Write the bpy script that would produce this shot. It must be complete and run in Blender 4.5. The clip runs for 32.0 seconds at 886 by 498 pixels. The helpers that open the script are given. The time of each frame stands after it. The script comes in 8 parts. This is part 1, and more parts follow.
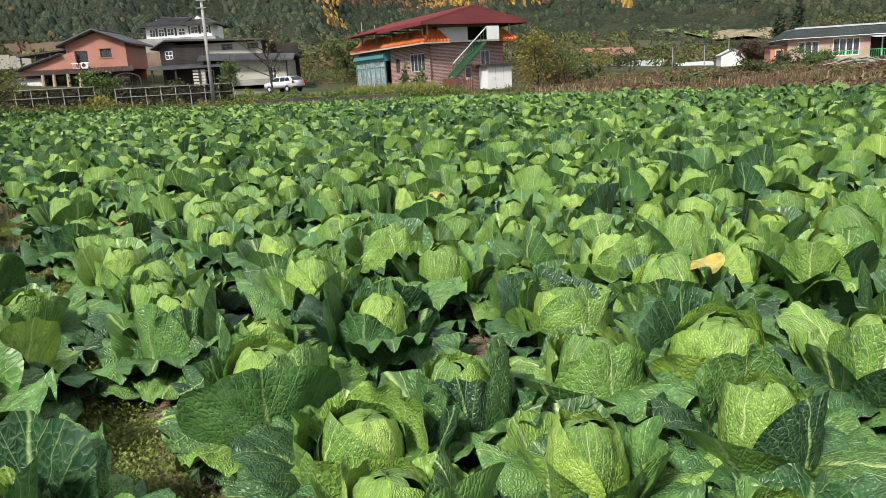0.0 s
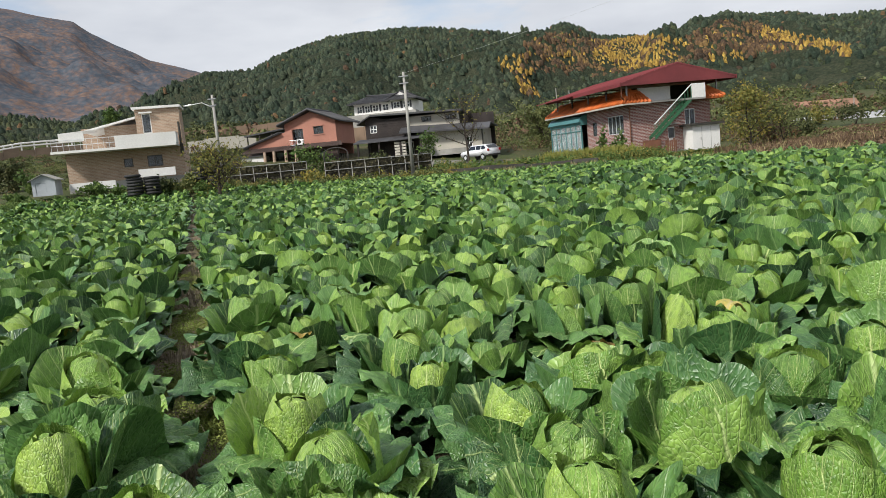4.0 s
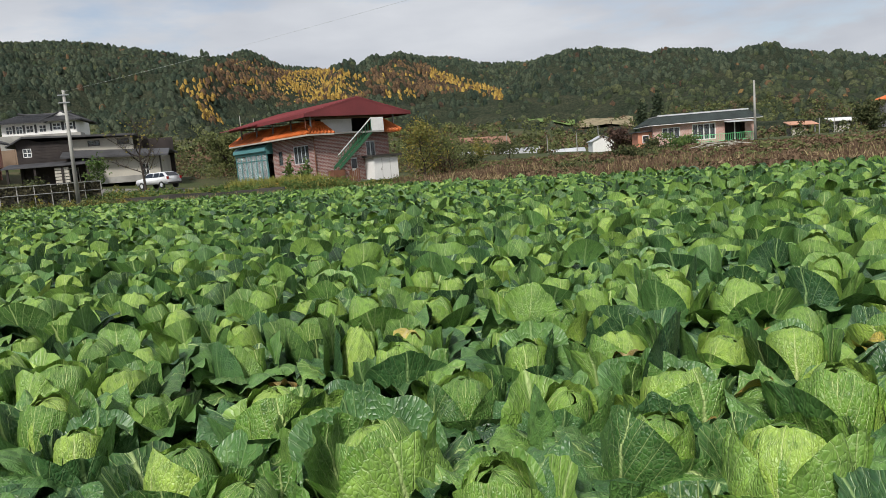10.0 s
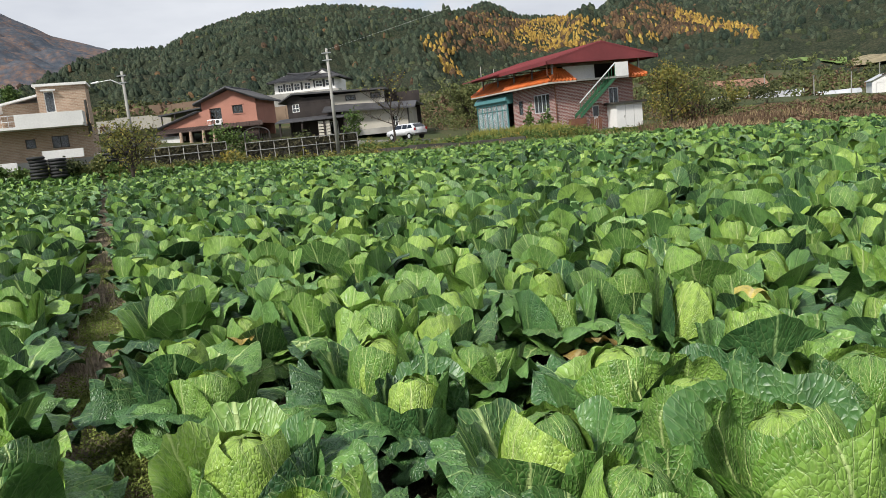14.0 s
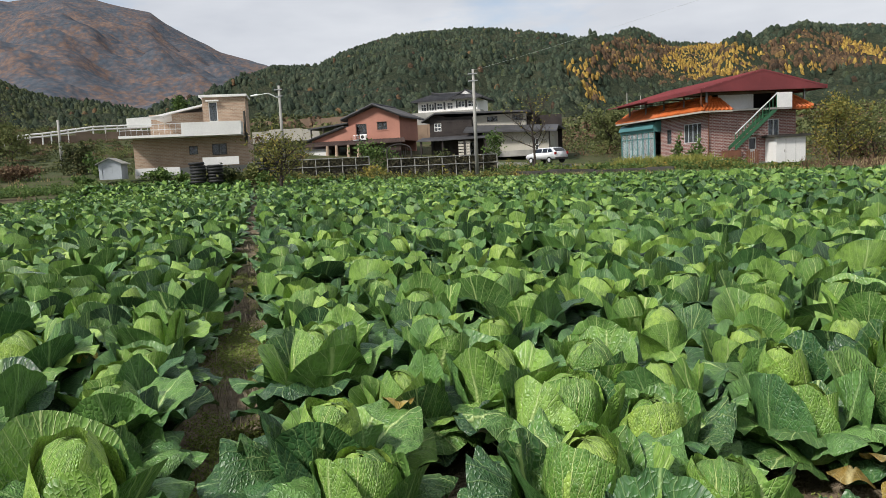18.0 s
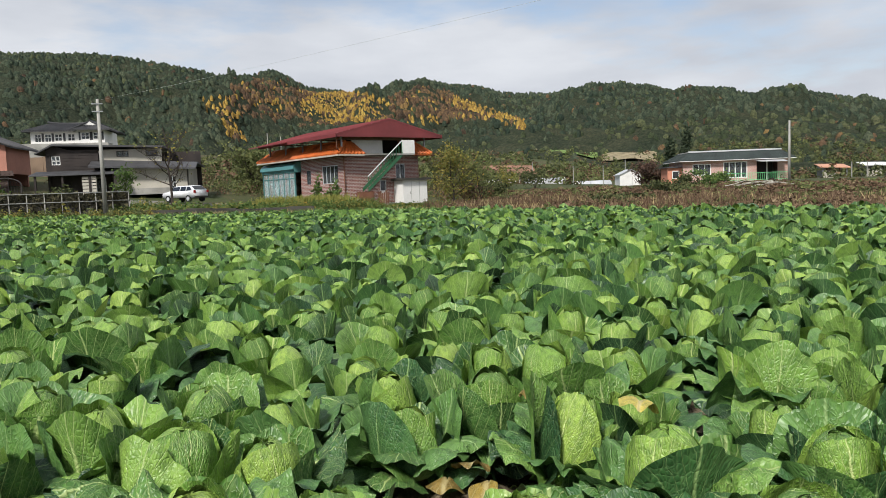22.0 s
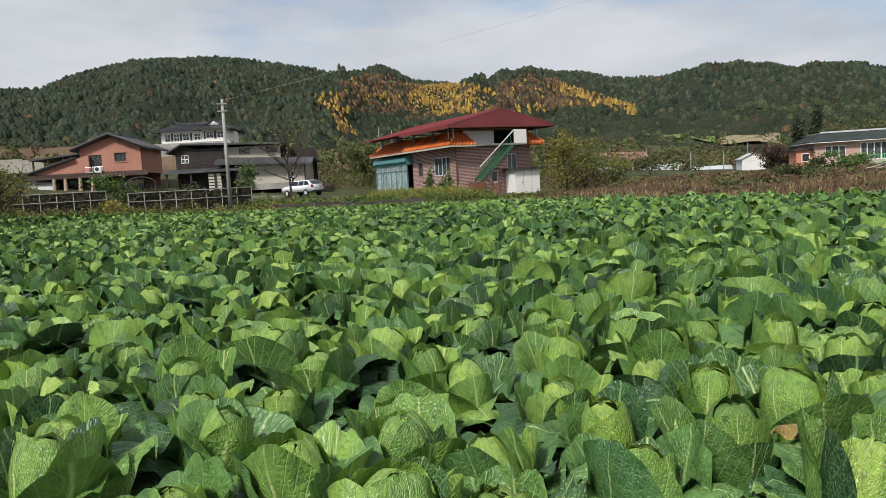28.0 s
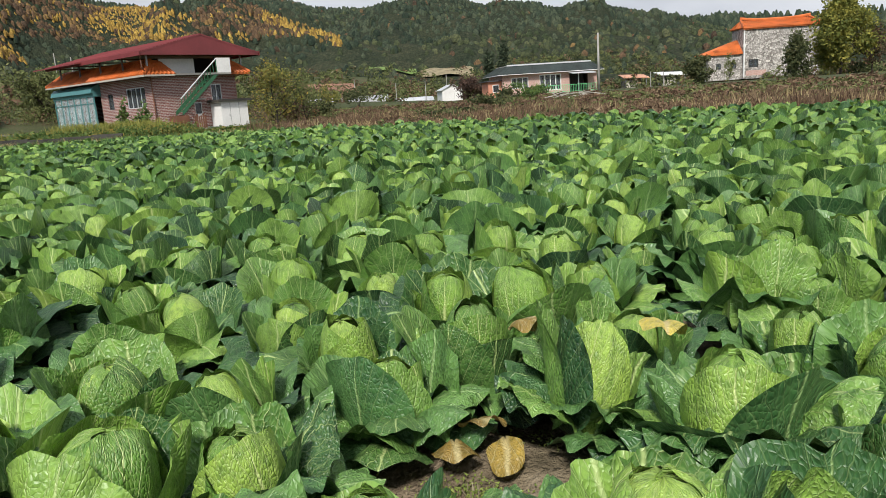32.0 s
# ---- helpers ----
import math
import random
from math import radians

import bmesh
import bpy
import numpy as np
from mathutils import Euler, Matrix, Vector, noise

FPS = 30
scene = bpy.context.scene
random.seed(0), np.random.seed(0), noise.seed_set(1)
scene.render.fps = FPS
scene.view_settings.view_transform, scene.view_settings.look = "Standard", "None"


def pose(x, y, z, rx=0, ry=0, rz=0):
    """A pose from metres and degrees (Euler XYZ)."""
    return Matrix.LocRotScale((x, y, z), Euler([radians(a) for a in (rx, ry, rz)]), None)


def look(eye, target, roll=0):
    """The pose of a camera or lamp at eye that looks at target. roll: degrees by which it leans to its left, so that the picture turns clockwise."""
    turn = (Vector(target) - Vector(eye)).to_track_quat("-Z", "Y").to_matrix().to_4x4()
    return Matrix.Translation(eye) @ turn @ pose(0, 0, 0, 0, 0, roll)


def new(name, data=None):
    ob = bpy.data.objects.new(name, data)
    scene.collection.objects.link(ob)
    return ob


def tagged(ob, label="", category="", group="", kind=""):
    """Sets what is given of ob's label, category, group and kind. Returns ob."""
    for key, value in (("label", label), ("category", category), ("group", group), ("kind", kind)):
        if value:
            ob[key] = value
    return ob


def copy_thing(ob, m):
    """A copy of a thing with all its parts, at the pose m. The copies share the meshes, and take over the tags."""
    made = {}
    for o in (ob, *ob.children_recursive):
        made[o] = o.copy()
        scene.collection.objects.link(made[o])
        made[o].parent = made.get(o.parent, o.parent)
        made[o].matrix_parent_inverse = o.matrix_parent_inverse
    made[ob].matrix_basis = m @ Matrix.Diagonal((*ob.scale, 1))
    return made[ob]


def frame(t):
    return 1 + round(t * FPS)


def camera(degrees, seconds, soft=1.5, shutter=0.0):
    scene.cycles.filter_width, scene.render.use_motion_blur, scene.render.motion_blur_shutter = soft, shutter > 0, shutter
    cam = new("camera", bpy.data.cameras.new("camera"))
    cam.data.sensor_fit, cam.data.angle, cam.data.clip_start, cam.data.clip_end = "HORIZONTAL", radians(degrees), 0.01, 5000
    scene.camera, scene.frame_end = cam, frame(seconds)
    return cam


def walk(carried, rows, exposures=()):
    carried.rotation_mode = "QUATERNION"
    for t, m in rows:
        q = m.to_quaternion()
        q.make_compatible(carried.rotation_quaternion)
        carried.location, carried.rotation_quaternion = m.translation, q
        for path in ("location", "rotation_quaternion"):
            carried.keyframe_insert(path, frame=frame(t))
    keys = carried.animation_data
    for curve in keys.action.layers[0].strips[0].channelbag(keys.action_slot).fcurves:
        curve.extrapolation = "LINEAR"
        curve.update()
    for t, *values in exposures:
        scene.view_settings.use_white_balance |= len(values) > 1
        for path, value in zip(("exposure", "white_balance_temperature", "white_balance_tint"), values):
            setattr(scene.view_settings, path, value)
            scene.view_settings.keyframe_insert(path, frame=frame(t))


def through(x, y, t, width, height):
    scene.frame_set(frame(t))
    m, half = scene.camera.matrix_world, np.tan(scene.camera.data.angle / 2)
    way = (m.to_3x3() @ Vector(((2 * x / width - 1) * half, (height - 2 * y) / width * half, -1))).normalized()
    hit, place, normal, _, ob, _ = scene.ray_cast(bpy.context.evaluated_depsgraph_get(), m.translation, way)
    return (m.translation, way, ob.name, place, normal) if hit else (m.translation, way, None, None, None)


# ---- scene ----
cam = camera(62.8, 32.0, 0.5)
PATH = [
    (0, (0.000, 0.000, 1.330), (-0.0247, 1.9473, 0.8744), -3.29),
    (0.5, (0.035, 0.278, 1.359), (-0.1570, 2.2261, 0.9471), -4.72),
    (1, (0.079, 0.585, 1.363), (-0.2827, 2.5141, 0.9786), -5.78),
    (1.5, (0.039, 0.772, 1.344), (-0.4453, 2.6775, 0.9772), -6.47),
    (2, (-0.160, 0.987, 1.334), (-0.7384, 2.8697, 0.9851), -6.77),
    (2.5, (-0.319, 1.163, 1.347), (-0.9662, 3.0290, 1.0304), -6.71),
    (4.5, (-0.631, 1.777, 1.379), (-1.1381, 3.6976, 1.1485), -5.16),
    (5, (-0.701, 1.815, 1.402), (-1.3331, 3.7004, 1.1862), -5.39),
    (5.5, (-0.730, 1.810, 1.383), (-1.5466, 3.6215, 1.1552), -5.36),
    (6, (-0.797, 1.806, 1.370), (-1.7831, 3.5291, 1.1272), -5.32),
    (6.5, (-0.775, 1.812, 1.368), (-1.7024, 3.5638, 1.1037), -4.66),
    (7, (-0.703, 1.818, 1.368), (-1.4233, 3.6629, 1.0870), -4.34),
    (7.5, (-0.642, 1.837, 1.371), (-1.1393, 3.7536, 1.0894), -4.31),
    (8, (-0.598, 1.842, 1.367), (-0.8956, 3.8006, 1.0900), -4.45),
    (8.5, (-0.570, 1.850, 1.375), (-0.6871, 3.8289, 1.1084), -4.36),
    (9, (-0.537, 1.851, 1.379), (-0.4825, 3.8341, 1.1217), -4.35),
    (9.5, (-0.499, 1.846, 1.378), (-0.2966, 3.8203, 1.1295), -4.44),
    (10, (-0.488, 1.841, 1.378), (-0.1816, 3.8024, 1.1371), -4.65),
    (10.5, (-0.482, 1.841, 1.378), (-0.1126, 3.7924, 1.1446), -4.69),
    (11, (-0.487, 1.835, 1.380), (-0.1104, 3.7867, 1.1553), -4.77),
    (11.5, (-0.504, 1.837, 1.386), (-0.1724, 3.7963, 1.1624), -4.99),
    (12, (-0.515, 1.830, 1.382), (-0.2833, 3.8023, 1.1447), -5.08),
    (12.5, (-0.532, 1.832, 1.366), (-0.4542, 3.8116, 1.0947), -4.72),
    (13, (-0.579, 1.884, 1.328), (-0.6548, 3.8600, 1.0274), -4.34),
    (13.5, (-0.800, 2.098, 1.313), (-1.0150, 4.0597, 0.9877), -4.77),
    (14, (-0.982, 2.333, 1.314), (-1.3134, 4.2797, 0.9971), -5.67),
    (14.5, (-1.086, 2.637, 1.316), (-1.5137, 4.5721, 1.0452), -6.29),
    (15, (-1.190, 2.781, 1.334), (-1.7403, 4.6893, 1.0967), -6.79),
    (15.5, (-1.449, 2.880, 1.337), (-2.1724, 4.7310, 1.1134), -7.00),
    (17.5, (-1.580, 3.005, 1.349), (-2.5845, 4.7205, 1.1260), -2.61),
    (18, (-1.476, 3.056, 1.342), (-2.1452, 4.9264, 1.1102), -2.80),
    (18.5, (-1.409, 3.075, 1.345), (-1.7624, 5.0307, 1.1228), -2.63),
    (19, (-1.371, 3.088, 1.351), (-1.5156, 5.0725, 1.1505), -2.59),
    (19.5, (-1.370, 3.078, 1.359), (-1.3885, 5.0695, 1.1712), -2.24),
    (20, (-1.359, 3.078, 1.358), (-1.2926, 5.0700, 1.1866), -2.19),
    (20.5, (-1.353, 3.076, 1.370), (-1.2375, 5.0660, 1.2119), -2.19),
    (21, (-1.353, 3.080, 1.364), (-1.2028, 5.0680, 1.2083), -2.18),
    (21.5, (-1.353, 3.074, 1.365), (-1.1536, 5.0578, 1.2033), -2.04),
    (22, (-1.332, 3.072, 1.353), (-1.0571, 5.0459, 1.1866), -2.04),
    (22.5, (-1.310, 3.068, 1.358), (-0.9554, 5.0297, 1.1984), -2.05),
    (23, (-1.298, 3.069, 1.363), (-0.8540, 5.0129, 1.2079), -1.95),
    (23.5, (-1.265, 3.074, 1.360), (-0.7306, 4.9956, 1.2090), -2.03),
    (24, (-1.249, 3.076, 1.364), (-0.6845, 4.9890, 1.2195), -2.10),
    (24.5, (-1.271, 3.076, 1.365), (-0.7483, 5.0010, 1.2235), -2.27),
    (25, (-1.293, 3.080, 1.360), (-0.8688, 5.0282, 1.2060), -2.43),
    (25.5, (-1.315, 3.078, 1.356), (-1.0779, 5.0563, 1.1778), -2.74),
    (26, (-1.349, 3.119, 1.337), (-1.3161, 5.1085, 1.1376), -3.12),
    (26.5, (-1.439, 3.198, 1.318), (-1.5775, 5.1830, 1.1182), -3.94),
    (28.5, (-1.867, 3.741, 1.448), (-1.739, 5.729, 1.275), -2.9),
    (29, (-1.926, 3.862, 1.463), (-1.579, 5.824, 1.285), -3.1),
    (29.5, (-1.902, 3.894, 1.449), (-1.383, 5.813, 1.231), -3.1),
    (30, (-1.843, 3.861, 1.437), (-1.201, 5.736, 1.168), -3.2),
    (30.5, (-1.819, 3.835, 1.41), (-1.118, 5.678, 1.077), -3.6),
    (31, (-1.811, 3.809, 1.384), (-1.105, 5.64, 0.999), -4.1),
    (31.5, (-1.793, 3.805, 1.366), (-1.09, 5.634, 0.963), -4.5),
    (32, (-1.771, 3.905, 1.271), (-1.056, 5.729, 0.865), -3.9),
]
walk(cam, [(t, look(eye, target, roll)) for t, eye, target, roll in PATH], [(0.0, 0.25), (3.0, 0.08), (6.0, 0.05), (9.0, -0.03), (10.0, -0.14), (11.0, -0.10), (12.8, -0.16), (14.0, 0.12), (15.5, -0.05), (19.0, 0.02), (23.0, 0.0), (25.0, -0.15), (26.5, -0.15), (30.0, -0.06), (32.0, 0.05)])


# ---- world and light ----
world = bpy.data.worlds.new("sky")
scene.world = world
world.use_nodes = True
wn, wl = world.node_tree.nodes, world.node_tree.links
for n in list(wn):
    wn.remove(n)
SUN_EL, SUN_AZ = 46.0, -150.0   # degrees; azimuth clockwise from +y
sky = wn.new("ShaderNodeTexSky")
sky.sky_type, sky.sun_disc = "NISHITA", False
sky.sun_elevation, sky.sun_rotation = radians(SUN_EL), radians(SUN_AZ)
coord = wn.new("ShaderNodeTexCoord")
stretch = wn.new("ShaderNodeMapping")
stretch.inputs["Scale"].default_value = (1.0, 1.0, 3.4)
stretch.inputs["Location"].default_value = (0.35, 0.1, 0.0)
cloud = wn.new("ShaderNodeTexNoise")
cloud.inputs["Scale"].default_value = 1.7
cloud.inputs["Detail"].default_value = 7.0
cloud.inputs["Roughness"].default_value = 0.55
cover = wn.new("ShaderNodeValToRGB")
cover.color_ramp.elements[0].position, cover.color_ramp.elements[1].position = 0.37, 0.50
tone_noise = wn.new("ShaderNodeTexNoise")
tone_noise.inputs["Scale"].default_value = 3.1
tone_noise.inputs["Detail"].default_value = 5.0
tone = wn.new("ShaderNodeValToRGB")
tone.color_ramp.elements[0].position, tone.color_ramp.elements[1].position = 0.3, 0.7
tone.color_ramp.elements[0].color = (3.65, 3.9, 4.4, 1)
tone.color_ramp.elements[1].color = (5.6, 5.8, 6.15, 1)
mix = wn.new("ShaderNodeMix")
mix.data_type = "RGBA"
back = wn.new("ShaderNodeBackground")
back.inputs["Strength"].default_value = 0.14
out = wn.new("ShaderNodeOutputWorld")
wl.new(coord.outputs["Generated"], stretch.inputs["Vector"])
wl.new(stretch.outputs["Vector"], cloud.inputs["Vector"])
wl.new(stretch.outputs["Vector"], tone_noise.inputs["Vector"])
side = wn.new("ShaderNodeSeparateXYZ")
more = wn.new("ShaderNodeMath")
more.operation = "MULTIPLY_ADD"
more.inputs[1].default_value = 0.15     # cloudier to the east
wl.new(coord.outputs["Generated"], side.inputs[0])
wl.new(side.outputs[0], more.inputs[0])
wl.new(cloud.outputs["Fac"], more.inputs[2])
wl.new(more.outputs[0], cover.inputs["Fac"])
wl.new(tone_noise.outputs["Fac"], tone.inputs["Fac"])
wl.new(cover.outputs["Color"], mix.inputs["Factor"])
wl.new(sky.outputs["Color"], mix.inputs["A"])
wl.new(tone.outputs["Color"], mix.inputs["B"])
wl.new(mix.outputs["Result"], back.inputs["Color"])
wl.new(back.outputs["Background"], out.inputs["Surface"])
sun_data = bpy.data.lights.new("sun", "SUN")
sun_data.energy, sun_data.angle, sun_data.color = 4.4, radians(9), (1.0, 0.96, 0.9)
sun = new("sun", sun_data)
_se, _sa = radians(SUN_EL), radians(SUN_AZ)
sun.matrix_world = look((0, 0, 60), (-math.sin(_sa) * math.cos(_se) * 50, -math.cos(_sa) * math.cos(_se) * 50, 60 - math.sin(_se) * 50))


# ---- materials ----
class Mat:
    """A small builder of node materials."""

    def __init__(self, name, rough=0.7, metal=0.0, spec=0.4):
        self.m = bpy.data.materials.new(name)
        self.m.use_nodes = True
        self.t = self.m.node_tree
        self.b = self.t.nodes["Principled BSDF"]
        self.b.inputs["Roughness"].default_value = rough
        self.b.inputs["Metallic"].default_value = metal
        self.b.inputs["Specular IOR Level"].default_value = spec
        self.out = self.t.nodes["Material Output"]

    def n(self, kind, **sets):
        node = self.t.nodes.new(kind)
        for k, v in sets.items():
            node.inputs[k.replace("_", " ")].default_value = v
        return node

    def link(self, a, b):
        self.t.links.new(a, b)

    def ramp(self, fac, stops):
        r = self.t.nodes.new("ShaderNodeValToRGB")
        e = r.color_ramp.elements
        while len(e) < len(stops):
            e.new(0.5)
        for el, (p, c) in zip(e, stops):
            el.position, el.color = p, (*c, 1)
        self.link(fac, r.inputs["Fac"])
        return r.outputs["Color"]

    def noise(self, scale, detail=4.0, vec=None, rough=0.55):
        n = self.n("ShaderNodeTexNoise", Scale=scale, Detail=detail, Roughness=rough)
        if vec is not None:
            self.link(vec, n.inputs["Vector"])
        return n.outputs["Fac"]

    def coords(self, which="Object"):
        return self.t.nodes.new("ShaderNodeTexCoord").outputs[which]

    def math(self, op, a, b=None, clamp=False):
        n = self.t.nodes.new("ShaderNodeMath")
        n.operation, n.use_clamp = op, clamp
        for i, v in enumerate((a, b)):
            if v is None:
                continue
            if isinstance(v, (int, float)):
                n.inputs[i].default_value = v
            else:
                self.link(v, n.inputs[i])
        return n.outputs[0]

    def mix(self, fac, a, b, blend="MIX"):
        n = self.t.nodes.new("ShaderNodeMix")
        n.data_type, n.blend_type = "RGBA", blend
        for key, v in (("Factor", fac), ("A", a), ("B", b)):
            s = n.inputs[key]
            if isinstance(v, (int, float)):
                s.default_value = v
            elif isinstance(v, tuple):
                s.default_value = (*v, 1)
            else:
                self.link(v, s)
        return n.outputs["Result"]

    def colour(self, c):
        if isinstance(c, tuple):
            self.b.inputs["Base Color"].default_value = (*c, 1)
        else:
            self.link(c, self.b.inputs["Base Color"])
        return self

    def bump(self, height, strength=0.3, dist=0.02):
        n = self.n("ShaderNodeBump", Strength=strength, Distance=dist)
        self.link(height, n.inputs["Height"])
        self.link(n.outputs["Normal"], self.b.inputs["Normal"])
        return self

    def random(self):
        """A number that differs from object to object and from island to island."""
        o = self.t.nodes.new("ShaderNodeObjectInfo").outputs["Random"]
        g = self.t.nodes.new("ShaderNodeNewGeometry").outputs["Random Per Island"]
        return self.math("FRACT", self.math("ADD", o, g))

    def see_through(self, amount, colour):
        """Lets some light through a leaf."""
        tr = self.t.nodes.new("ShaderNodeBsdfTranslucent")
        if isinstance(colour, tuple):
            tr.inputs["Color"].default_value = (*colour, 1)
        else:
            self.link(colour, tr.inputs["Color"])
        mx = self.n("ShaderNodeMixShader")
        mx.inputs[0].default_value = amount
        self.link(self.b.outputs[0], mx.inputs[1])
        self.link(tr.outputs[0], mx.inputs[2])
        self.link(mx.outputs[0], self.out.inputs["Surface"])
        return self


def plain(name, c, rough=0.7, metal=0.0, vary=0.12, scale=3.0, bump=0.15, spec=0.4):
    """Paint, concrete, metal: a colour with stains at two scales and a fine grain."""
    m = Mat(name, rough, metal, spec)
    vec = m.coords()
    big, small = m.noise(scale * 0.35, 5, vec), m.noise(scale * 9, 4, vec)
    lo, hi = tuple(v * (1 - vary * 1.6) for v in c), tuple(min(1, v * (1 + vary)) for v in c)
    base = m.ramp(big, [(0.25, lo), (0.55, c), (0.8, hi)])
    grain = m.ramp(small, [(0.3, (0.86, 0.86, 0.86)), (0.7, (1, 1, 1))])
    m.colour(m.mix(0.8, base, grain, "MULTIPLY"))
    m.bump(small, bump, 0.01)
    return m.m


def leaf_material(name, dark, mid, light, vein, rough=0.5, net=1.0):
    """Puckered cabbage leaf: midrib, branching side veins and a net of veins with blisters between; leaf coordinates in units of 0.2 m."""
    m = Mat(name, rough, 0.0, 0.50)
    uv = m.coords("UV")
    rnd = m.random()
    # every leaf has its own waver
    off = m.n("ShaderNodeCombineXYZ")
    m.link(m.math("MULTIPLY", rnd, 37.0), off.inputs[2])
    add = m.n("ShaderNodeVectorMath")
    m.link(uv, add.inputs[0])
    m.link(off.outputs[0], add.inputs[1])
    own = add.outputs[0]
    sep = m.n("ShaderNodeSeparateXYZ")
    m.link(uv, sep.inputs[0])
    wob = m.math("SUBTRACT", m.noise(3.0, 3, own), 0.5)
    u = m.math("ADD", sep.outputs[0], m.math("MULTIPLY", wob, 0.12))
    v = sep.outputs[1]
    au = m.math("ABSOLUTE", u)
    width = m.math("MAXIMUM", m.math("SUBTRACT", 0.085, m.math("MULTIPLY", v, 0.040)), 0.012)
    rib = m.math("SUBTRACT", 1.3, m.math("DIVIDE", au, width), True)
    # side veins leave the midrib steeply, alternating, and fan out
    slant = m.math("SUBTRACT", v, m.math("MULTIPLY", m.math("POWER", au, 0.85), 2.1))
    slant = m.math("ADD", slant, m.math("MULTIPLY", m.math("SIGN", u), 0.08))
    ph = m.math("FRACT", m.math("ADD", m.math("MULTIPLY", slant, 2.5), m.math("MULTIPLY", wob, 0.8)))
    near = m.math("ABSOLUTE", m.math("SUBTRACT", ph, 0.5))
    side = m.math("SUBTRACT", 1.0, m.math("MULTIPLY", near, 17.0), True)
    side = m.math("MULTIPLY", side, m.math("SUBTRACT", 1.15, au, True))
    # the nets are drawn out along the leaf
    drawn = m.n("ShaderNodeVectorMath")
    drawn.operation = "MULTIPLY_ADD"
    drawn.inputs[1].default_value = (1.0, 0.80, 1.0)
    m.link(own, drawn.inputs[0])
    warp = m.n("ShaderNodeCombineXYZ")
    m.link(m.math("MULTIPLY", wob, 0.09), warp.inputs[0])
    m.link(m.math("MULTIPLY", m.noise(3.4, 2, own), 0.05), warp.inputs[1])
    m.link(warp.outputs[0], drawn.inputs[2])
    nets = []
    for scale in (5.5, 17.0):
        web = m.n("ShaderNodeTexVoronoi", Scale=scale)
        web.feature = "DISTANCE_TO_EDGE"
        m.link(drawn.outputs[0], web.inputs["Vector"])
        nets.append(web.outputs["Distance"])
    third = m.math("SUBTRACT", 1.0, m.math("MULTIPLY", nets[0], 24.0), True)
    fourth = m.math("SUBTRACT", 1.0, m.math("MULTIPLY", nets[1], 7.0), True)
    veins = m.math("MAXIMUM", m.math("MULTIPLY", rib, 0.9), m.math("MULTIPLY", side, 0.9 * net))
    veins = m.math("MAXIMUM", veins, m.math("MULTIPLY", third, 0.26 * net))
    veins = m.math("MAXIMUM", veins, m.math("MULTIPLY", fourth, 0.13 * net))
    patch = m.noise(2.2, 4, own)
    tone_in = m.math("ADD", m.math("MULTIPLY", rnd, 0.75), m.math("MULTIPLY", patch, 0.35))
    blade = m.ramp(tone_in, [(0.22, dark), (0.55, mid), (0.95, light)])
    blotch = m.noise(5.0, 5, own, 0.7)
    blade = m.mix(1.0, blade, m.ramp(blotch, [(0.34, (0.50, 0.58, 0.56)), (0.5, (1, 1, 1)), (0.66, (1.30, 1.26, 1.15))]), "MULTIPLY")
    col = m.mix(veins, blade, vein)
    m.colour(col)
    # blisters stand up between sunken veins
    puff = m.math("POWER", m.math("MULTIPLY", nets[0], 3.2, True), 0.6)
    small = m.math("POWER", m.math("MULTIPLY", nets[1], 2.6, True), 0.6)
    h = m.math("ADD", m.math("MULTIPLY", puff, 0.24), m.math("MULTIPLY", small, 0.72))
    h = m.math("ADD", h, m.math("MULTIPLY", blotch, 0.35))
    h = m.math("SUBTRACT", h, m.math("MULTIPLY", m.math("MAXIMUM", rib, side), 0.7))
    m.bump(h, 0.62, 0.008)
    m.see_through(0.04, m.mix(0.5, blade, light))
    return m.m


LEAF_OUT = leaf_material("cabbage_leaf_outer", (0.013, 0.047, 0.019), (0.045, 0.124, 0.036), (0.118, 0.240, 0.055), (0.27, 0.40, 0.15), 0.40, 0.8)
LEAF_MID = leaf_material("cabbage_leaf_middle", (0.029, 0.092, 0.023), (0.094, 0.208, 0.039), (0.210, 0.350, 0.064), (0.43, 0.54, 0.21), 0.42, 0.95)
LEAF_IN = leaf_material("cabbage_leaf_inner", (0.080, 0.190, 0.028), (0.165, 0.305, 0.043), (0.29, 0.43, 0.075), (0.55, 0.64, 0.25), 0.45, 1.0)
LEAF_OLD = leaf_material("cabbage_leaf_wilted", (0.20, 0.13, 0.03), (0.42, 0.31, 0.045), (0.52, 0.44, 0.09), (0.50, 0.42, 0.20))


def soil_material():
    m = Mat("field_soil", 0.95, 0, 0.2)
    vec = m.coords()
    a, b, c = m.noise(0.6, 5, vec), m.noise(9, 6, vec), m.noise(55, 4, vec)
    base = m.ramp(b, [(0.3, (0.12, 0.094, 0.062)), (0.55, (0.23, 0.18, 0.12)), (0.8, (0.34, 0.275, 0.19))])
    weed = m.ramp(a, [(0.5, (0, 0, 0)), (0.68, (1, 1, 1))])
    col = m.mix(m.math("MULTIPLY", weed, 0.5), base, (0.07, 0.085, 0.03))
    m.colour(col)
    m.bump(m.math("ADD", b, m.math("MULTIPLY", c, 0.6)), 1.0, 0.05)
    return m.m


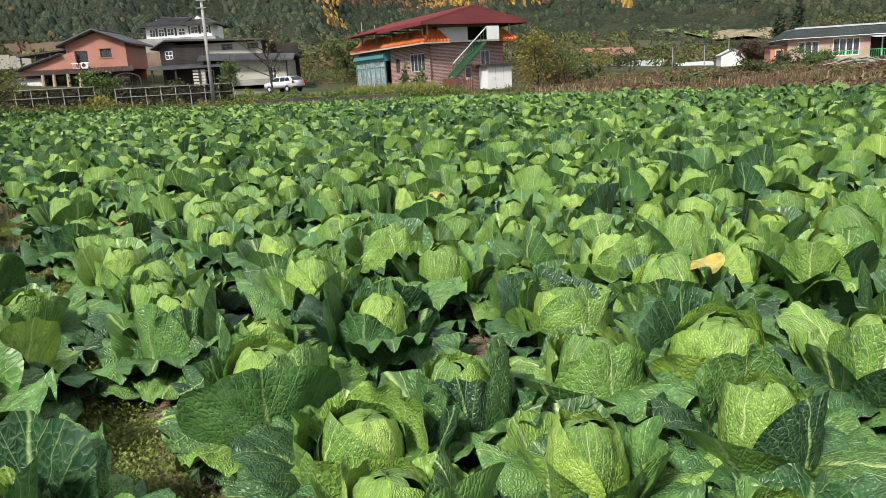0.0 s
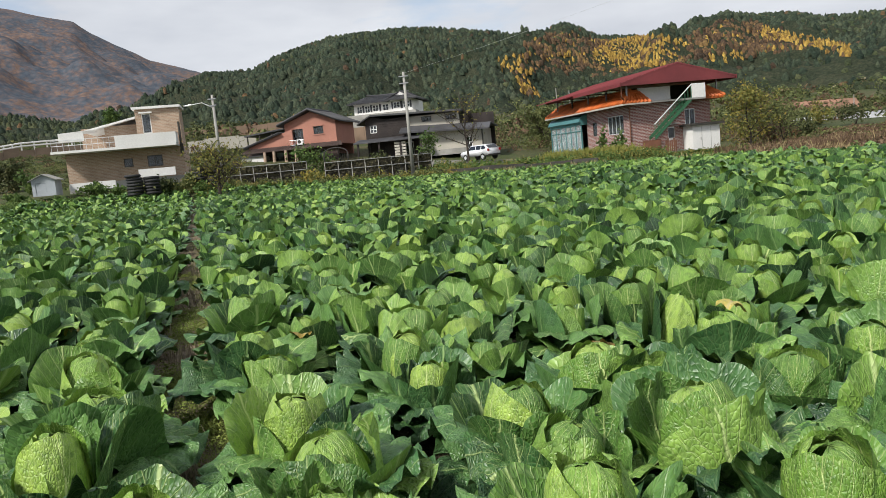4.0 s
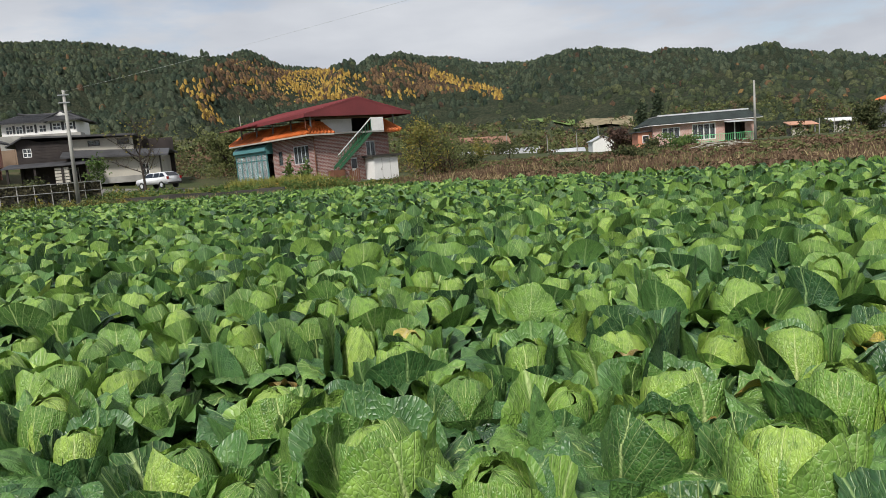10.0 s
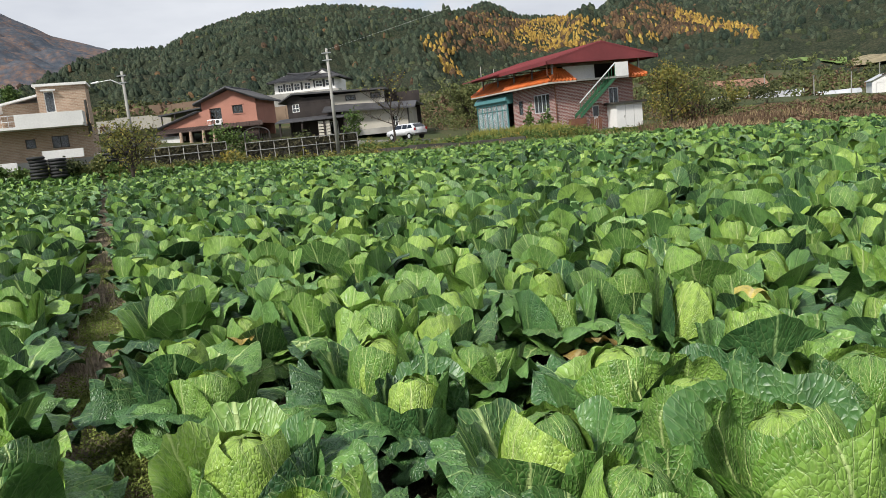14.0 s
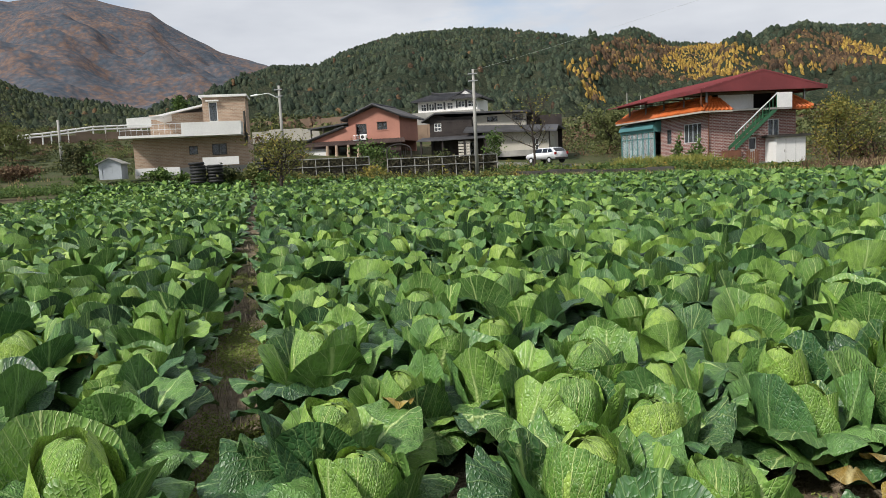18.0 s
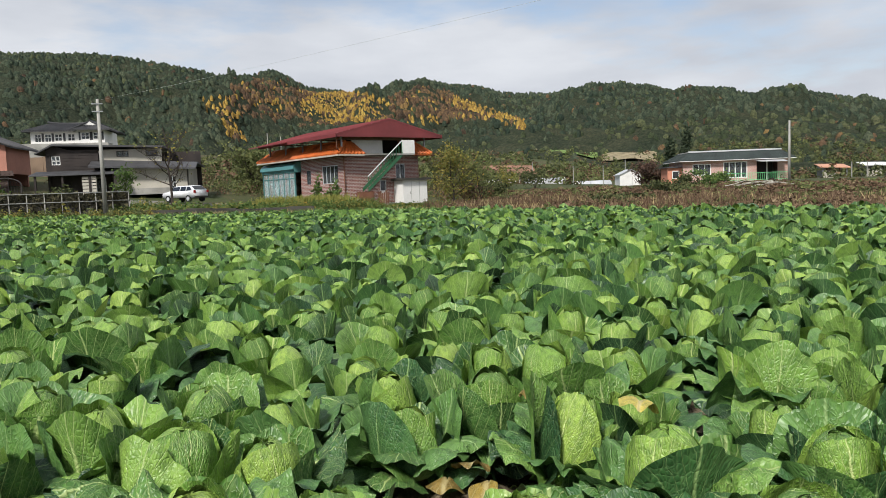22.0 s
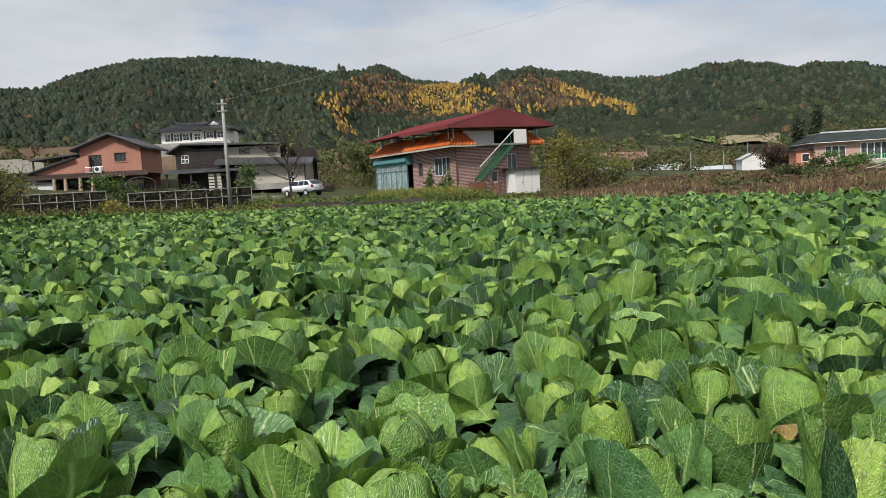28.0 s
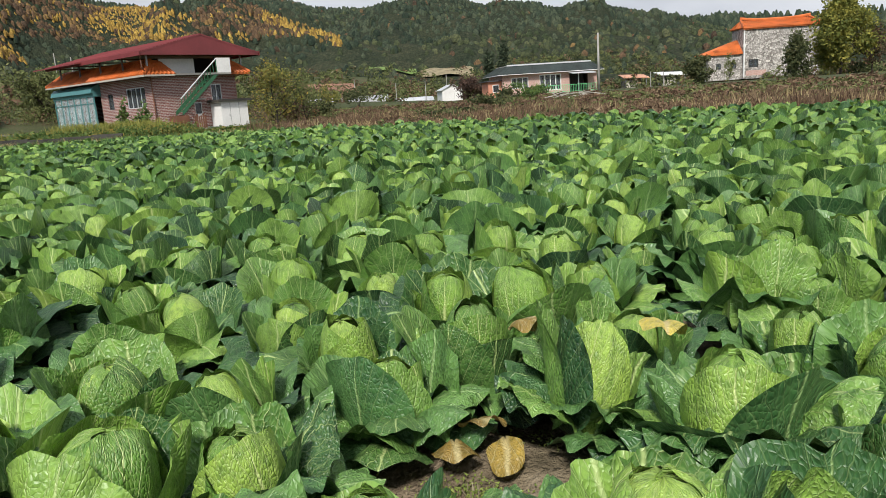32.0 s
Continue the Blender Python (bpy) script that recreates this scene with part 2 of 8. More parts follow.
def ground_material():
    """Rough grass and weeds, drier in patches."""
    m = Mat("rough_grass", 0.95, 0, 0.2)
    vec = m.coords()
    a, b, c = m.noise(0.05, 6, vec), m.noise(0.5, 6, vec), m.noise(6, 5, vec)
    green = m.ramp(c, [(0.3, (0.03, 0.042, 0.016)), (0.7, (0.075, 0.09, 0.032))])
    dry = m.ramp(c, [(0.3, (0.055, 0.042, 0.024)), (0.7, (0.14, 0.105, 0.06))])
    f = m.math("ADD", m.math("MULTIPLY", a, 0.6), m.math("MULTIPLY", b, 0.4))
    m.colour(m.mix(m.ramp(f, [(0.48, (0, 0, 0)), (0.66, (1, 1, 1))]), green, dry))
    m.bump(c, 0.6, 0.1)
    return m.m


def slope_material(name, stops, scale=0.06, patchy=0.5, fine=12, relief=0.6):
    """A wooded slope seen from far: crowns as mottled tones, the shade between them painted in."""
    m = Mat(name, 1.0, 0, 0.1)
    vec = m.coords()
    a, b = m.noise(scale, 7, vec, 0.65), m.noise(scale * fine, 6, vec, 0.75)
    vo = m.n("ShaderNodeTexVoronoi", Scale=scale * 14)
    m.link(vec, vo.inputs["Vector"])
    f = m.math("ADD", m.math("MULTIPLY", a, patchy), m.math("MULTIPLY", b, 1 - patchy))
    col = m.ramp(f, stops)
    # painted shade: the colour darkens from each crown's middle to its rim
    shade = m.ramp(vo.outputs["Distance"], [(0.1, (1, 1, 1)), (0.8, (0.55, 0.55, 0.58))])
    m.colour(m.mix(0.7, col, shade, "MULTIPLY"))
    m.bump(m.math("ADD", vo.outputs["Distance"], b), relief, 1.5)
    return m.m


def crown_material(name, stops, rough=0.85, through=0.12, broad=0.5, scale=0.45, bump=0.0):
    """Leaves whose tone varies from leaf to leaf and from crown to crown."""
    m = Mat(name, rough, 0, 0.2)
    vec = m.coords()
    r = m.random()
    n = m.noise(scale, 5, vec, 0.65)
    n = m.math("ADD", m.math("MULTIPLY", m.math("SUBTRACT", n, 0.5), 1.9), 0.5, True)
    f = m.math("ADD", m.math("MULTIPLY", r, 1 - broad), m.math("MULTIPLY", n, broad))
    c = m.ramp(f, stops)
    if bump:
        # needle and leaf sprays inside one crown; shaded hollows and lit tops painted in
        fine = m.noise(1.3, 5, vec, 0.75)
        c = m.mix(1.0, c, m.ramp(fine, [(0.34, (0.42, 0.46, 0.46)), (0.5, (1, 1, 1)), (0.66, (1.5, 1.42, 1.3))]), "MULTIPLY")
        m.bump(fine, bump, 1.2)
    m.colour(c)
    m.see_through(through, c)
    return m.m


SOIL = soil_material()
GRASS = ground_material()
# floor kept dark so that gaps between the crowns read as shade
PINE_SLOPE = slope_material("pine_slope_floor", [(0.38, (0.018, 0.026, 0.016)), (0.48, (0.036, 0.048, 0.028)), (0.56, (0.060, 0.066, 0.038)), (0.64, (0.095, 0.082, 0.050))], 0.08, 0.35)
# the pale blue-grey in these wood tones is distance haze painted into the colour
FAR_SLOPE = slope_material("far_mountain_hazed_wood", [(0.38, (0.062, 0.080, 0.104)), (0.46, (0.086, 0.098, 0.114)), (0.52, (0.122, 0.106, 0.108)), (0.57, (0.195, 0.128, 0.096)), (0.64, (0.120, 0.112, 0.114))], 0.010, 0.38, 9, 0.35)
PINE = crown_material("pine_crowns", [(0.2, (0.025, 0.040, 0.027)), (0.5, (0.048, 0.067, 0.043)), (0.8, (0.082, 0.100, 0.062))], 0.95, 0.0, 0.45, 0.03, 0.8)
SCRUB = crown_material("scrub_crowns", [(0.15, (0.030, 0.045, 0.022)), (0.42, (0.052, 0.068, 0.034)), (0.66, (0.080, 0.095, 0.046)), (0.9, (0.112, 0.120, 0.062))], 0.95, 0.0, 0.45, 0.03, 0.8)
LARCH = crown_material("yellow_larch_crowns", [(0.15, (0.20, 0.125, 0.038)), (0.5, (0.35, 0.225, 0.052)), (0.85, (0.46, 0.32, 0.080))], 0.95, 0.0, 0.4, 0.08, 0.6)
DRY = crown_material("dry_weeds", [(0.15, (0.060, 0.038, 0.026)), (0.45, (0.125, 0.078, 0.048)), (0.7, (0.19, 0.130, 0.080)), (0.92, (0.31, 0.24, 0.14))], 0.95, 0.1, 0.5, 0.4)
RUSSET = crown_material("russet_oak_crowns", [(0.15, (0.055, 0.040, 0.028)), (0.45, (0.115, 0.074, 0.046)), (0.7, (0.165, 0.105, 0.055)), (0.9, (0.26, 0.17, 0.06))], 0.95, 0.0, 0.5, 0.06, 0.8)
THICKET = crown_material("thicket_leaves", [(0.15, (0.030, 0.042, 0.020)), (0.45, (0.065, 0.080, 0.032)), (0.7, (0.105, 0.112, 0.046)), (0.92, (0.16, 0.145, 0.07))], 0.9, 0.12, 0.5, 0.2)
FRESH = crown_material("fresh_green_leaves", [(0.1, (0.045, 0.085, 0.025)), (0.5, (0.095, 0.155, 0.042)), (0.9, (0.18, 0.24, 0.06))], 0.7, 0.25)
AUTUMN = crown_material("yellowing_leaves", [(0.1, (0.09, 0.105, 0.03)), (0.45, (0.17, 0.175, 0.045)), (0.75, (0.31, 0.25, 0.06)), (0.95, (0.50, 0.26, 0.06))], 0.7, 0.25)
OLIVE = crown_material("olive_leaves", [(0.1, (0.070, 0.092, 0.032)), (0.5, (0.130, 0.152, 0.054)), (0.9, (0.21, 0.205, 0.08))], 0.8, 0.2)
MAROON = crown_material("maroon_leaves", [(0.1, (0.05, 0.035, 0.03)), (0.5, (0.09, 0.055, 0.04)), (0.9, (0.13, 0.075, 0.05))], 0.8, 0.1)
BARK = plain("bark", (0.055, 0.042, 0.033), 0.9, 0, 0.3, 4, 0.6)


# ---- mesh helpers ----
def mesh_from(name, verts, quads, mats, uv=None, midx=None, smooth=True):
    """A mesh from arrays: verts n x 3, quads m x 4."""
    me = bpy.data.meshes.new(name)
    v, q = np.asarray(verts, np.float32), np.asarray(quads, np.int32)
    me.vertices.add(len(v))
    me.vertices.foreach_set("co", v.ravel())
    me.loops.add(q.size)
    me.loops.foreach_set("vertex_index", q.ravel())
    me.polygons.add(len(q))
    k = q.shape[1]
    me.polygons.foreach_set("loop_start", np.arange(0, q.size, k, dtype=np.int32))
    me.polygons.foreach_set("loop_total", np.full(len(q), k, np.int32))
    if uv is not None:
        layer = me.uv_layers.new(name="leaf")
        layer.data.foreach_set("uv", np.asarray(uv, np.float32)[q.ravel()].ravel())
    for m in mats:
        me.materials.append(m)
    if midx is not None:
        me.polygons.foreach_set("material_index", np.asarray(midx, np.int32))
    me.polygons.foreach_set("use_smooth", np.full(len(q), smooth, bool))
    me.update(calc_edges=True)
    return me


def grid_quads(nu, nv, start=0):
    i, j = np.meshgrid(np.arange(nu - 1), np.arange(nv - 1), indexing="ij")
    a = (i * nv + j).ravel() + start
    return np.stack([a, a + nv, a + nv + 1, a + 1], 1)


def part(name, bm, material, parent=None, label="", smooth=False):
    """Links a bmesh as one mesh object under a thing or a part."""
    me = bpy.data.meshes.new(name)
    bm.normal_update()
    bm.to_mesh(me)
    bm.free()
    me.materials.append(material)
    if smooth:
        for p in me.polygons:
            p.use_smooth = True
    ob = new(name, me)
    if parent is not None:
        ob.parent = parent
    if label:
        ob["label"] = label
    return ob


def smoothstep(a, b, x):
    t = np.clip((x - a) / (b - a), 0, 1)
    return t * t * (3 - 2 * t)


# ---- the lie of the land ----
ROW = np.array([-0.555, 0.832])      # the way the planted rows run
ACROSS = np.array([0.832, 0.555])


def land(x, y):
    """Height of the ground: a level field, terraces up to the village, a low bank on the far side."""
    x, y = np.asarray(x, float), np.asarray(y, float)
    q = -0.62 * x + 0.78 * y
    s = 0.832 * x + 0.555 * y
    h = 0.55 * smoothstep(50, 58, q) + 1.35 * smoothstep(55, 72, q) + 2.3 * smoothstep(70, 92, q) + 4.2 * smoothstep(88, 118, q)
    left = smoothstep(-20, -34, x)
    h = h + left * 0.25 * smoothstep(50, 58, q)
    h = h * (1 - 0.9 * smoothstep(-11, -1, x) * smoothstep(100, 72, y))
    h = h + 0.95 * smoothstep(42, 74, s) * smoothstep(70, 45, q)
    return h


def polar_sheet(az, rad, height):
    a, r = np.meshgrid(np.radians(az), rad, indexing="ij")
    x, y = r * np.sin(a), r * np.cos(a)
    z = height(np.degrees(a), r, x, y)
    return np.stack([x, y, z], -1).reshape(-1, 3), grid_quads(len(az), len(rad))


def ground_height(az, r, x, y):
    s = 0.832 * x + 0.555 * y
    infield = smoothstep(26.0, 25.0, s) * smoothstep(44, 40, -0.62 * x + 0.78 * y)
    return land(x, y) - 0.03 - 0.25 * infield * smoothstep(70, 50, r)


v, q = polar_sheet(np.linspace(-180, 180, 241), np.concatenate([[0.0], np.geomspace(1.0, 60, 60), np.geomspace(62, 3600, 60)]), ground_height)
ground = tagged(new("ground", mesh_from("ground", v, q[:, ::-1], [GRASS])), "rough grass and weeds round the cabbage field", "ground", kind="structure")
sg, lg = np.meshgrid(np.arange(-46, 25.9, 0.16), np.arange(-8, 58.1, 1.1), indexing="ij")
gx, gy = ACROSS[0] * sg + ROW[0] * lg, ACROSS[1] * sg + ROW[1] * lg
bed = 0.045 * np.cos((np.abs(sg - 0.28) - 0.14) / 0.66 * 2 * np.pi)
gz = land(gx, gy) - 0.015 - bed - 0.02 * np.exp(-((sg - 0.28) / 0.14) ** 2) + 0.015 * np.sin(lg * 5.1 + sg * 7) - 0.3 * smoothstep(25.3, 25.9, sg) - 0.4 * smoothstep(42, 45, -0.62 * gx + 0.78 * gy)
soil = mesh_from("field_soil", np.stack([gx, gy, gz], -1).reshape(-1, 3), grid_quads(*sg.shape), [SOIL])
tagged(new("field_soil", soil), "bare brown soil in low planting beds", "soil", kind="structure")


# ---- hills ----
def crest_main(az):
    """Elevation of the wooded ridge's crest, in degrees, by azimuth."""
    a = [-48, -40, -35.9, -33.9, -31.8, -29.6, -28.4, -26.6, -24.9, -22.6, -20.4, -17.2, -14.1, -12.2, -8.7, -7.2, -5.2, -3.7, -2.3, 1.7, 3.4, 4.9, 6.5, 8.5, 10.8, 12.8, 16.5, 19, 21.6, 23.6, 25.4, 27.2, 29.4, 31.1, 33.1, 35.4, 38, 40.2, 44, 52, 75]
    e = [1, 4.0, 6.1, 6.9, 7.8, 7.85, 7.9, 8.65, 9.25, 9.8, 9.95, 10.1, 9.85, 9.55, 8.9, 8.7, 9.1, 8.7, 8.0, 7.4, 7.2, 8.0, 8.4, 7.9, 7.65, 7.1, 6.85, 7.15, 7.4, 7.05, 6.45, 6.6, 6.4, 5.65, 5.9, 5.45, 4.75, 4.2, 3.0, 2.0, 1.2]
    return np.interp(az, a, e)


def crest_left(az):
    a = [-120, -80, -65, -59.4, -57.3, -54.2, -52.1, -50.5, -48.9, -46.7, -44.4, -42.6, -40.5, -38, -33, -28]
    e = [4, 6.5, 8.0, 8.3, 8.0, 8.05, 7.6, 7.15, 6.3, 5.65, 5.4, 5.0, 4.6, 4.2, 3.4, 1]
    return np.interp(az, a, e)


def crest_far(az):
    a = [-110, -80, -68, -62, -59.4, -58, -55.9, -54.2, -52.4, -50.8, -48.9, -47.4, -45.8, -44.3, -42.3, -40.2, -39.2, -37.7, -35.6, -33.5, -32, -26, -20]
    e = [3, 5, 6.5, 7.8, 8.75, 9.5, 10.3, 11.45, 12.3, 12.05, 11.95, 12.25, 12.65, 12.45, 12.0, 11.65, 10.85, 10.0, 8.95, 8.35, 7.8, 5.5, 3]
    return np.interp(az, a, e)


def crest_right(az):
    a = [28, 36, 40, 42.5, 45, 50, 60, 80]
    e = [1, 3.2, 4.1, 4.2, 3.9, 3.6, 3.4, 3]
    return np.interp(az, a, e)


def bumps(x, y, size, seed):
    """Smooth unevenness from a few crossing waves."""
    rng = np.random.default_rng(seed)
    h = np.zeros_like(x)
    for k in range(7):
        a, f, p = rng.uniform(0, math.pi), rng.uniform(0.6, 2.4) / size, rng.uniform(0, 6.28)
        h = h + np.sin((x * np.cos(a) + y * np.sin(a)) * f * 2 * np.pi + p) / (f * size)
    return h / 4


def hill(crest, foot, top, base, rough, seed, power=1.15, spur=0.0):
    """A height function that rises from foot to the crest at top, and falls behind."""
    def height(az, r, x, y):
        peak = 1.33 + np.tan(np.radians(crest(az))) * top
        t = np.clip((r - foot) / (top - foot), 0, 1)
        back = np.clip((r - top) / (0.5 * top), 0, 1)
        z = base + (peak - base) * t ** power * (1 - 0.8 * back ** 1.5)
        # spurs run down from the humps of the crest, hollows from its dips
        lean = az + 7 * (1 - t)
        hump = crest(lean) - sum(crest(lean + d) for d in (-6, -3, 3, 6)) / 4
        z = z + spur * hump * np.sin(np.pi * t) ** 2
        fine = 0.35 * bumps(x, y, top * 0.035, seed + 50)
        return z + rough * (bumps(x, y, top * 0.12, seed) + fine) * np.sin(np.pi * t) ** 0.7 - 6 * (t <= 0)
    return height


MAIN = hill(crest_main, 175, 560, 4.0, 8.0, 3, 1.15, 13.0)
LEFT = hill(crest_left, 150, 430, 6.0, 4.0, 5, 1.15, 8.0)
FAR = hill(crest_far, 600, 1900, 15.0, 30.0, 7, 1.05, 14.0)
RIGHT = hill(crest_right, 500, 950, 3.0, 8.0, 9)
for name, fn, az, rad, mat, label in (
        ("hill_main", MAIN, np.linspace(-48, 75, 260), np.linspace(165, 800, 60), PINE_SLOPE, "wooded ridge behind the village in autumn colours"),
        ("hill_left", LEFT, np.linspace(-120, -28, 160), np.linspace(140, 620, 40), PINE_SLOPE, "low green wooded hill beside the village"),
        ("mountain", FAR, np.linspace(-80, -22, 330), np.linspace(580, 2300, 110), FAR_SLOPE, "high far mountain with rust woods, blue-grey haze painted into its colour"),
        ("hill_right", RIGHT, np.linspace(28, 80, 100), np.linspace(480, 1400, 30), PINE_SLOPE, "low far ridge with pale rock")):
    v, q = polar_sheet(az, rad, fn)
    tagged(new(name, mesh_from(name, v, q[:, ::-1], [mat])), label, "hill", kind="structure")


# ---- cabbages ----
def leaf_grid(nu, nv):
    """A round leaf's own grid: U across (-1 to 1), A along (0 to 1), and how near the rim each point lies."""
    u, v = np.meshgrid(np.linspace(-1, 1, nu), np.linspace(-1, 1, nv), indexing="ij")
    U, A = u * np.sqrt(1 - v * v / 2), 0.5 + 0.5 * v * np.sqrt(1 - u * u / 2)
    rim = np.maximum(np.abs(u), np.clip(v, 0, 1)) * smoothstep(0.05, 0.3, A)
    return U * 1.12, A, rim


def relief(U, A, rim, ruffle, blister, rng):
    """Height of the blade over its smooth form: a wavy scalloped rim, folds between the veins and blisters."""
    p = rng.uniform(0, 6.28, 6)
    turn, n_ = np.arctan2(U, A - 0.42), U.shape[0]
    waves = rng.uniform(4.5, 7.5) if n_ > 16 else rng.uniform(3.5, 5.5) if n_ > 12 else rng.uniform(2.6, 4.6) if n_ > 6 else rng.uniform(1.8, 2.8)
    h = ruffle * rim ** 2.5 * (np.sin(waves * turn + p[0]) + (0.40 * np.sin(waves * 2.1 * turn + p[1]) if n_ > 16 else 0))
    h = h + ruffle * 0.5 * rim * np.sin(2.2 * turn + p[2])
    if n_ > 5:
        fan = U / (A + 0.22)
        h = h + blister * (np.abs(np.sin((7.0 if n_ > 12 else 4.2) * fan + 2.7 * A * np.sign(U))) - 0.5) * np.clip(A * 2.5, 0, 1)
    if n_ > 12:
        h = h + blister * 0.60 * np.sin(13 * U + p[3] + 3 * np.sin(5 * A)) * np.sin(15 * A + p[4] + 2 * np.sin(4 * U + p[5])) * np.clip(A * 3, 0, 1)
        h = h + rng.normal(0, 0.0011, U.shape)
    return h


def frond(length, width, nu, nv, a0, a1, cup, ruffle, rng, blister=0.007, bend=1.3):
    """An outer leaf that grows from the origin towards +x and arches over: broad round blade on a short stalk."""
    U, A, rim = leaf_grid(nu, nv)
    nick = 1 + rng.normal(0, 0.013, U.shape) * (rim > 0.95) * (nu > 12)
    lobes = 1 + 0.040 * np.sin(rng.uniform(9, 15) * A + rng.uniform(0, 6, 2)[(U > 0).astype(int)]) * smoothstep(0.2, 0.5, A)
    w = width * (0.22 + 0.78 * smoothstep(-0.05, 0.5, A)) * nick * lobes
    h = relief(U, A, rim, ruffle, blister, rng) + cup * w * U * U - 0.014 * np.exp(-(U / 0.16) ** 2) * (1 - A)
    skew = rng.uniform(-0.12, 0.12) * A * A
    tt = np.linspace(0, 1.1, 40)
    ang = np.radians(a0 + (a1 - a0) * tt ** bend)
    mx = np.concatenate([[0], np.cumsum(np.sin((ang[1:] + ang[:-1]) / 2) * np.diff(tt))]) * length
    mz = np.concatenate([[0], np.cumsum(np.cos((ang[1:] + ang[:-1]) / 2) * np.diff(tt))]) * length
    at = np.interp(A, tt, ang)
    x = np.interp(A, tt, mx) - h * np.cos(at)
    z = np.interp(A, tt, mz) + h * np.sin(at)
    y = U * w * (1 - 0.2 * abs(cup) * np.abs(U)) + skew * length
    return np.stack([x, y, z], -1).reshape(-1, 3), np.stack([U * w / 0.2, A * length / 0.2], -1).reshape(-1, 2)


def wrapped(radius, height, span, s1, flare, ruffle, lift, nu, nv, rng, blister=0.007):
    """A leaf folded round the head: it follows an egg from the foot up to s1 of the way over (1: the very top)."""
    U, A, rim = leaf_grid(nu, nv)
    s = A * s1
    th = np.pi * (0.10 + 0.90 * s)
    r = radius * np.sign(np.sin(th)) * np.abs(np.sin(th)) ** 0.75 * (1 + flare * A ** 2.5)
    out = relief(U, A, rim, ruffle, blister, rng) + lift * rim ** 3 - 0.006 * np.exp(-(U / 0.1) ** 2) * (1 - A)
    az = U * radians(span) * (0.55 + 0.45 * smoothstep(0, 0.45, A))
    rr = r + out * np.clip(np.sin(th) + 0.25, 0.2, 1) * np.where(r < 0, -1, 1)
    z = height * (1 - np.cos(np.pi * s)) / 2 + out * np.clip(-np.cos(th), 0, 1) + 0.10 * flare * A ** 2 * height
    v = np.stack([rr * np.cos(az), rr * np.sin(az), z], -1).reshape(-1, 3)
    return v, np.stack([az * radius / 0.2, s * height * 1.25 / 0.2], -1).reshape(-1, 2)


def turned(v, deg, lift=0.0, shift=0.0):
    c, s = math.cos(radians(deg)), math.sin(radians(deg))
    x = v[:, 0] + shift
    return np.stack([x * c - v[:, 1] * s, x * s + v[:, 1] * c, v[:, 2] + lift], 1)


def cabbage_parts(kind, rng, grown=None):
    """The head and the leaves of one plant at a level of detail: a list of (name, verts, uv, quads, tone).
    grown: from 0, a loose open rosette, to 1, a firm head that stands clear of its leaves."""
    nu, nv = {"close": (21, 21), "near": (13, 13), "mid": (8, 8), "far": (4, 4), "dot": (3, 4)}[kind]
    heads, cups, arches, skirts = {"close": (4, 5, 9, 6), "near": (4, 5, 9, 6), "mid": (2, 5, 9, 4), "far": (1, 3, 7, 1), "dot": (1, 2, 4, 0)}[kind]
    grown = rng.uniform(0, 1) if grown is None else grown
    R, H = rng.uniform(0.105, 0.140), rng.uniform(0.34, 0.41) * (0.9 + 0.1 * grown)
    size = {"close": 0.92, "near": 0.90, "mid": 0.80, "far": 0.84, "dot": 1.0}[kind]
    parts = []

    def add(name, v, uv, tone_k):
        v[:, 2] = np.where(v[:, 2] < 0.03, 0.03 * np.exp((v[:, 2] - 0.03) * 8), v[:, 2])
        parts.append((name, v, uv, grid_quads(nu, nv), tone_k))
    a0 = rng.uniform(0, 360)
    for k in range(heads):
        g = k / max(1, heads - 1)
        s1 = rng.uniform(0.96, 1.12) - 0.16 * g - 0.10 * (1 - grown) * g
        s1 = 1.24 if k == 0 else s1
        v, uv = wrapped(R * (1 + 0.10 * g), H * (1 + 0.02 * g), rng.uniform(80, 115), s1, 0.10 * g * (1 - grown), 0.006, 0.026 * g, nu, nv, rng, 0.004)
        add("head_leaf", turned(v, a0 + k * 137.5 + rng.uniform(-20, 20), 0.02), uv, 2)
    a0 = rng.uniform(0, 360)
    for k in range(cups):
        g = k / cups
        s1 = rng.uniform(0.66, 0.90) - 0.12 * grown
        v, uv = wrapped(R * (1.15 + 0.28 * g), H * rng.uniform(1.0, 1.14), rng.uniform(46, 66), s1, rng.uniform(0.0, 0.35) + 0.5 * g, rng.uniform(0.010, 0.020), rng.uniform(0.01, 0.08), nu, nv, rng)
        tone_k = int(rng.choice((0, 1, 2), p=(0.34, 0.56, 0.10)))
        add("leaf", turned(v, a0 + k * 360 / cups * 2.1 + rng.uniform(-18, 18), 0.01, rng.uniform(0, 0.02)), uv, tone_k)
    for ring, count, ls, ws, a_s, b_s in ((0, arches, (0.36, 0.47), (0.16, 0.21), (24, 56), (82, 142)), (1, skirts, (0.36, 0.45), (0.16, 0.20), (46, 66), (95, 138))):
        a0 = rng.uniform(0, 360)
        for k in range(count):
            v, uv = frond(rng.uniform(*ls) * size, rng.uniform(*ws) * size * (1.2 if kind == "dot" else 1.0), nu, nv, rng.uniform(*a_s), rng.uniform(*b_s), rng.uniform(-0.65, 0.10),
                          rng.uniform(0.016, 0.032) * (1.15 if nu > 12 else 1.35), rng, 0.013 if nu > 12 else 0.017, rng.uniform(1.3, 2.0))
            tone_k = 0 if rng.random() < (0.72 if ring == 0 else 0.92) else 1
            add("leaf", turned(v, a0 + k * 360 / count + rng.uniform(-16, 16), rng.uniform(0.03, 0.09) if ring == 0 else 0.03, rng.uniform(0.04, 0.08)), uv, tone_k)
    return parts


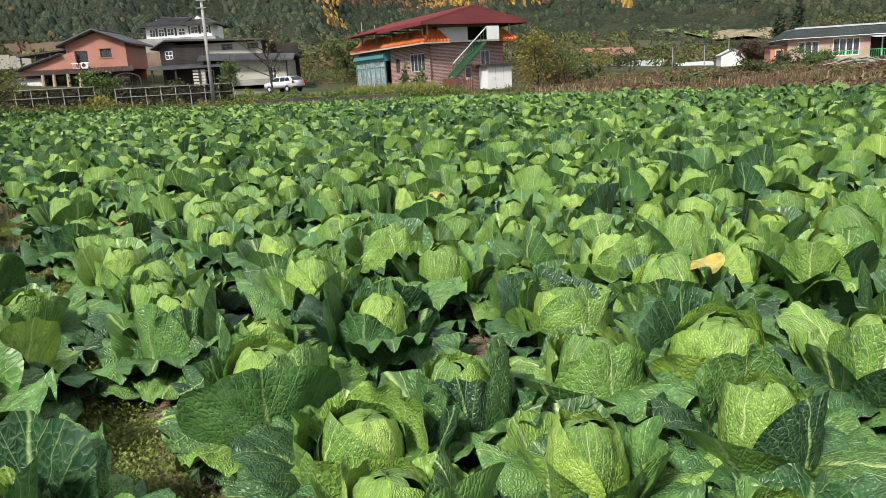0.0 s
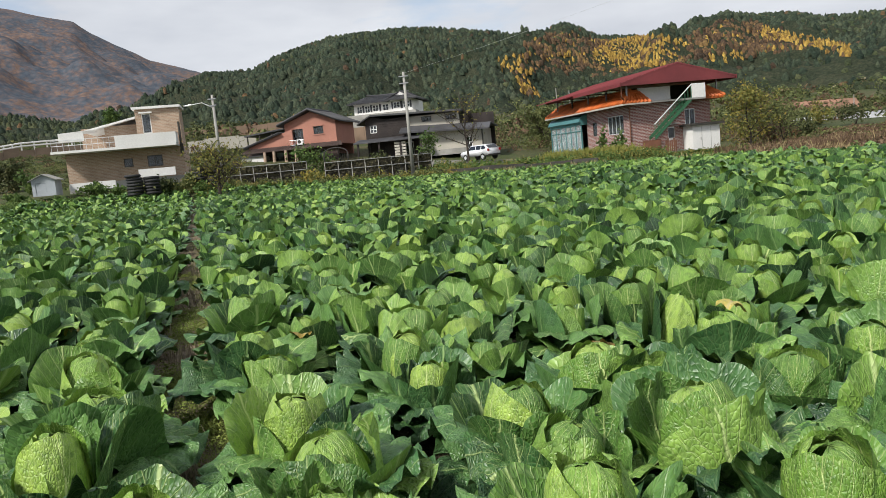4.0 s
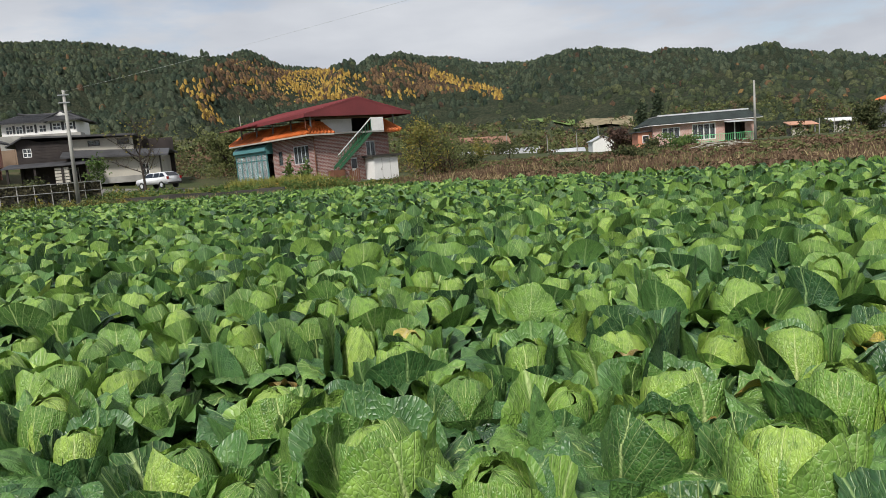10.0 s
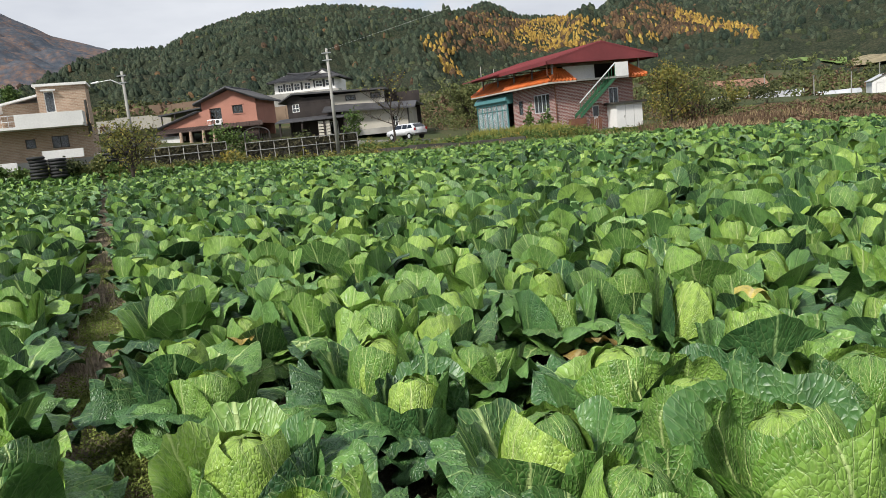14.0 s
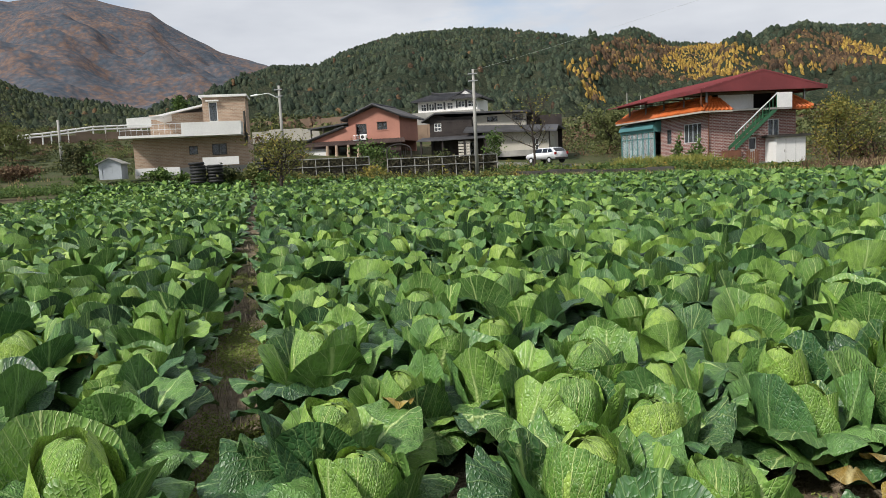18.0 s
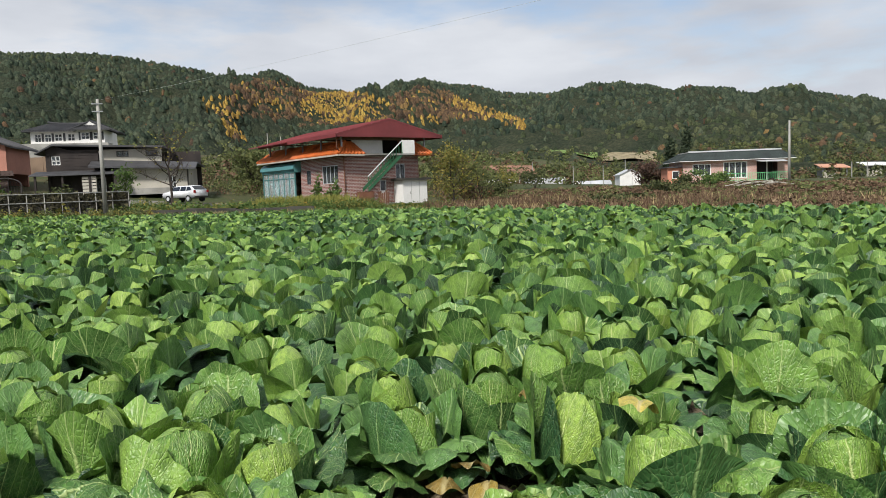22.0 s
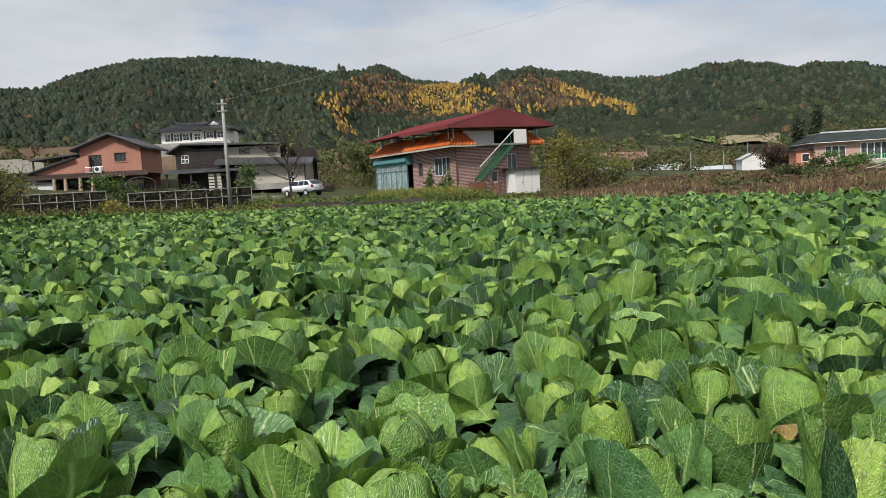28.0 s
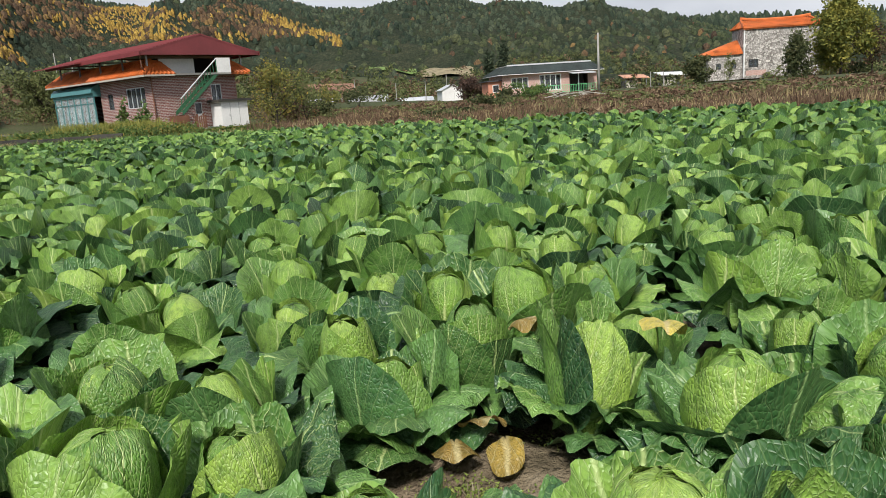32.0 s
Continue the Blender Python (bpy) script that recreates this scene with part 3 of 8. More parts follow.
LEAVES = (LEAF_OUT, LEAF_MID, LEAF_IN, LEAF_OLD)
rng = np.random.default_rng(11)


def edge_of_field(x, y):
    """True inside the planted field."""
    s, l = 0.832 * x + 0.555 * y, -0.555 * x + 0.832 * y
    far_line = y < 43.4 - 0.55 * x                     # towards the houses
    left_line = (x > -36 - 0.35 * (y - 30)) & (y < 60 + 0.62 * (x + 10))
    return (s < 25.4) & far_line & left_line & (y < 53.5 + 0.25 * np.minimum(x + 17, 0) * 1.6)


places, behind = [], []
# spots where plants are missing: x, y, radius
BARE = ((1.10, 2.98, 0.30), (0.76, 3.62, 0.15), (-10.3, 11.2, 0.5), (-10.7, 12.0, 0.5), (-11.3, 12.2, 0.5), (-1.65, 7.15, 0.18), (-2.8, 8.85, 0.2), (-0.6, 5.5, 0.14), (-0.85, 5.95, 0.24))
# plants whose heads stand out: x, y, and how firm the head is
KNOWN = [(-0.36, 3.42, 0.2), (1.08, 3.36, 0.9), (0.50, 2.47, 0.6), (0.03, 2.30, 0.3), (-0.71, 2.52, 0.2), (-1.10, 4.50, 0.8), (0.05, 5.12, 0.6), (-0.03, 3.95, 0.7), (0.93, 2.05, 0.5),
         (0.90, 3.85, 0.6), (0.38, 4.72, 0.3), (-2.05, 4.42, 0.9), (-1.69, 7.72, 1.0), (-3.38, 6.36, 0.5), (-2.98, 4.25, 0.2), (-2.62, 5.25, 0.5), (-2.72, 7.45, 0.9), (-0.90, 4.15, 0.6),
         (-1.38, 5.42, 0.7), (0.58, 4.25, 0.3), (-0.17, 5.52, 0.9), (-0.44, 6.04, 1.0), (-2.01, 6.66, 0.5), (-1.08, 6.78, 0.9), (-2.40, 6.35, 0.8), (-2.08, 5.98, 0.6), (-2.78, 6.12, 0.5),
         (-1.63, 5.92, 0.7), (-0.64, 6.55, 1.0), (0.27, 6.98, 0.9), (0.50, 5.92, 0.9), (-0.70, 7.52, 0.8), (-2.25, 3.55, 0.3)]
ROW_GAP, PLANT_GAP, FURROW = 0.68, 0.48, 0.28
for k in range(-72, 39):
    s = FURROW + 0.50 + ROW_GAP * k if k >= 0 else FURROW - 0.50 + ROW_GAP * (k + 1)
    for j in range(-22, 174):
        l = j * PLANT_GAP + (0.23 if k % 2 else 0) + rng.normal(0, 0.07)
        ss = s + rng.normal(0, 0.07)
        x, y = ACROSS * ss + ROW * l
        az, r = math.degrees(math.atan2(x, y)), math.hypot(x, y)
        seen = y >= -0.6 and (r < 3.5 or -70 < az < 64)
        if not edge_of_field(x, y) or (not seen and r > 9.5):
            continue
        if any((x - a) ** 2 + (y - b) ** 2 < 0.36 ** 2 for a, b, _ in KNOWN):
            continue
        if rng.random() < 0.025 or any((x - a) ** 2 + (y - b) ** 2 < c * c for a, b, c in BARE):
            continue
        (places if seen else behind).append((x, y, rng.random()))
places = KNOWN + places
# close the larger gaps where the camera passes
near_by = [p for p in places if math.hypot(p[0] + 1, p[1] - 4) < 7]
for k in range(2600):
    x, y = rng.uniform(-6.5, 4.5), rng.uniform(1.2, 10.0)
    if abs(0.832 * x + 0.555 * y - FURROW) < 0.46 or any((x - a) ** 2 + (y - b) ** 2 < (c + 0.1) ** 2 for a, b, c in BARE):
        continue
    if min((x - p[0]) ** 2 + (y - p[1]) ** 2 for p in near_by) > 0.43 ** 2:
        near_by.append((x, y, rng.random()))
        places.append(near_by[-1])
places.sort(key=lambda p: math.hypot(p[0] + 0.9, p[1] - 2.6) - 0.35 * max(0, p[1]))
NEAR_COUNT = 258
CLOSE_COUNT = 60
BED = 0.05                                          # the planting beds' height over the furrows
near_protos = []
for k in range(18):
    firm = (0.1, 0.35, 0.55, 0.75, 0.85, 0.95, 1.0, 0.45, 0.9)[k % 9]
    label = "firm-headed napa cabbage, pale head over dark crinkled leaves" if firm > 0.7 else "napa cabbage with loose cupped leaves hiding its head"
    root = tagged(new("cabbage"), label, "cabbage", "cabbages in the field")
    for name, v, uv, qd, tn in cabbage_parts("close" if k < 9 else "near", rng, firm):
        ob = new(name, mesh_from("cabbage_" + name, v, qd, [LEAVES[tn]], uv))
        ob.parent = root
    near_protos.append((root, firm))
used = set()
for i, (x, y, firm) in enumerate(places[:NEAR_COUNT]):
    first = 0 if i < CLOSE_COUNT else 9
    order = sorted(range(first, first + 9), key=lambda k: abs(near_protos[k][1] - firm) + rng.uniform(0, 0.25))
    kind = order[0]
    sc = rng.uniform(0.88, 1.14)
    m = pose(x, y, float(land(x, y)) + BED - 0.03, rng.normal(0, 6), rng.normal(0, 6), rng.uniform(0, 360))
    if kind not in used:
        root = near_protos[kind][0]
        root.matrix_basis = m
        used.add(kind)
    else:
        root = copy_thing(near_protos[kind][0], m)
    root.scale = (sc, sc, sc * rng.uniform(0.9, 1.1))
for kind, (root, firm) in enumerate(near_protos):
    if kind not in used:
        for o in (*root.children_recursive, root):
            bpy.data.objects.remove(o)


def planted(name, kind, spots, label):
    """Many plants in one mesh."""
    protos = []
    for k in range(9):
        ps = cabbage_parts(kind, rng)
        n, V, U, Q, M = 0, [], [], [], []
        for nm, v, uv, qd, tn in ps:
            if rng.random() < 0.008 and nm == "leaf":
                tn = 3
            V.append(v), U.append(uv), Q.append(qd + n), M.append(np.full(len(qd), tn))
            n += len(v)
        protos.append([np.concatenate(a) for a in (V, U, Q, M)])
    V, U, Q, M, n = [], [], [], [], 0
    for x, y, _ in spots:
        pv, pu, pq, pm = protos[int(rng.integers(0, len(protos)))]
        a, sc = rng.uniform(0, 6.283), rng.uniform(0.78, 1.16)
        c, s = math.cos(a) * sc, math.sin(a) * sc
        tilt_x, tilt_y = rng.normal(0, 0.08, 2)
        z = pv[:, 2] * sc * rng.uniform(0.85, 1.12)
        V.append(np.stack([pv[:, 0] * c - pv[:, 1] * s + x + z * tilt_x, pv[:, 0] * s + pv[:, 1] * c + y + z * tilt_y, z], 1) + (0, 0, float(land(x, y)) + BED - 0.03))
        U.append(pu), Q.append(pq + n), M.append(pm)
        n += len(pv)
    ob = new(name, mesh_from(name, np.concatenate(V), np.concatenate(Q), LEAVES, np.concatenate(U), np.concatenate(M)))
    return tagged(ob, label, "cabbages", kind="stuff")


rest = places[NEAR_COUNT:]
dist = [math.hypot(p[0] + 1, p[1] - 2) for p in rest]
planted("cabbage_rows_middle", "mid", [p for p, d in zip(rest, dist) if d < 14], "dense rows of napa cabbages with overlapping green leaves")
planted("cabbage_rows_far", "far", [p for p, d in zip(rest, dist) if 14 <= d < 30] + behind, "dense rows of napa cabbages farther off")
planted("cabbage_rows_distant", "dot", [p for p, d in zip(rest, dist) if d >= 30], "dense rows of napa cabbages at the far end of the field")

# single leaves that have yellowed: x, y, the height they hang at
for i, (x, y, z) in enumerate(((-0.86, 2.47, 0.04), (0.70, 3.86, 0.18), (0.97, 4.46, 0.22), (1.18, 3.44, 0.34), (1.95, 4.5, 0.2), (-0.2, 4.92, 0.05), (0.2, 4.52, 0.05), (0.31, 4.47, 0.04),
                               (0.82, 4.12, 0.1), (1.14, 4.62, 0.2), (0.93, 5.17, 0.3), (-0.05, 6.1, 0.3), (-0.83, 6.12, 0.08), (-0.76, 6.02, 0.05), (-0.93, 6.07, 0.06), (-3.2, 5.63, 0.06),
                               (-2.8, 5.9, 0.25), (-0.52, 6.44, 0.28), (0.8, 6.43, 0.3), (0.97, 5.4, 0.2), (1.7, 5.36, 0.25), (2.15, 5.1, 0.2), (-5.1, 6.47, 0.2), (-2.86, 4.44, 0.1))):
    v, uv = frond(rng.uniform(0.14, 0.22), rng.uniform(0.06, 0.09), 11, 11, rng.uniform(60, 80), rng.uniform(110, 150), rng.uniform(-0.9, 0.4), 0.022, rng, 0.010)
    root = tagged(new("wilted_leaf", mesh_from("wilted_leaf", v, grid_quads(11, 11), [LEAF_OLD], uv)), "yellowed wilted cabbage leaf hanging among green ones", "leaf", "wilted leaves")
    root.matrix_basis = pose(x, y, float(land(x, y)) + z + 0.06, rng.normal(0, 12), rng.normal(0, 12), rng.uniform(200, 340))


# ---- woods on the hills ----
PINE_SHAPE = ((1.0, -0.70), (0.98, 0.40), (0.28, 1.0))
SPIRE_SHAPE = ((1.0, -0.75), (0.86, 0.50), (0.10, 1.0))
ROUND_SHAPE = ((1.0, -0.75), (0.96, 0.50), (0.36, 1.0))


def wood(name, spots, shape, material, label, seed, sides=5):
    """A wood in one mesh, every crown an uneven dome; spots are rows of x, y, z, radius, height."""
    if not spots:
        return
    g = np.random.default_rng(seed)
    S, P = np.array(spots, np.float64), np.array(shape)
    n, nv = len(S), len(P)
    az_ = g.uniform(0, 6.2832, (n, 1, 1)) + np.arange(sides).reshape(1, sides, 1) * (6.2832 / sides) + g.uniform(-0.3, 0.3, (n, sides, 1))
    rr_ = P[:, 0].reshape(1, 1, nv) * g.uniform(0.72, 1.25, (n, sides, nv)) * S[:, 3].reshape(n, 1, 1)
    zz = (P[:, 1].reshape(1, 1, nv) + g.uniform(-0.08, 0.08, (n, sides, nv))) * S[:, 4].reshape(n, 1, 1)
    V = np.stack([rr_ * np.cos(az_), rr_ * np.sin(az_), zz], -1) + S[:, :3].reshape(n, 1, 1, 3)
    i, j = np.meshgrid(np.arange(sides), np.arange(nv - 1), indexing="ij")
    k = (i + 1) % sides
    Q = np.stack([i * nv + j, k * nv + j, k * nv + j + 1, i * nv + j + 1], -1).reshape(1, -1, 4) + np.arange(n).reshape(n, 1, 1) * sides * nv
    tagged(new(name, mesh_from(name, V.reshape(-1, 3), Q.reshape(-1, 4), [material])), label, "woodland", kind="stuff")


def leafy(name, spots, material, label, seed, leaves=50, size=0.16):
    """Low bushes and weeds in one mesh, every one a mound of small leaves."""
    g = np.random.default_rng(seed)
    S = np.repeat(np.array(spots, np.float64), leaves, axis=0)
    n = len(S)
    az_, t = g.uniform(0, 6.2832, n), g.random(n)
    rr_ = (1 - t ** 2) ** 0.5 * g.uniform(0.4, 1.15, n)
    out = np.stack([np.cos(az_) * rr_, np.sin(az_) * rr_, t * g.uniform(0.7, 1.15, n)], 1)
    c = S[:, :3] + out * np.stack([S[:, 3], S[:, 3], S[:, 4]], 1)
    nrm = out + g.normal(0, 0.6, (n, 3))
    nrm /= np.linalg.norm(nrm, axis=1, keepdims=True)
    a = np.cross(nrm, g.normal(0, 1, (n, 3)))
    a /= np.linalg.norm(a, axis=1, keepdims=True)
    b = np.cross(nrm, a)
    s = (size * g.uniform(0.6, 1.3, n))[:, None]
    V = np.stack([c + a * s, c - a * s * 0.6 + b * s * 0.5, c - a * s * 0.6 - b * s * 0.5], 1).reshape(-1, 3)
    tagged(new(name, mesh_from(name, V, np.arange(len(V)).reshape(-1, 3), [material], smooth=False)), label, "weeds", kind="stuff")


def scatter(fn, az0, az1, r0, r1, count, seed):
    r = np.random.default_rng(seed)
    az = r.uniform(az0, az1, count)
    rad = np.sqrt(r.uniform(r0 ** 2, r1 ** 2, count))
    x, y = rad * np.sin(np.radians(az)), rad * np.cos(np.radians(az))
    z = fn(az, rad, x, y)
    el = np.degrees(np.arctan2(z - 1.33, rad))
    return az, rad, x, y, z, el, r


def in_larch(az, el):
    streak = abs(az + 8.9 - (7.0 - el) * 0.45) < (1.15 if el > 6.4 else 0.6) and 3.9 < el < 7.3
    middle = ((az - 0.6) / 3.5) ** 2 + ((el - 6.4 + 0.05 * az) / 1.2) ** 2 < 1 or (az + 4.6) ** 2 + (el - 6.6) ** 2 < 0.2
    right = 8.9 < az < 14.2 and abs(el - (6.55 - (az - 9.3) * 0.40)) < 0.40 or (5.2 < az < 7.6 and abs(el - 5.25) < 0.3)
    return streak or middle or right


def in_oak(az, el, top):
    left = -7.8 < az < -2.2 and 5.4 + 0.2 * abs(az + 5) < el < top - 0.45
    right = 3.6 < az < 12.0 and 5.2 < el < min(top - 0.5, 8.0 - 0.09 * (az - 6) ** 2 * (az > 6))
    low = -3.0 < az < 4.0 and 5.0 < el < top - 0.35
    return left or right or low


kinds = {"pine": [], "scrub": [], "larch": [], "russet": []}
az, rad, X, Y, Z, EL, r = scatter(MAIN, -46, 62, 185, 574, 25000, 21)
for a, d, x, y, z, e in zip(az, rad, X, Y, Z, EL):
    top = crest_main(a)
    if 11.5 < a < 25 and d < 262 and r.random() < 0.75:
        continue
    u = r.random()
    patch = math.sin(x * 0.021 + 1.3) * math.sin(y * 0.017 + 0.4) + 0.6 * math.sin(x * 0.05 - y * 0.043)
    if in_larch(a, e):
        k = "larch" if u < 0.8 else "russet"
    elif in_oak(a, e, top):
        k = "russet" if u < 0.80 else ("larch" if u < 0.85 else "scrub")
    elif e < 4.0 + 0.5 * patch and a > -10:
        if u < 0.10:
            continue
        k = "scrub" if u < 0.84 else ("russet" if u < 0.88 else "pine")
    elif e < 3.4 and a <= -10:
        k = "pine" if u < 0.5 else "scrub"
    else:
        k = "pine" if u < 0.86 + 0.1 * patch else ("scrub" if u < 0.965 else "russet")
    if k == "pine":
        kinds[k].append((x, y, z - 0.5, r.uniform(0.9, 1.6), r.uniform(1.3, 2.6)))
    elif k == "larch":
        kinds[k].append((x, y, z - 0.5, r.uniform(0.55, 1.0), r.uniform(1.3, 2.4)))
    else:
        kinds[k].append((x, y, z - 0.5, r.uniform(0.8, 1.6), r.uniform(1.0, 2.2)))
# the golden and brown stretch grows closer
az, rad, X, Y, Z, EL, r = scatter(MAIN, -11, 15.5, 230, 570, 12500, 23)
for a, d, x, y, z, e in zip(az, rad, X, Y, Z, EL):
    if in_larch(a, e):
        kinds["larch" if r.random() < 0.9 else "russet"].append((x, y, z - 0.4, r.uniform(0.5, 0.9), r.uniform(1.2, 2.2)))
    elif in_oak(a, e, crest_main(a)):
        kinds["russet" if r.random() < 0.9 else "larch"].append((x, y, z - 0.4, r.uniform(0.6, 1.2), r.uniform(1.0, 2.0)))
az, rad, X, Y, Z, EL, r = scatter(LEFT, -82, -30, 160, 452, 8000, 22)
for a, d, x, y, z, e in zip(az, rad, X, Y, Z, EL):
    u = r.random()
    pale = ((a + 52.5) / 4) ** 2 + ((e - 6.2) / 1.0) ** 2 < 1
    if u < (0.12 if pale else 0.36):
        kinds["pine"].append((x, y, z - 0.6, r.uniform(0.9, 1.6), r.uniform(1.8, 3.2)))
    elif u < 0.97:
        kinds["scrub"].append((x, y, z - 0.6, r.uniform(0.8, 1.6), r.uniform(1.3, 2.4)))
    else:
        kinds["russet"].append((x, y, z - 0.6, r.uniform(0.8, 1.5), r.uniform(1.4, 2.6)))
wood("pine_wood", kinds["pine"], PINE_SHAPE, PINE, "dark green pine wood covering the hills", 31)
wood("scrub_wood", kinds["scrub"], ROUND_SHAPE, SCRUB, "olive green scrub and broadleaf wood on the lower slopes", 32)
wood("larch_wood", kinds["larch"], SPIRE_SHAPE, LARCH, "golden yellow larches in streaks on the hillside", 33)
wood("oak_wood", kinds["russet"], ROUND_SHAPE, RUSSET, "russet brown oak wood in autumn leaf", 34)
az, rad, X, Y, Z, EL, r = scatter(RIGHT, 30, 70, 600, 985, 1600, 24)
wood("far_pine_wood", [(x, y, z - 1, r.uniform(3, 5), r.uniform(7, 11)) for x, y, z in zip(X, Y, Z)], PINE_SHAPE, PINE, "dark pine wood on the far low ridge", 37)


# thickets between the village and the hill foot
rr = np.random.default_rng(44)
near_scrub, near_dry, near_olive = [], [], []
for _ in range(6400):
    a, d = rr.uniform(-70, 62), math.sqrt(rr.uniform(92 ** 2, 215 ** 2))
    x, y = d * math.sin(radians(a)), d * math.cos(radians(a))
    if d < 112 and (a > 18 or -26 < a < -12 or -62 < a < -40):
        continue
    z = max(float(land(x, y)), float(MAIN(np.float64(a), np.float64(d), np.float64(x), np.float64(y)))) - 0.2
    patch = math.sin(x * 0.06) * math.sin(y * 0.05 + 0.7)
    if patch < -0.45 or (11.5 < a < 25 and d > 165 and rr.random() < 0.7):
        continue
    row = (x, y, z, rr.uniform(0.7, 1.9), rr.uniform(0.7, 2.2))
    (near_dry if rr.random() < 0.14 + 0.15 * patch else near_olive if rr.random() < 0.5 else near_scrub).append(row)
leafy("thicket_green", near_scrub, THICKET, "green thickets behind the houses", 45, 44, 0.34)
leafy("thicket_olive", near_olive, OLIVE, "olive brown thickets behind the houses", 46, 44, 0.34)
leafy("thicket_dry", near_dry, DRY, "dry brown thickets behind the houses", 47, 44, 0.34)

low_olive, low_dry, low_green = [], [], []
for _ in range(4200):
    x, y = rr.uniform(-112, -38), rr.uniform(22, 92)
    if edge_of_field(x, y) or math.hypot(x + 38, y - 50) < 7 or y < 30 and x > -50:
        continue
    if x > -52 and y < 44 - 0.9 * (x + 40):
        continue
    lawn = -76 < x < -50 and 40 < y < 60             # mown strips below the broad tree
    row = (x, y, float(land(x, y)) - 0.05, rr.uniform(0.3, 1.1), rr.uniform(0.06, 0.2) if lawn else rr.uniform(0.15, 0.6))
    (low_green if lawn and rr.random() < 0.7 else low_dry if rr.random() < 0.16 else low_olive if rr.random() < 0.6 else low_green).append(row)
for _ in range(700):
    x, y = rr.uniform(-30, 14), rr.uniform(74, 100)
    if -38 < x < -12 and y < 79 or (-6 < x < 9 and y < 80):
        continue
    row = (x, y, float(land(x, y)) - 0.05, rr.uniform(0.4, 1.2), rr.uniform(0.4, 1.6))
    (low_dry if rr.random() < 0.4 else low_olive if rr.random() < 0.6 else low_green).append(row)
for _ in range(1500):
    l, s = rr.uniform(-10, 56), 28 + abs(rr.normal(0, 1)) * 14
    x, y = ACROSS * s + ROW * l
    if (x < 9 and y > 54) or x < 5 or y > 78 and 34 < x < 52 or math.hypot(x, y) > 92:
        continue
    row = (x, y, float(land(x, y)) - 0.05, rr.uniform(0.35, 1.0), rr.uniform(0.2, 0.5) if x < 38 else rr.uniform(0.3, 0.75))
    (low_dry if rr.random() < 0.68 else low_olive if rr.random() < 0.6 else low_green).append(row)
far_dry, far_olive = [], []
for _ in range(1900):
    l, s = rr.uniform(-12, 62), rr.uniform(32, 66)
    x, y = ACROSS * s + ROW * l
    if x < 11 or y > 102 or (y > 79 and 33 < x < 53) or (x > 68 and y > 78):
        continue
    (far_dry if rr.random() < 0.66 else far_olive).append((x, y, float(land(x, y)) - 0.05, rr.uniform(0.5, 1.2), rr.uniform(0.15, 0.4) if x < 50 else rr.uniform(0.3, 0.75)))
leafy("field_weeds_dry", far_dry, DRY, "brown dry weeds on the fallow plot", 53, 44, 0.16)
leafy("field_weeds_olive", far_olive, OLIVE, "olive weeds on the fallow plot", 54, 44, 0.16)
leafy("scrub_low_olive", low_olive, OLIVE, "low olive weeds on the terraces", 48, 50, 0.12)
leafy("scrub_low_dry", low_dry, DRY, "low dry brown weeds on the terraces", 49, 50, 0.12)
leafy("scrub_low_green", low_green, THICKET, "low green weeds on the terraces", 50, 50, 0.12)
fence_weeds, fence_gold = [], []
for _ in range(420):
    t = rr.random()
    x, y = -36.0 + 22.5 * t + rr.normal(0, 0.3), 46.6 + 7.6 * t + rr.normal(0, 0.6)
    if not edge_of_field(x, y):
        (fence_weeds if rr.random() < 0.6 else fence_gold).append((x, y, float(land(x, y)) - 0.05, rr.uniform(0.3, 0.6), rr.uniform(0.4, 0.8)))
leafy("fence_weeds_olive", fence_weeds, OLIVE, "olive weeds below the railed wall", 51, 60, 0.09)
leafy("fence_weeds_gold", fence_gold, AUTUMN, "yellowing weeds below the railed wall", 52, 60, 0.09)
bank_weeds, bank_gold = [], []
for _ in range(900):
    t = rr.random()
    x, y = -17.5 + 18.5 * t + rr.normal(0, 0.3), 54.6 - 1.5 * t + abs(rr.normal(0, 2.8)) * (1 - 0.35 * t)
    if not edge_of_field(x, y):
        (bank_weeds if rr.random() < 0.65 else bank_gold).append((x, y, float(land(x, y)) - 0.05, rr.uniform(0.35, 0.75), rr.uniform(0.5, 0.95)))
for _ in range(700):
    x = rr.uniform(-15.5, 7.5)
    y = 53.9 - 0.30 * (x + 14.8) + abs(rr.normal(0, 0.9)) if x < -2.5 else 53.6 + 0.52 * (x + 1.8) + abs(rr.normal(0, 0.8))
    if not edge_of_field(x, y):
        (bank_weeds if rr.random() < 0.7 else bank_gold).append((x, y, float(land(x, y)) - 0.05, rr.uniform(0.3, 0.6), rr.uniform(0.2, 0.5)))
leafy("bank_weeds_green", bank_weeds, FRESH, "green weeds along the lane bank", 55, 60, 0.09)
leafy("bank_weeds_gold", bank_gold, AUTUMN, "yellowing weeds along the lane bank", 56, 60, 0.09)
earth = []
for _ in range(520):
    t = rr.random()
    x, y = -47.0 + 18.5 * t, 19.5 + 22.0 * t ** 0.92 + abs(rr.normal(0, 1.6))
    if not edge_of_field(x, y):
        earth.append((x, y, float(land(x, y)) - 0.05, rr.uniform(0.25, 0.6), rr.uniform(0.12, 0.4)))
strip_green = []
for _ in range(900):
    t = rr.random()
    x, y = -62.0 + 30 * t, 21.5 + 24.0 * t + abs(rr.normal(0, 2.2))
    if not edge_of_field(x, y) and math.hypot(x + 38, y - 50) > 6:
        strip_green.append((x, y, float(land(x, y)) - 0.05, rr.uniform(0.3, 0.7), rr.uniform(0.15, 0.5)))
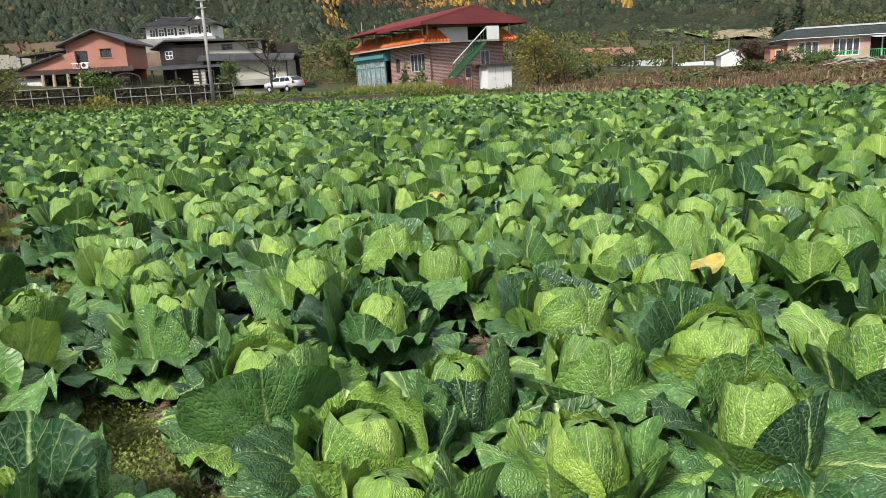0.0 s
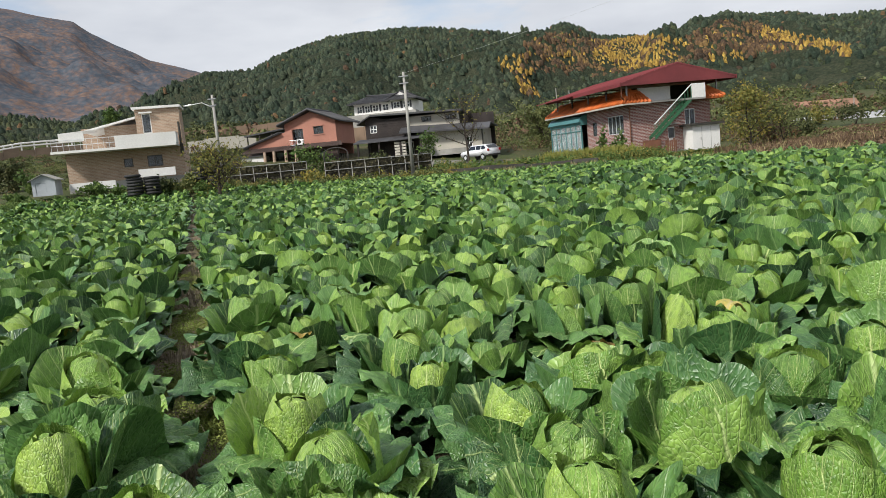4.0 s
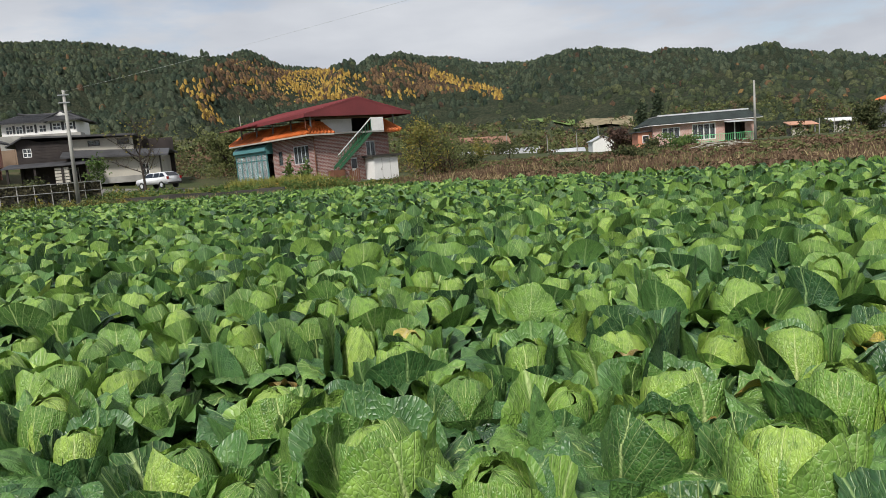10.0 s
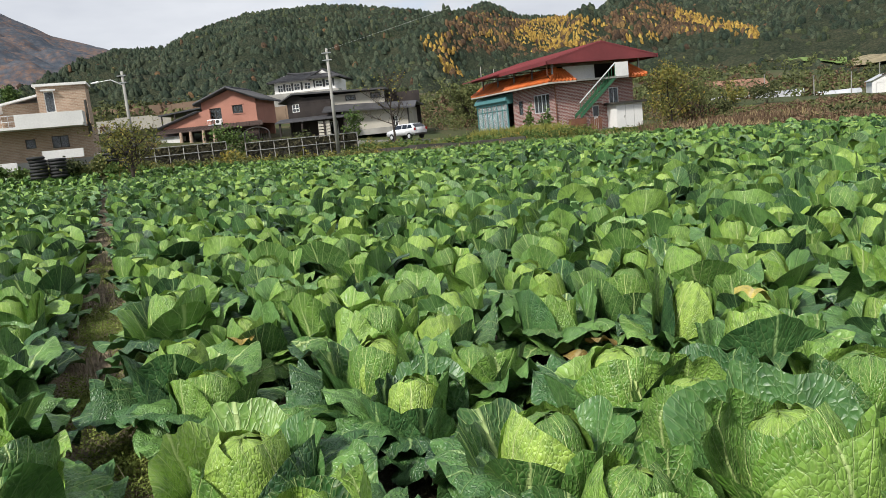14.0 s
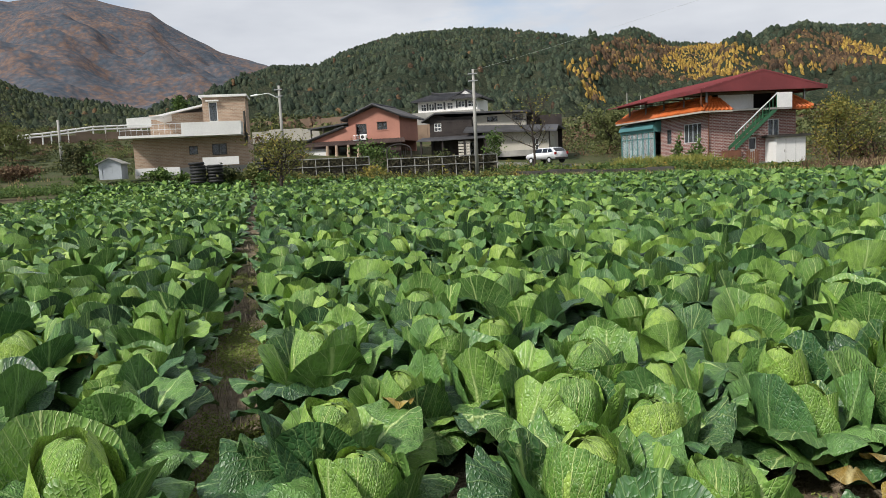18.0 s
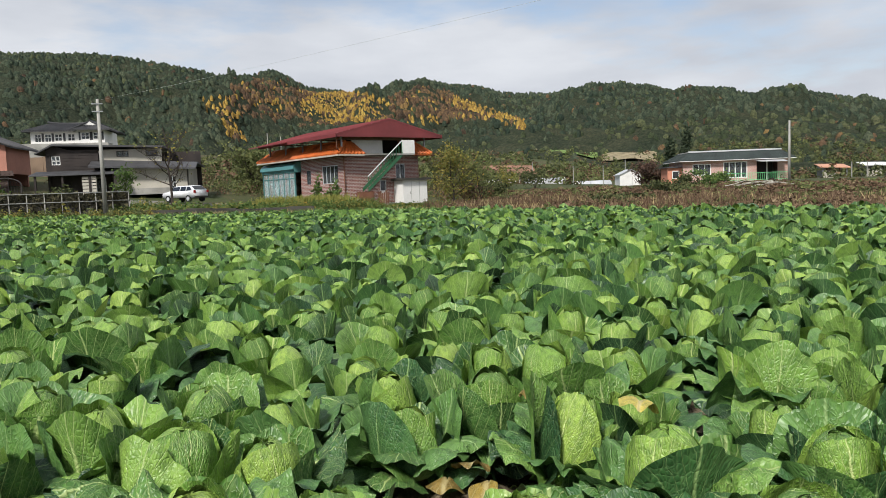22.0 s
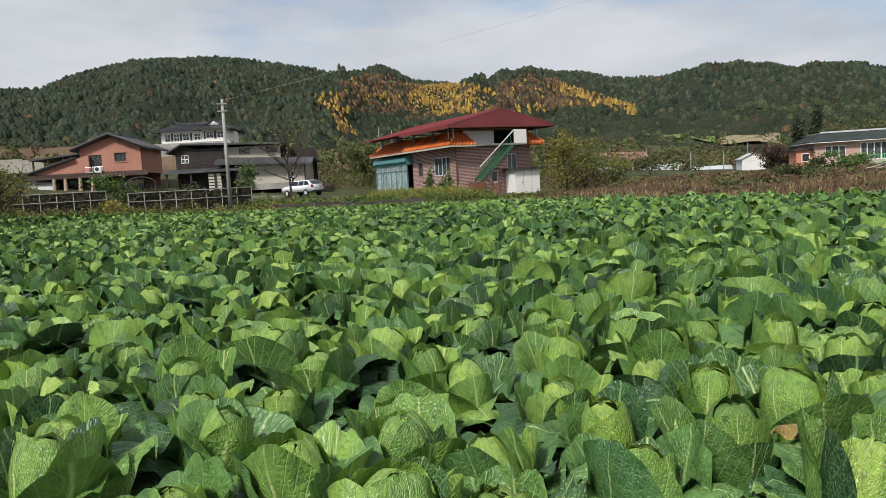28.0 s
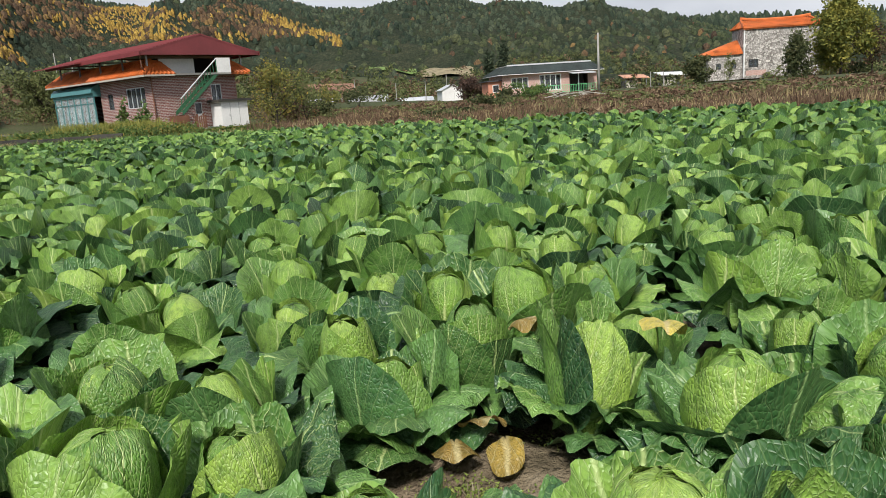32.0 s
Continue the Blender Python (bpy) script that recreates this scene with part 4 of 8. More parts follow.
leafy("terrace_weeds_green", strip_green, FRESH, "fresh green weeds on the low terraces", 58, 55, 0.08)
leafy("terrace_weeds_dry", earth, DRY, "reddish brown dry weeds along the terrace edge", 57, 60, 0.08)


# ---- building parts ----
def bx(bm, x0, x1, y0, y1, z0, z1):
    """A box between two corners."""
    vs = [bm.verts.new((x, y, z)) for x in (x0, x1) for y in (y0, y1) for z in (z0, z1)]
    for f in ((0, 1, 3, 2), (4, 6, 7, 5), (0, 4, 5, 1), (2, 3, 7, 6), (0, 2, 6, 4), (1, 5, 7, 3)):
        bm.faces.new([vs[i] for i in f])


def slab(bm, pts, th):
    """A plate of the given thickness under a polygon of points."""
    top = [bm.verts.new(p) for p in pts]
    low = [bm.verts.new((p[0], p[1], p[2] - th)) for p in pts]
    bm.faces.new(top)
    bm.faces.new(low[::-1])
    for i in range(len(pts)):
        j = (i + 1) % len(pts)
        bm.faces.new([top[j], top[i], low[i], low[j]])


def prism(bm, pts, axis, a, b):
    """A polygon in the plane across an axis (0: x, 1: y), stretched from a to b."""
    def at(p, w):
        return (w, p[0], p[1]) if axis == 0 else (p[0], w, p[1])
    A, B = [bm.verts.new(at(p, a)) for p in pts], [bm.verts.new(at(p, b)) for p in pts]
    bm.faces.new(A)
    bm.faces.new(B[::-1])
    for i in range(len(pts)):
        j = (i + 1) % len(pts)
        bm.faces.new([A[j], A[i], B[i], B[j]])
    bmesh.ops.recalc_face_normals(bm, faces=bm.faces[:])


def tube(bm, p, q, r0, r1=None, n=8):
    """A round bar from p to q."""
    r1 = r0 if r1 is None else r1
    p, q = Vector(p), Vector(q)
    d = (q - p).normalized()
    a = d.orthogonal().normalized()
    b = d.cross(a)
    rings = []
    for c, r in ((p, r0), (q, r1)):
        rings.append([bm.verts.new(c + (a * math.cos(k * 2 * math.pi / n) + b * math.sin(k * 2 * math.pi / n)) * r) for k in range(n)])
    for k in range(n):
        j = (k + 1) % n
        bm.faces.new([rings[0][k], rings[0][j], rings[1][j], rings[1][k]])
    bm.faces.new(rings[0][::-1])
    bm.faces.new(rings[1])


def boxes(name, mat, parent, rows, label=""):
    bm = bmesh.new()
    for r in rows:
        bx(bm, *r)
    return part(name, bm, mat, parent, label)


def thing(name, x, y, z, yaw, label, category, group=""):
    ob = tagged(new(name), label, category, group)
    ob.matrix_basis = pose(x, y, z, 0, 0, yaw)
    return ob


def wall(parent, mat, face, at, a0, a1, z0, z1, holes=(), th=0.22, name="wall", label=""):
    """A wall with real openings. face F looks to -y, B to +y, L to -x, R to +x; at: the outer plane; holes: (a0, a1, z0, z1)."""
    xs = sorted({a0, a1, *[v for h in holes for v in h[:2]]})
    zs = sorted({z0, z1, *[v for h in holes for v in h[2:]]})
    bm = bmesh.new()
    d0, d1 = (at, at + th) if face in "FL" else (at - th, at)
    for i in range(len(xs) - 1):
        for j in range(len(zs) - 1):
            ca, cz = (xs[i] + xs[i + 1]) / 2, (zs[j] + zs[j + 1]) / 2
            if any(h[0] < ca < h[1] and h[2] < cz < h[3] for h in holes):
                continue
            if face in "FB":
                bx(bm, xs[i], xs[i + 1], d0, d1, zs[j], zs[j + 1])
            else:
                bx(bm, d0, d1, xs[i], xs[i + 1], zs[j], zs[j + 1])
    bmesh.ops.remove_doubles(bm, verts=bm.verts, dist=0.0005)
    return part(name, bm, mat, parent, label)


def window(parent, face, at, hole, frame_mat, glass, cols=2, name="window", label="", fw=0.06, curtain=None, back=None, mid=None):
    """A window or door set in an opening: frame with mullions, and a pane."""
    a0, a1, z0, z1 = hole
    sign = 1 if face in "FL" else -1

    def put(bm, u0, u1, w0, w1, h0, h1):
        d0, d1 = sorted((at + sign * w0, at + sign * w1))
        if face in "FB":
            bx(bm, u0, u1, d0, d1, h0, h1)
        else:
            bx(bm, d0, d1, u0, u1, h0, h1)
    # the outer frame is one closed ring
    bm = bmesh.new()
    ring = []
    for w_, e in ((0.03, 0), (0.13, 0), (0.13, fw), (0.03, fw)):
        d = at + sign * w_
        pts = [(a0 + e, z0 + e), (a1 - e, z0 + e), (a1 - e, z1 - e), (a0 + e, z1 - e)]
        ring.append([bm.verts.new((u, d, zz) if face in "FB" else (d, u, zz)) for u, zz in pts])
    for i in range(4):
        for j in range(4):
            k = (j + 1) % 4
            bm.faces.new([ring[i][j], ring[i][k], ring[(i + 1) % 4][k], ring[(i + 1) % 4][j]])
    bmesh.ops.recalc_face_normals(bm, faces=bm.faces[:])
    w = part(name, bm, frame_mat, parent, label)
    for k in range(1, cols):
        c = a0 + (a1 - a0) * k / cols
        bm = bmesh.new()
        put(bm, c - fw / 2, c + fw / 2, 0.04, 0.12, z0 + fw, z1 - fw)
        part("mullion", bm, frame_mat, w)
    if mid:
        bm = bmesh.new()
        put(bm, a0 + fw, a1 - fw, 0.045, 0.115, mid - fw / 2, mid + fw / 2)
        part("transom", bm, frame_mat, w)
    for k in range(cols):
        bm = bmesh.new()
        c0, c1 = a0 + (a1 - a0) * k / cols, a0 + (a1 - a0) * (k + 1) / cols
        put(bm, c0 + fw * 0.6, c1 - fw * 0.6, 0.075, 0.085, z0 + fw * 0.9, z1 - fw * 0.9)
        part("pane", bm, glass, w)
    if curtain is not None:
        bm = bmesh.new()
        n = max(3, int((a1 - a0) / 0.12))
        for k in range(n):
            c0 = a0 + (a1 - a0) * k / n
            if 0.32 < (k + 0.5) / n < 0.68:
                continue
            put(bm, c0, c0 + (a1 - a0) / n * 0.96, 0.25 + 0.03 * (k % 2), 0.28 + 0.03 * (k % 2), z0 + 0.05, z1 - 0.05)
        part("curtain", bm, curtain, w)
    return w


def tiled_roof(parent, mat, quad, pitch, lift, name="roof", label="", ribs=0.06, rows=0):
    """A roof plane as a plate with raised tile rows that run from eave to ridge. quad: eave left, eave right, ridge right, ridge left."""
    a, b, c, d = [Vector(p) for p in quad]
    bm = bmesh.new()
    slab(bm, [tuple(v) for v in (a, b, c, d)], 0.10)
    roof = part(name, bm, mat, parent, label)
    n = max(2, int((b - a).length / pitch))
    up = (b - a).cross(d - a).normalized()
    for k in range(n + 1):
        t = k / n
        p, q = a.lerp(b, t) + up * lift, d.lerp(c, t) + up * lift
        bm = bmesh.new()
        # each row steps down from tile to tile
        for i in range(max(1, rows)):
            m = max(1, rows)
            tube(bm, p.lerp(q, i / m), p.lerp(q, (i + 1) / m), ribs * 1.12, ribs * 0.82, 6)
        part("tile_rib", bm, mat, roof)
    return roof


def brick_material(name, c1, c2, mortar, w=0.24, h=0.085):
    m = Mat(name, 0.85, 0, 0.25)
    vec = m.coords()
    sep = m.n("ShaderNodeSeparateXYZ")
    m.link(vec, sep.inputs[0])
    com = m.n("ShaderNodeCombineXYZ")
    m.link(m.math("ADD", sep.outputs[0], sep.outputs[1]), com.inputs[0])
    m.link(sep.outputs[2], com.inputs[1])
    br = m.n("ShaderNodeTexBrick", Scale=1.0)
    br.inputs["Brick Width"].default_value, br.inputs["Row Height"].default_value = w, h
    br.inputs["Mortar Size"].default_value = 0.016
    br.inputs["Color1"].default_value, br.inputs["Color2"].default_value, br.inputs["Mortar"].default_value = (*c1, 1), (*c2, 1), (*mortar, 1)
    m.link(com.outputs[0], br.inputs["Vector"])
    stain = m.ramp(m.noise(0.7, 5, vec), [(0.3, (0.72, 0.70, 0.68)), (0.65, (1, 1, 1))])
    m.colour(m.mix(0.8, br.outputs["Color"], stain, "MULTIPLY"))
    m.bump(br.outputs["Fac"], -0.4, 0.01)
    return m.m


def stone_material(name):
    m = Mat(name, 0.9, 0, 0.25)
    vec = m.coords()
    vo = m.n("ShaderNodeTexVoronoi", Scale=4.2)
    vo.feature = "DISTANCE_TO_EDGE"
    vc = m.n("ShaderNodeTexVoronoi", Scale=4.2)
    m.link(vec, vo.inputs["Vector"]), m.link(vec, vc.inputs["Vector"])
    sep = m.n("ShaderNodeSeparateColor")
    m.link(vc.outputs["Color"], sep.inputs[0])
    st = m.ramp(sep.outputs[0], [(0.0, (0.20, 0.18, 0.16)), (0.4, (0.36, 0.34, 0.31)), (0.7, (0.50, 0.47, 0.43)), (1.0, (0.66, 0.63, 0.58))])
    edge = m.ramp(vo.outputs["Distance"], [(0.02, (0.30, 0.29, 0.28)), (0.08, (1, 1, 1))])
    m.colour(m.mix(1.0, st, edge, "MULTIPLY"))
    m.bump(vo.outputs["Distance"], 0.8, 0.08)
    return m.m


def glass_material(name, tint, rough=0.08):
    m = Mat(name, rough, 0.0, 0.6)
    m.b.inputs["Transmission Weight"].default_value = 0.75
    m.b.inputs["IOR"].default_value = 1.45
    m.colour(tint)
    return m.m


GLASS = glass_material("window_glass", (0.22, 0.25, 0.27))
GREEN_GLASS = glass_material("green_sunroom_glass", (0.86, 0.94, 0.94))
BRICK_RED = brick_material("red_brick", (0.30, 0.125, 0.10), (0.20, 0.08, 0.07), (0.50, 0.45, 0.42), 0.30, 0.11)
BRICK_TAN = brick_material("tan_brick", (0.47, 0.33, 0.235), (0.34, 0.23, 0.16), (0.50, 0.42, 0.33), 0.30, 0.11)
BRICK_PINK = brick_material("pink_brick", (0.52, 0.28, 0.23), (0.42, 0.21, 0.17), (0.58, 0.48, 0.43))
STONE = stone_material("rubble_stone_wall")
ORANGE = plain("orange_roof_tile", (0.60, 0.150, 0.034), 0.6, 0, 0.35, 2.0, 0.3)
REDROOF = plain("dark_red_sheet_roof", (0.215, 0.040, 0.042), 0.42, 0.0, 0.25, 0.8, 0.1, 0.5)
PINKWALL = plain("salmon_pink_render", (0.44, 0.205, 0.150), 0.85, 0, 0.15, 1.0, 0.2)
WHITE = plain("white_paint", (0.78, 0.77, 0.74), 0.6, 0, 0.10, 1.0, 0.1)
CREAM = plain("cream_render", (0.47, 0.44, 0.375), 0.85, 0, 0.14, 1.0, 0.2)
CONCRETE = plain("weathered_concrete", (0.36, 0.35, 0.32), 0.9, 0, 0.3, 1.5, 0.4)
DARKCON = plain("stained_dark_concrete", (0.058, 0.054, 0.046), 0.9, 0, 0.4, 1.5, 0.5)
STEEL = plain("grey_steel", (0.32, 0.33, 0.34), 0.45, 0.8, 0.15, 2, 0.1)
RUST = plain("rusty_steel", (0.22, 0.10, 0.06), 0.8, 0.3, 0.4, 3, 0.3)
GREENPAINT = plain("green_painted_steel", (0.036, 0.130, 0.062), 0.6, 0.0, 0.2, 3, 0.1)
TEAL = plain("teal_aluminium", (0.09, 0.25, 0.25), 0.4, 0.2, 0.15, 2, 0.1)
DARKWOOD = plain("dark_stained_boards", (0.035, 0.027, 0.024), 0.75, 0, 0.4, 2.5, 0.4)
BROWNTILE = plain("brown_roof_tile", (0.075, 0.050, 0.042), 0.7, 0, 0.3, 2, 0.4)
TILEGREY = plain("dark_grey_roof_tile", (0.066, 0.066, 0.070), 0.65, 0, 0.3, 2, 0.4)
TILEGREEN = plain("dark_green_shingle", (0.034, 0.046, 0.043), 0.8, 0, 0.3, 2, 0.4)
ALU = plain("pale_aluminium", (0.70, 0.71, 0.71), 0.4, 0.4, 0.08, 2, 0.05)
DARKFRAME = plain("dark_window_frame", (0.05, 0.045, 0.04), 0.5, 0, 0.2, 2, 0.1)
CURTAIN = plain("pale_curtain", (0.62, 0.60, 0.56), 0.9, 0, 0.1, 2, 0.1)
TEALCLOTH = plain("turquoise_curtain", (0.42, 0.66, 0.66), 0.9, 0, 0.1, 2, 0.1)
RUBBER = plain("black_rubber", (0.018, 0.018, 0.019), 0.7, 0, 0.2, 4, 0.3)
CARPAINT = plain("white_car_paint", (0.80, 0.81, 0.82), 0.22, 0.0, 0.03, 1, 0.0, 0.6)
DARKGLASS = plain("dark_car_glass", (0.02, 0.022, 0.025), 0.08, 0.0, 0.1, 1, 0.0, 0.7)
BLUESHEET = plain("blue_sheet_metal", (0.05, 0.16, 0.42), 0.45, 0.2, 0.2, 2, 0.1)


# ---- red-roofed brick house ----
def brick_house():
    h = thing("brick_house", -0.85, 59.4, 0.06, 28, "red brick house with orange tile skirt and red sheet roof", "house")
    holes_f = [(3.35, 4.0, 0.35, 2.15), (5.0, 5.95, 2.15, 3.4)]
    wall(h, BRICK_RED, "F", 0, 0, 7.4, 0, 4.05, holes_f)
    holes_l = [(1.3, 4.4, 1.95, 3.4), (6.8, 7.7, 2.0, 3.15)]
    wall(h, BRICK_RED, "L", 0, 0.22, 9.0, 0, 4.05, holes_l)
    wall(h, BRICK_RED, "R", 7.4, 0.22, 16.5, 0, 4.05)
    wall(h, BRICK_RED, "B", 16.5, 0, 7.18, 0, 4.05)
    boxes("floor_slab", CONCRETE, h, [(-0.55, 8.0, -0.55, 17.0, 4.06, 4.2)], "grey concrete slab edge")
    window(h, "F", 0, holes_f[1], ALU, GLASS, 2)
    window(h, "L", 0, holes_l[0], ALU, GLASS, 4)
    window(h, "L", 0, holes_l[1], DARKFRAME, GLASS, 1)
    d = boxes("door", ALU, h, [(3.35, 4.0, 0.05, 0.11, 0.35, 2.15)], "grey metal back door with a dark pane")
    boxes("pane", DARKGLASS, d, [(3.43, 3.92, 0.035, 0.05, 1.3, 2.05)])
    boxes("awning", CONCRETE, h, [(3.2, 4.15, -0.5, 0, 2.3, 2.38)])
    # orange skirt roof round three sides
    tiled_roof(h, ORANGE, [(-0.95, 17.4, 4.12), (-0.95, -0.85, 4.12), (0.35, 0.45, 5.1), (0.35, 16.0, 5.1)], 0.34, 0.02, "skirt_roof", "", 0.10, 4)
    tiled_roof(h, ORANGE, [(-0.95, -0.85, 4.12), (1.5, -0.85, 4.12), (0.95, 0.45, 5.1), (0.35, 0.45, 5.1)], 0.34, 0.02, "skirt_roof", "", 0.10, 4)
    tiled_roof(h, ORANGE, [(6.3, -0.85, 4.12), (8.35, -0.85, 4.12), (7.1, 0.45, 5.1), (6.3, 0.45, 5.1)], 0.34, 0.02, "skirt_roof", "", 0.10, 4)
    tiled_roof(h, ORANGE, [(8.35, -0.85, 4.12), (8.35, 17.4, 4.12), (7.1, 16.0, 5.1), (7.1, 0.45, 5.1)], 0.34, 0.02, "skirt_roof", "", 0.10, 4)
    bm = bmesh.new()
    tube(bm, (-0.95, -0.85, 4.2), (0.35, 0.45, 5.18), 0.13, 0.13)
    tube(bm, (-0.95, 17.4, 4.2), (0.35, 16.0, 5.18), 0.13, 0.13)
    tube(bm, (8.35, -0.85, 4.2), (7.1, 0.45, 5.18), 0.13, 0.13)
    tube(bm, (0.35, 0.45, 5.18), (0.35, 16, 5.18), 0.10, 0.10)
    part("ridge_tile", bm, ORANGE, h)
    bm = bmesh.new()
    bx(bm, -0.99, 1.5, -0.92, -0.83, 4.0, 4.12)
    bx(bm, -1.03, -0.93, -0.92, 17.4, 4.0, 4.12)
    part("gutter", bm, CREAM, h)
    # upper white wall, landing box and the roof space behind
    wall(h, WHITE, "F", 0.25, 0.95, 3.9, 4.2, 5.25, th=0.15, name="upper_wall", label="white painted upper wall")
    bm = bmesh.new()
    bx(bm, 5.0, 6.25, -1.3, -1.22, 4.15, 5.2)
    bx(bm, 6.17, 6.25, -1.22, 0.2, 4.15, 5.2)
    part("landing_wall", bm, WHITE, h, "white landing parapet")
    boxes("landing", CONCRETE, h, [(4.4, 6.25, -1.3, -0.56, 4.02, 4.15)])
    boxes("upper_room", DARKWOOD, h, [(1.6, 6.6, 2.2, 14.5, 4.2, 5.4)], "dark loft boarding")
    # red sheet roof
    bm = bmesh.new()
    slab(bm, [(-1.35, -1.35, 5.62), (3.85, -1.35, 6.85), (3.85, 15.8, 6.85), (-1.35, 15.8, 5.62)], 0.10)
    slab(bm, [(3.85, -1.35, 6.85), (9.1, -1.35, 5.62), (9.1, 15.8, 5.62), (3.85, 15.8, 6.85)], 0.10)
    for k in range(44):
        y = -1.2 + k * 0.39
        tube(bm, (-1.35, y, 5.64), (3.85, y, 6.87), 0.025, 0.025, 5)
        tube(bm, (3.85, y, 6.87), (9.1, y, 5.64), 0.025, 0.025, 5)
    part("sheet_roof", bm, REDROOF, h)
    bm = bmesh.new()
    prism(bm, [(-1.3, 5.40), (9.05, 5.40), (9.05, 5.55), (3.85, 6.76), (-1.3, 5.55)], 1, -1.33, -1.27)
    part("gable", bm, REDROOF, h)
    boxes("fascia", REDROOF, h, [(-1.42, -1.36, -1.4, 15.8, 5.36, 5.66), (9.11, 9.17, -1.4, 15.8, 5.36, 5.66)])
    bm = bmesh.new()
    slab(bm, [(-2.1, 8.5, 5.5), (-1.36, 8.5, 5.62), (-1.36, 16.6, 5.62), (-2.1, 16.6, 5.5)], 0.08)
    part("lean_to_roof", bm, REDROOF, h)
    for x in (-0.35, 7.9):
        for y in (-0.3, 3.6, 7.5, 11.4, 15.3):
            boxes("post", STEEL, h, [(x - 0.06, x + 0.06, y - 0.06, y + 0.06, 4.2, 5.75 if x > 0 else 5.76)])
    for y in (0.2, 3.8, 7.4, 11.0, 14.6):
        bm = bmesh.new()
        bx(bm, -1.3, 9.0, y - 0.04, y + 0.04, 5.42, 5.50)
        part("roof_beam", bm, RUST, h)
    bm = bmesh.new()
    tube(bm, (-1.15, -1.0, 5.4), (-1.15, -1.0, 4.6), 0.05)
    tube(bm, (-1.15, -1.0, 4.6), (-0.1, -0.1, 3.95), 0.05)
    tube(bm, (-0.1, -0.1, 3.95), (-0.1, -0.1, 0.2), 0.05)
    part("downpipe", bm, RUST, h)
    # stair
    n = 11
    for k in range(n):
        x, z = 1.63 + k * 0.31, 1.485 + k * 0.245
        boxes("step", GREENPAINT, h, [(x, x + 0.3, -1.22, -0.3, z, z + 0.05)])
    for y in (-1.28, -0.28):
        bm = bmesh.new()
        prism(bm, [(1.5, 1.24), (1.5, 1.54), (5.0, 4.3), (5.0, 3.95)], 1, y, y + 0.05)
        part("stringer", bm, GREENPAINT, h)
    for k in range(13):
        x = 1.52 + k * 0.285
        z = 0.75 + (x - 0.5) * 0.79
        bm = bmesh.new()
        tube(bm, (x, -1.26, z), (x, -1.26, z + 0.85), 0.035, 0.035, 6)
        part("baluster", bm, GREENPAINT, h)
    bm = bmesh.new()
    tube(bm, (1.5, -1.26, 2.40), (5.0, -1.26, 5.15), 0.05)
    part("handrail", bm, ALU, h)
    boxes("stair_base", RUST, h, [(0.9, 2.0, -1.3, -0.25, 0.0, 1.24)], "rust-brown block under the stair foot")
    # store at the foot of the wall
    boxes("store", WHITE, h, [(4.75, 7.25, -1.55, -0.02, 0.0, 2.05)], "white painted store cupboard")
    boxes("store_roof", DARKCON, h, [(4.45, 7.55, -1.85, -0.02, 2.05, 2.22)])
    bm = bmesh.new()
    for x in (5.58, 6.42):
        bx(bm, x - 0.012, x + 0.012, -1.565, -1.55, 0.1, 1.95)
    bx(bm, 5.45, 5.5, -1.58, -1.55, 0.95, 1.15)
    part("store_door_joint", bm, CONCRETE, h)
    # sunroom
    s = boxes("sunroom", TEAL, h, [(-0.6, 0.2, 9.0, 9.06, 0, 0.5), (-0.6, -0.54, 9.0, 17.0, 0, 0.55), (-0.66, 0.0, 8.9, 17.1, 3.1, 3.35)] +
              [(-0.62, -0.52, y - 0.05, y + 0.05, 0.5, 3.1) for y in (9.05, 10.35, 11.65, 12.95, 14.25, 15.55, 16.95)] + [(-0.61, -0.53, 9, 17, 2.55, 2.62)], "teal framed glass sunroom")
    for k in range(6):
        y = 9.1 + k * 1.3
        boxes("pane", GREEN_GLASS, s, [(-0.575, -0.565, y, y + 1.2, 0.55, 3.1)])
    for y, w in ((9.15, 0.55), (10.4, 0.75), (11.7, 1.1), (13.0, 1.1), (14.3, 0.8), (15.6, 1.2)):
        boxes("curtain", TEALCLOTH, s, [(-0.46, -0.43, y, y + w, 0.6, 2.5)])
    bm = bmesh.new()
    prism(bm, [(0.0, 4.0), (0.0, 3.35), (-0.85, 3.35), (-0.75, 3.65), (-0.45, 3.9)], 1, 8.9, 17.1)
    part("sunroom_roof", bm, TEAL, s)
    boxes("plinth", CONCRETE, h, [(-0.05, 7.45, -0.05, 0.0, -0.3, 0.35)])
    h.scale = (0.92, 0.87, 1.0)
    return h


brick_house()


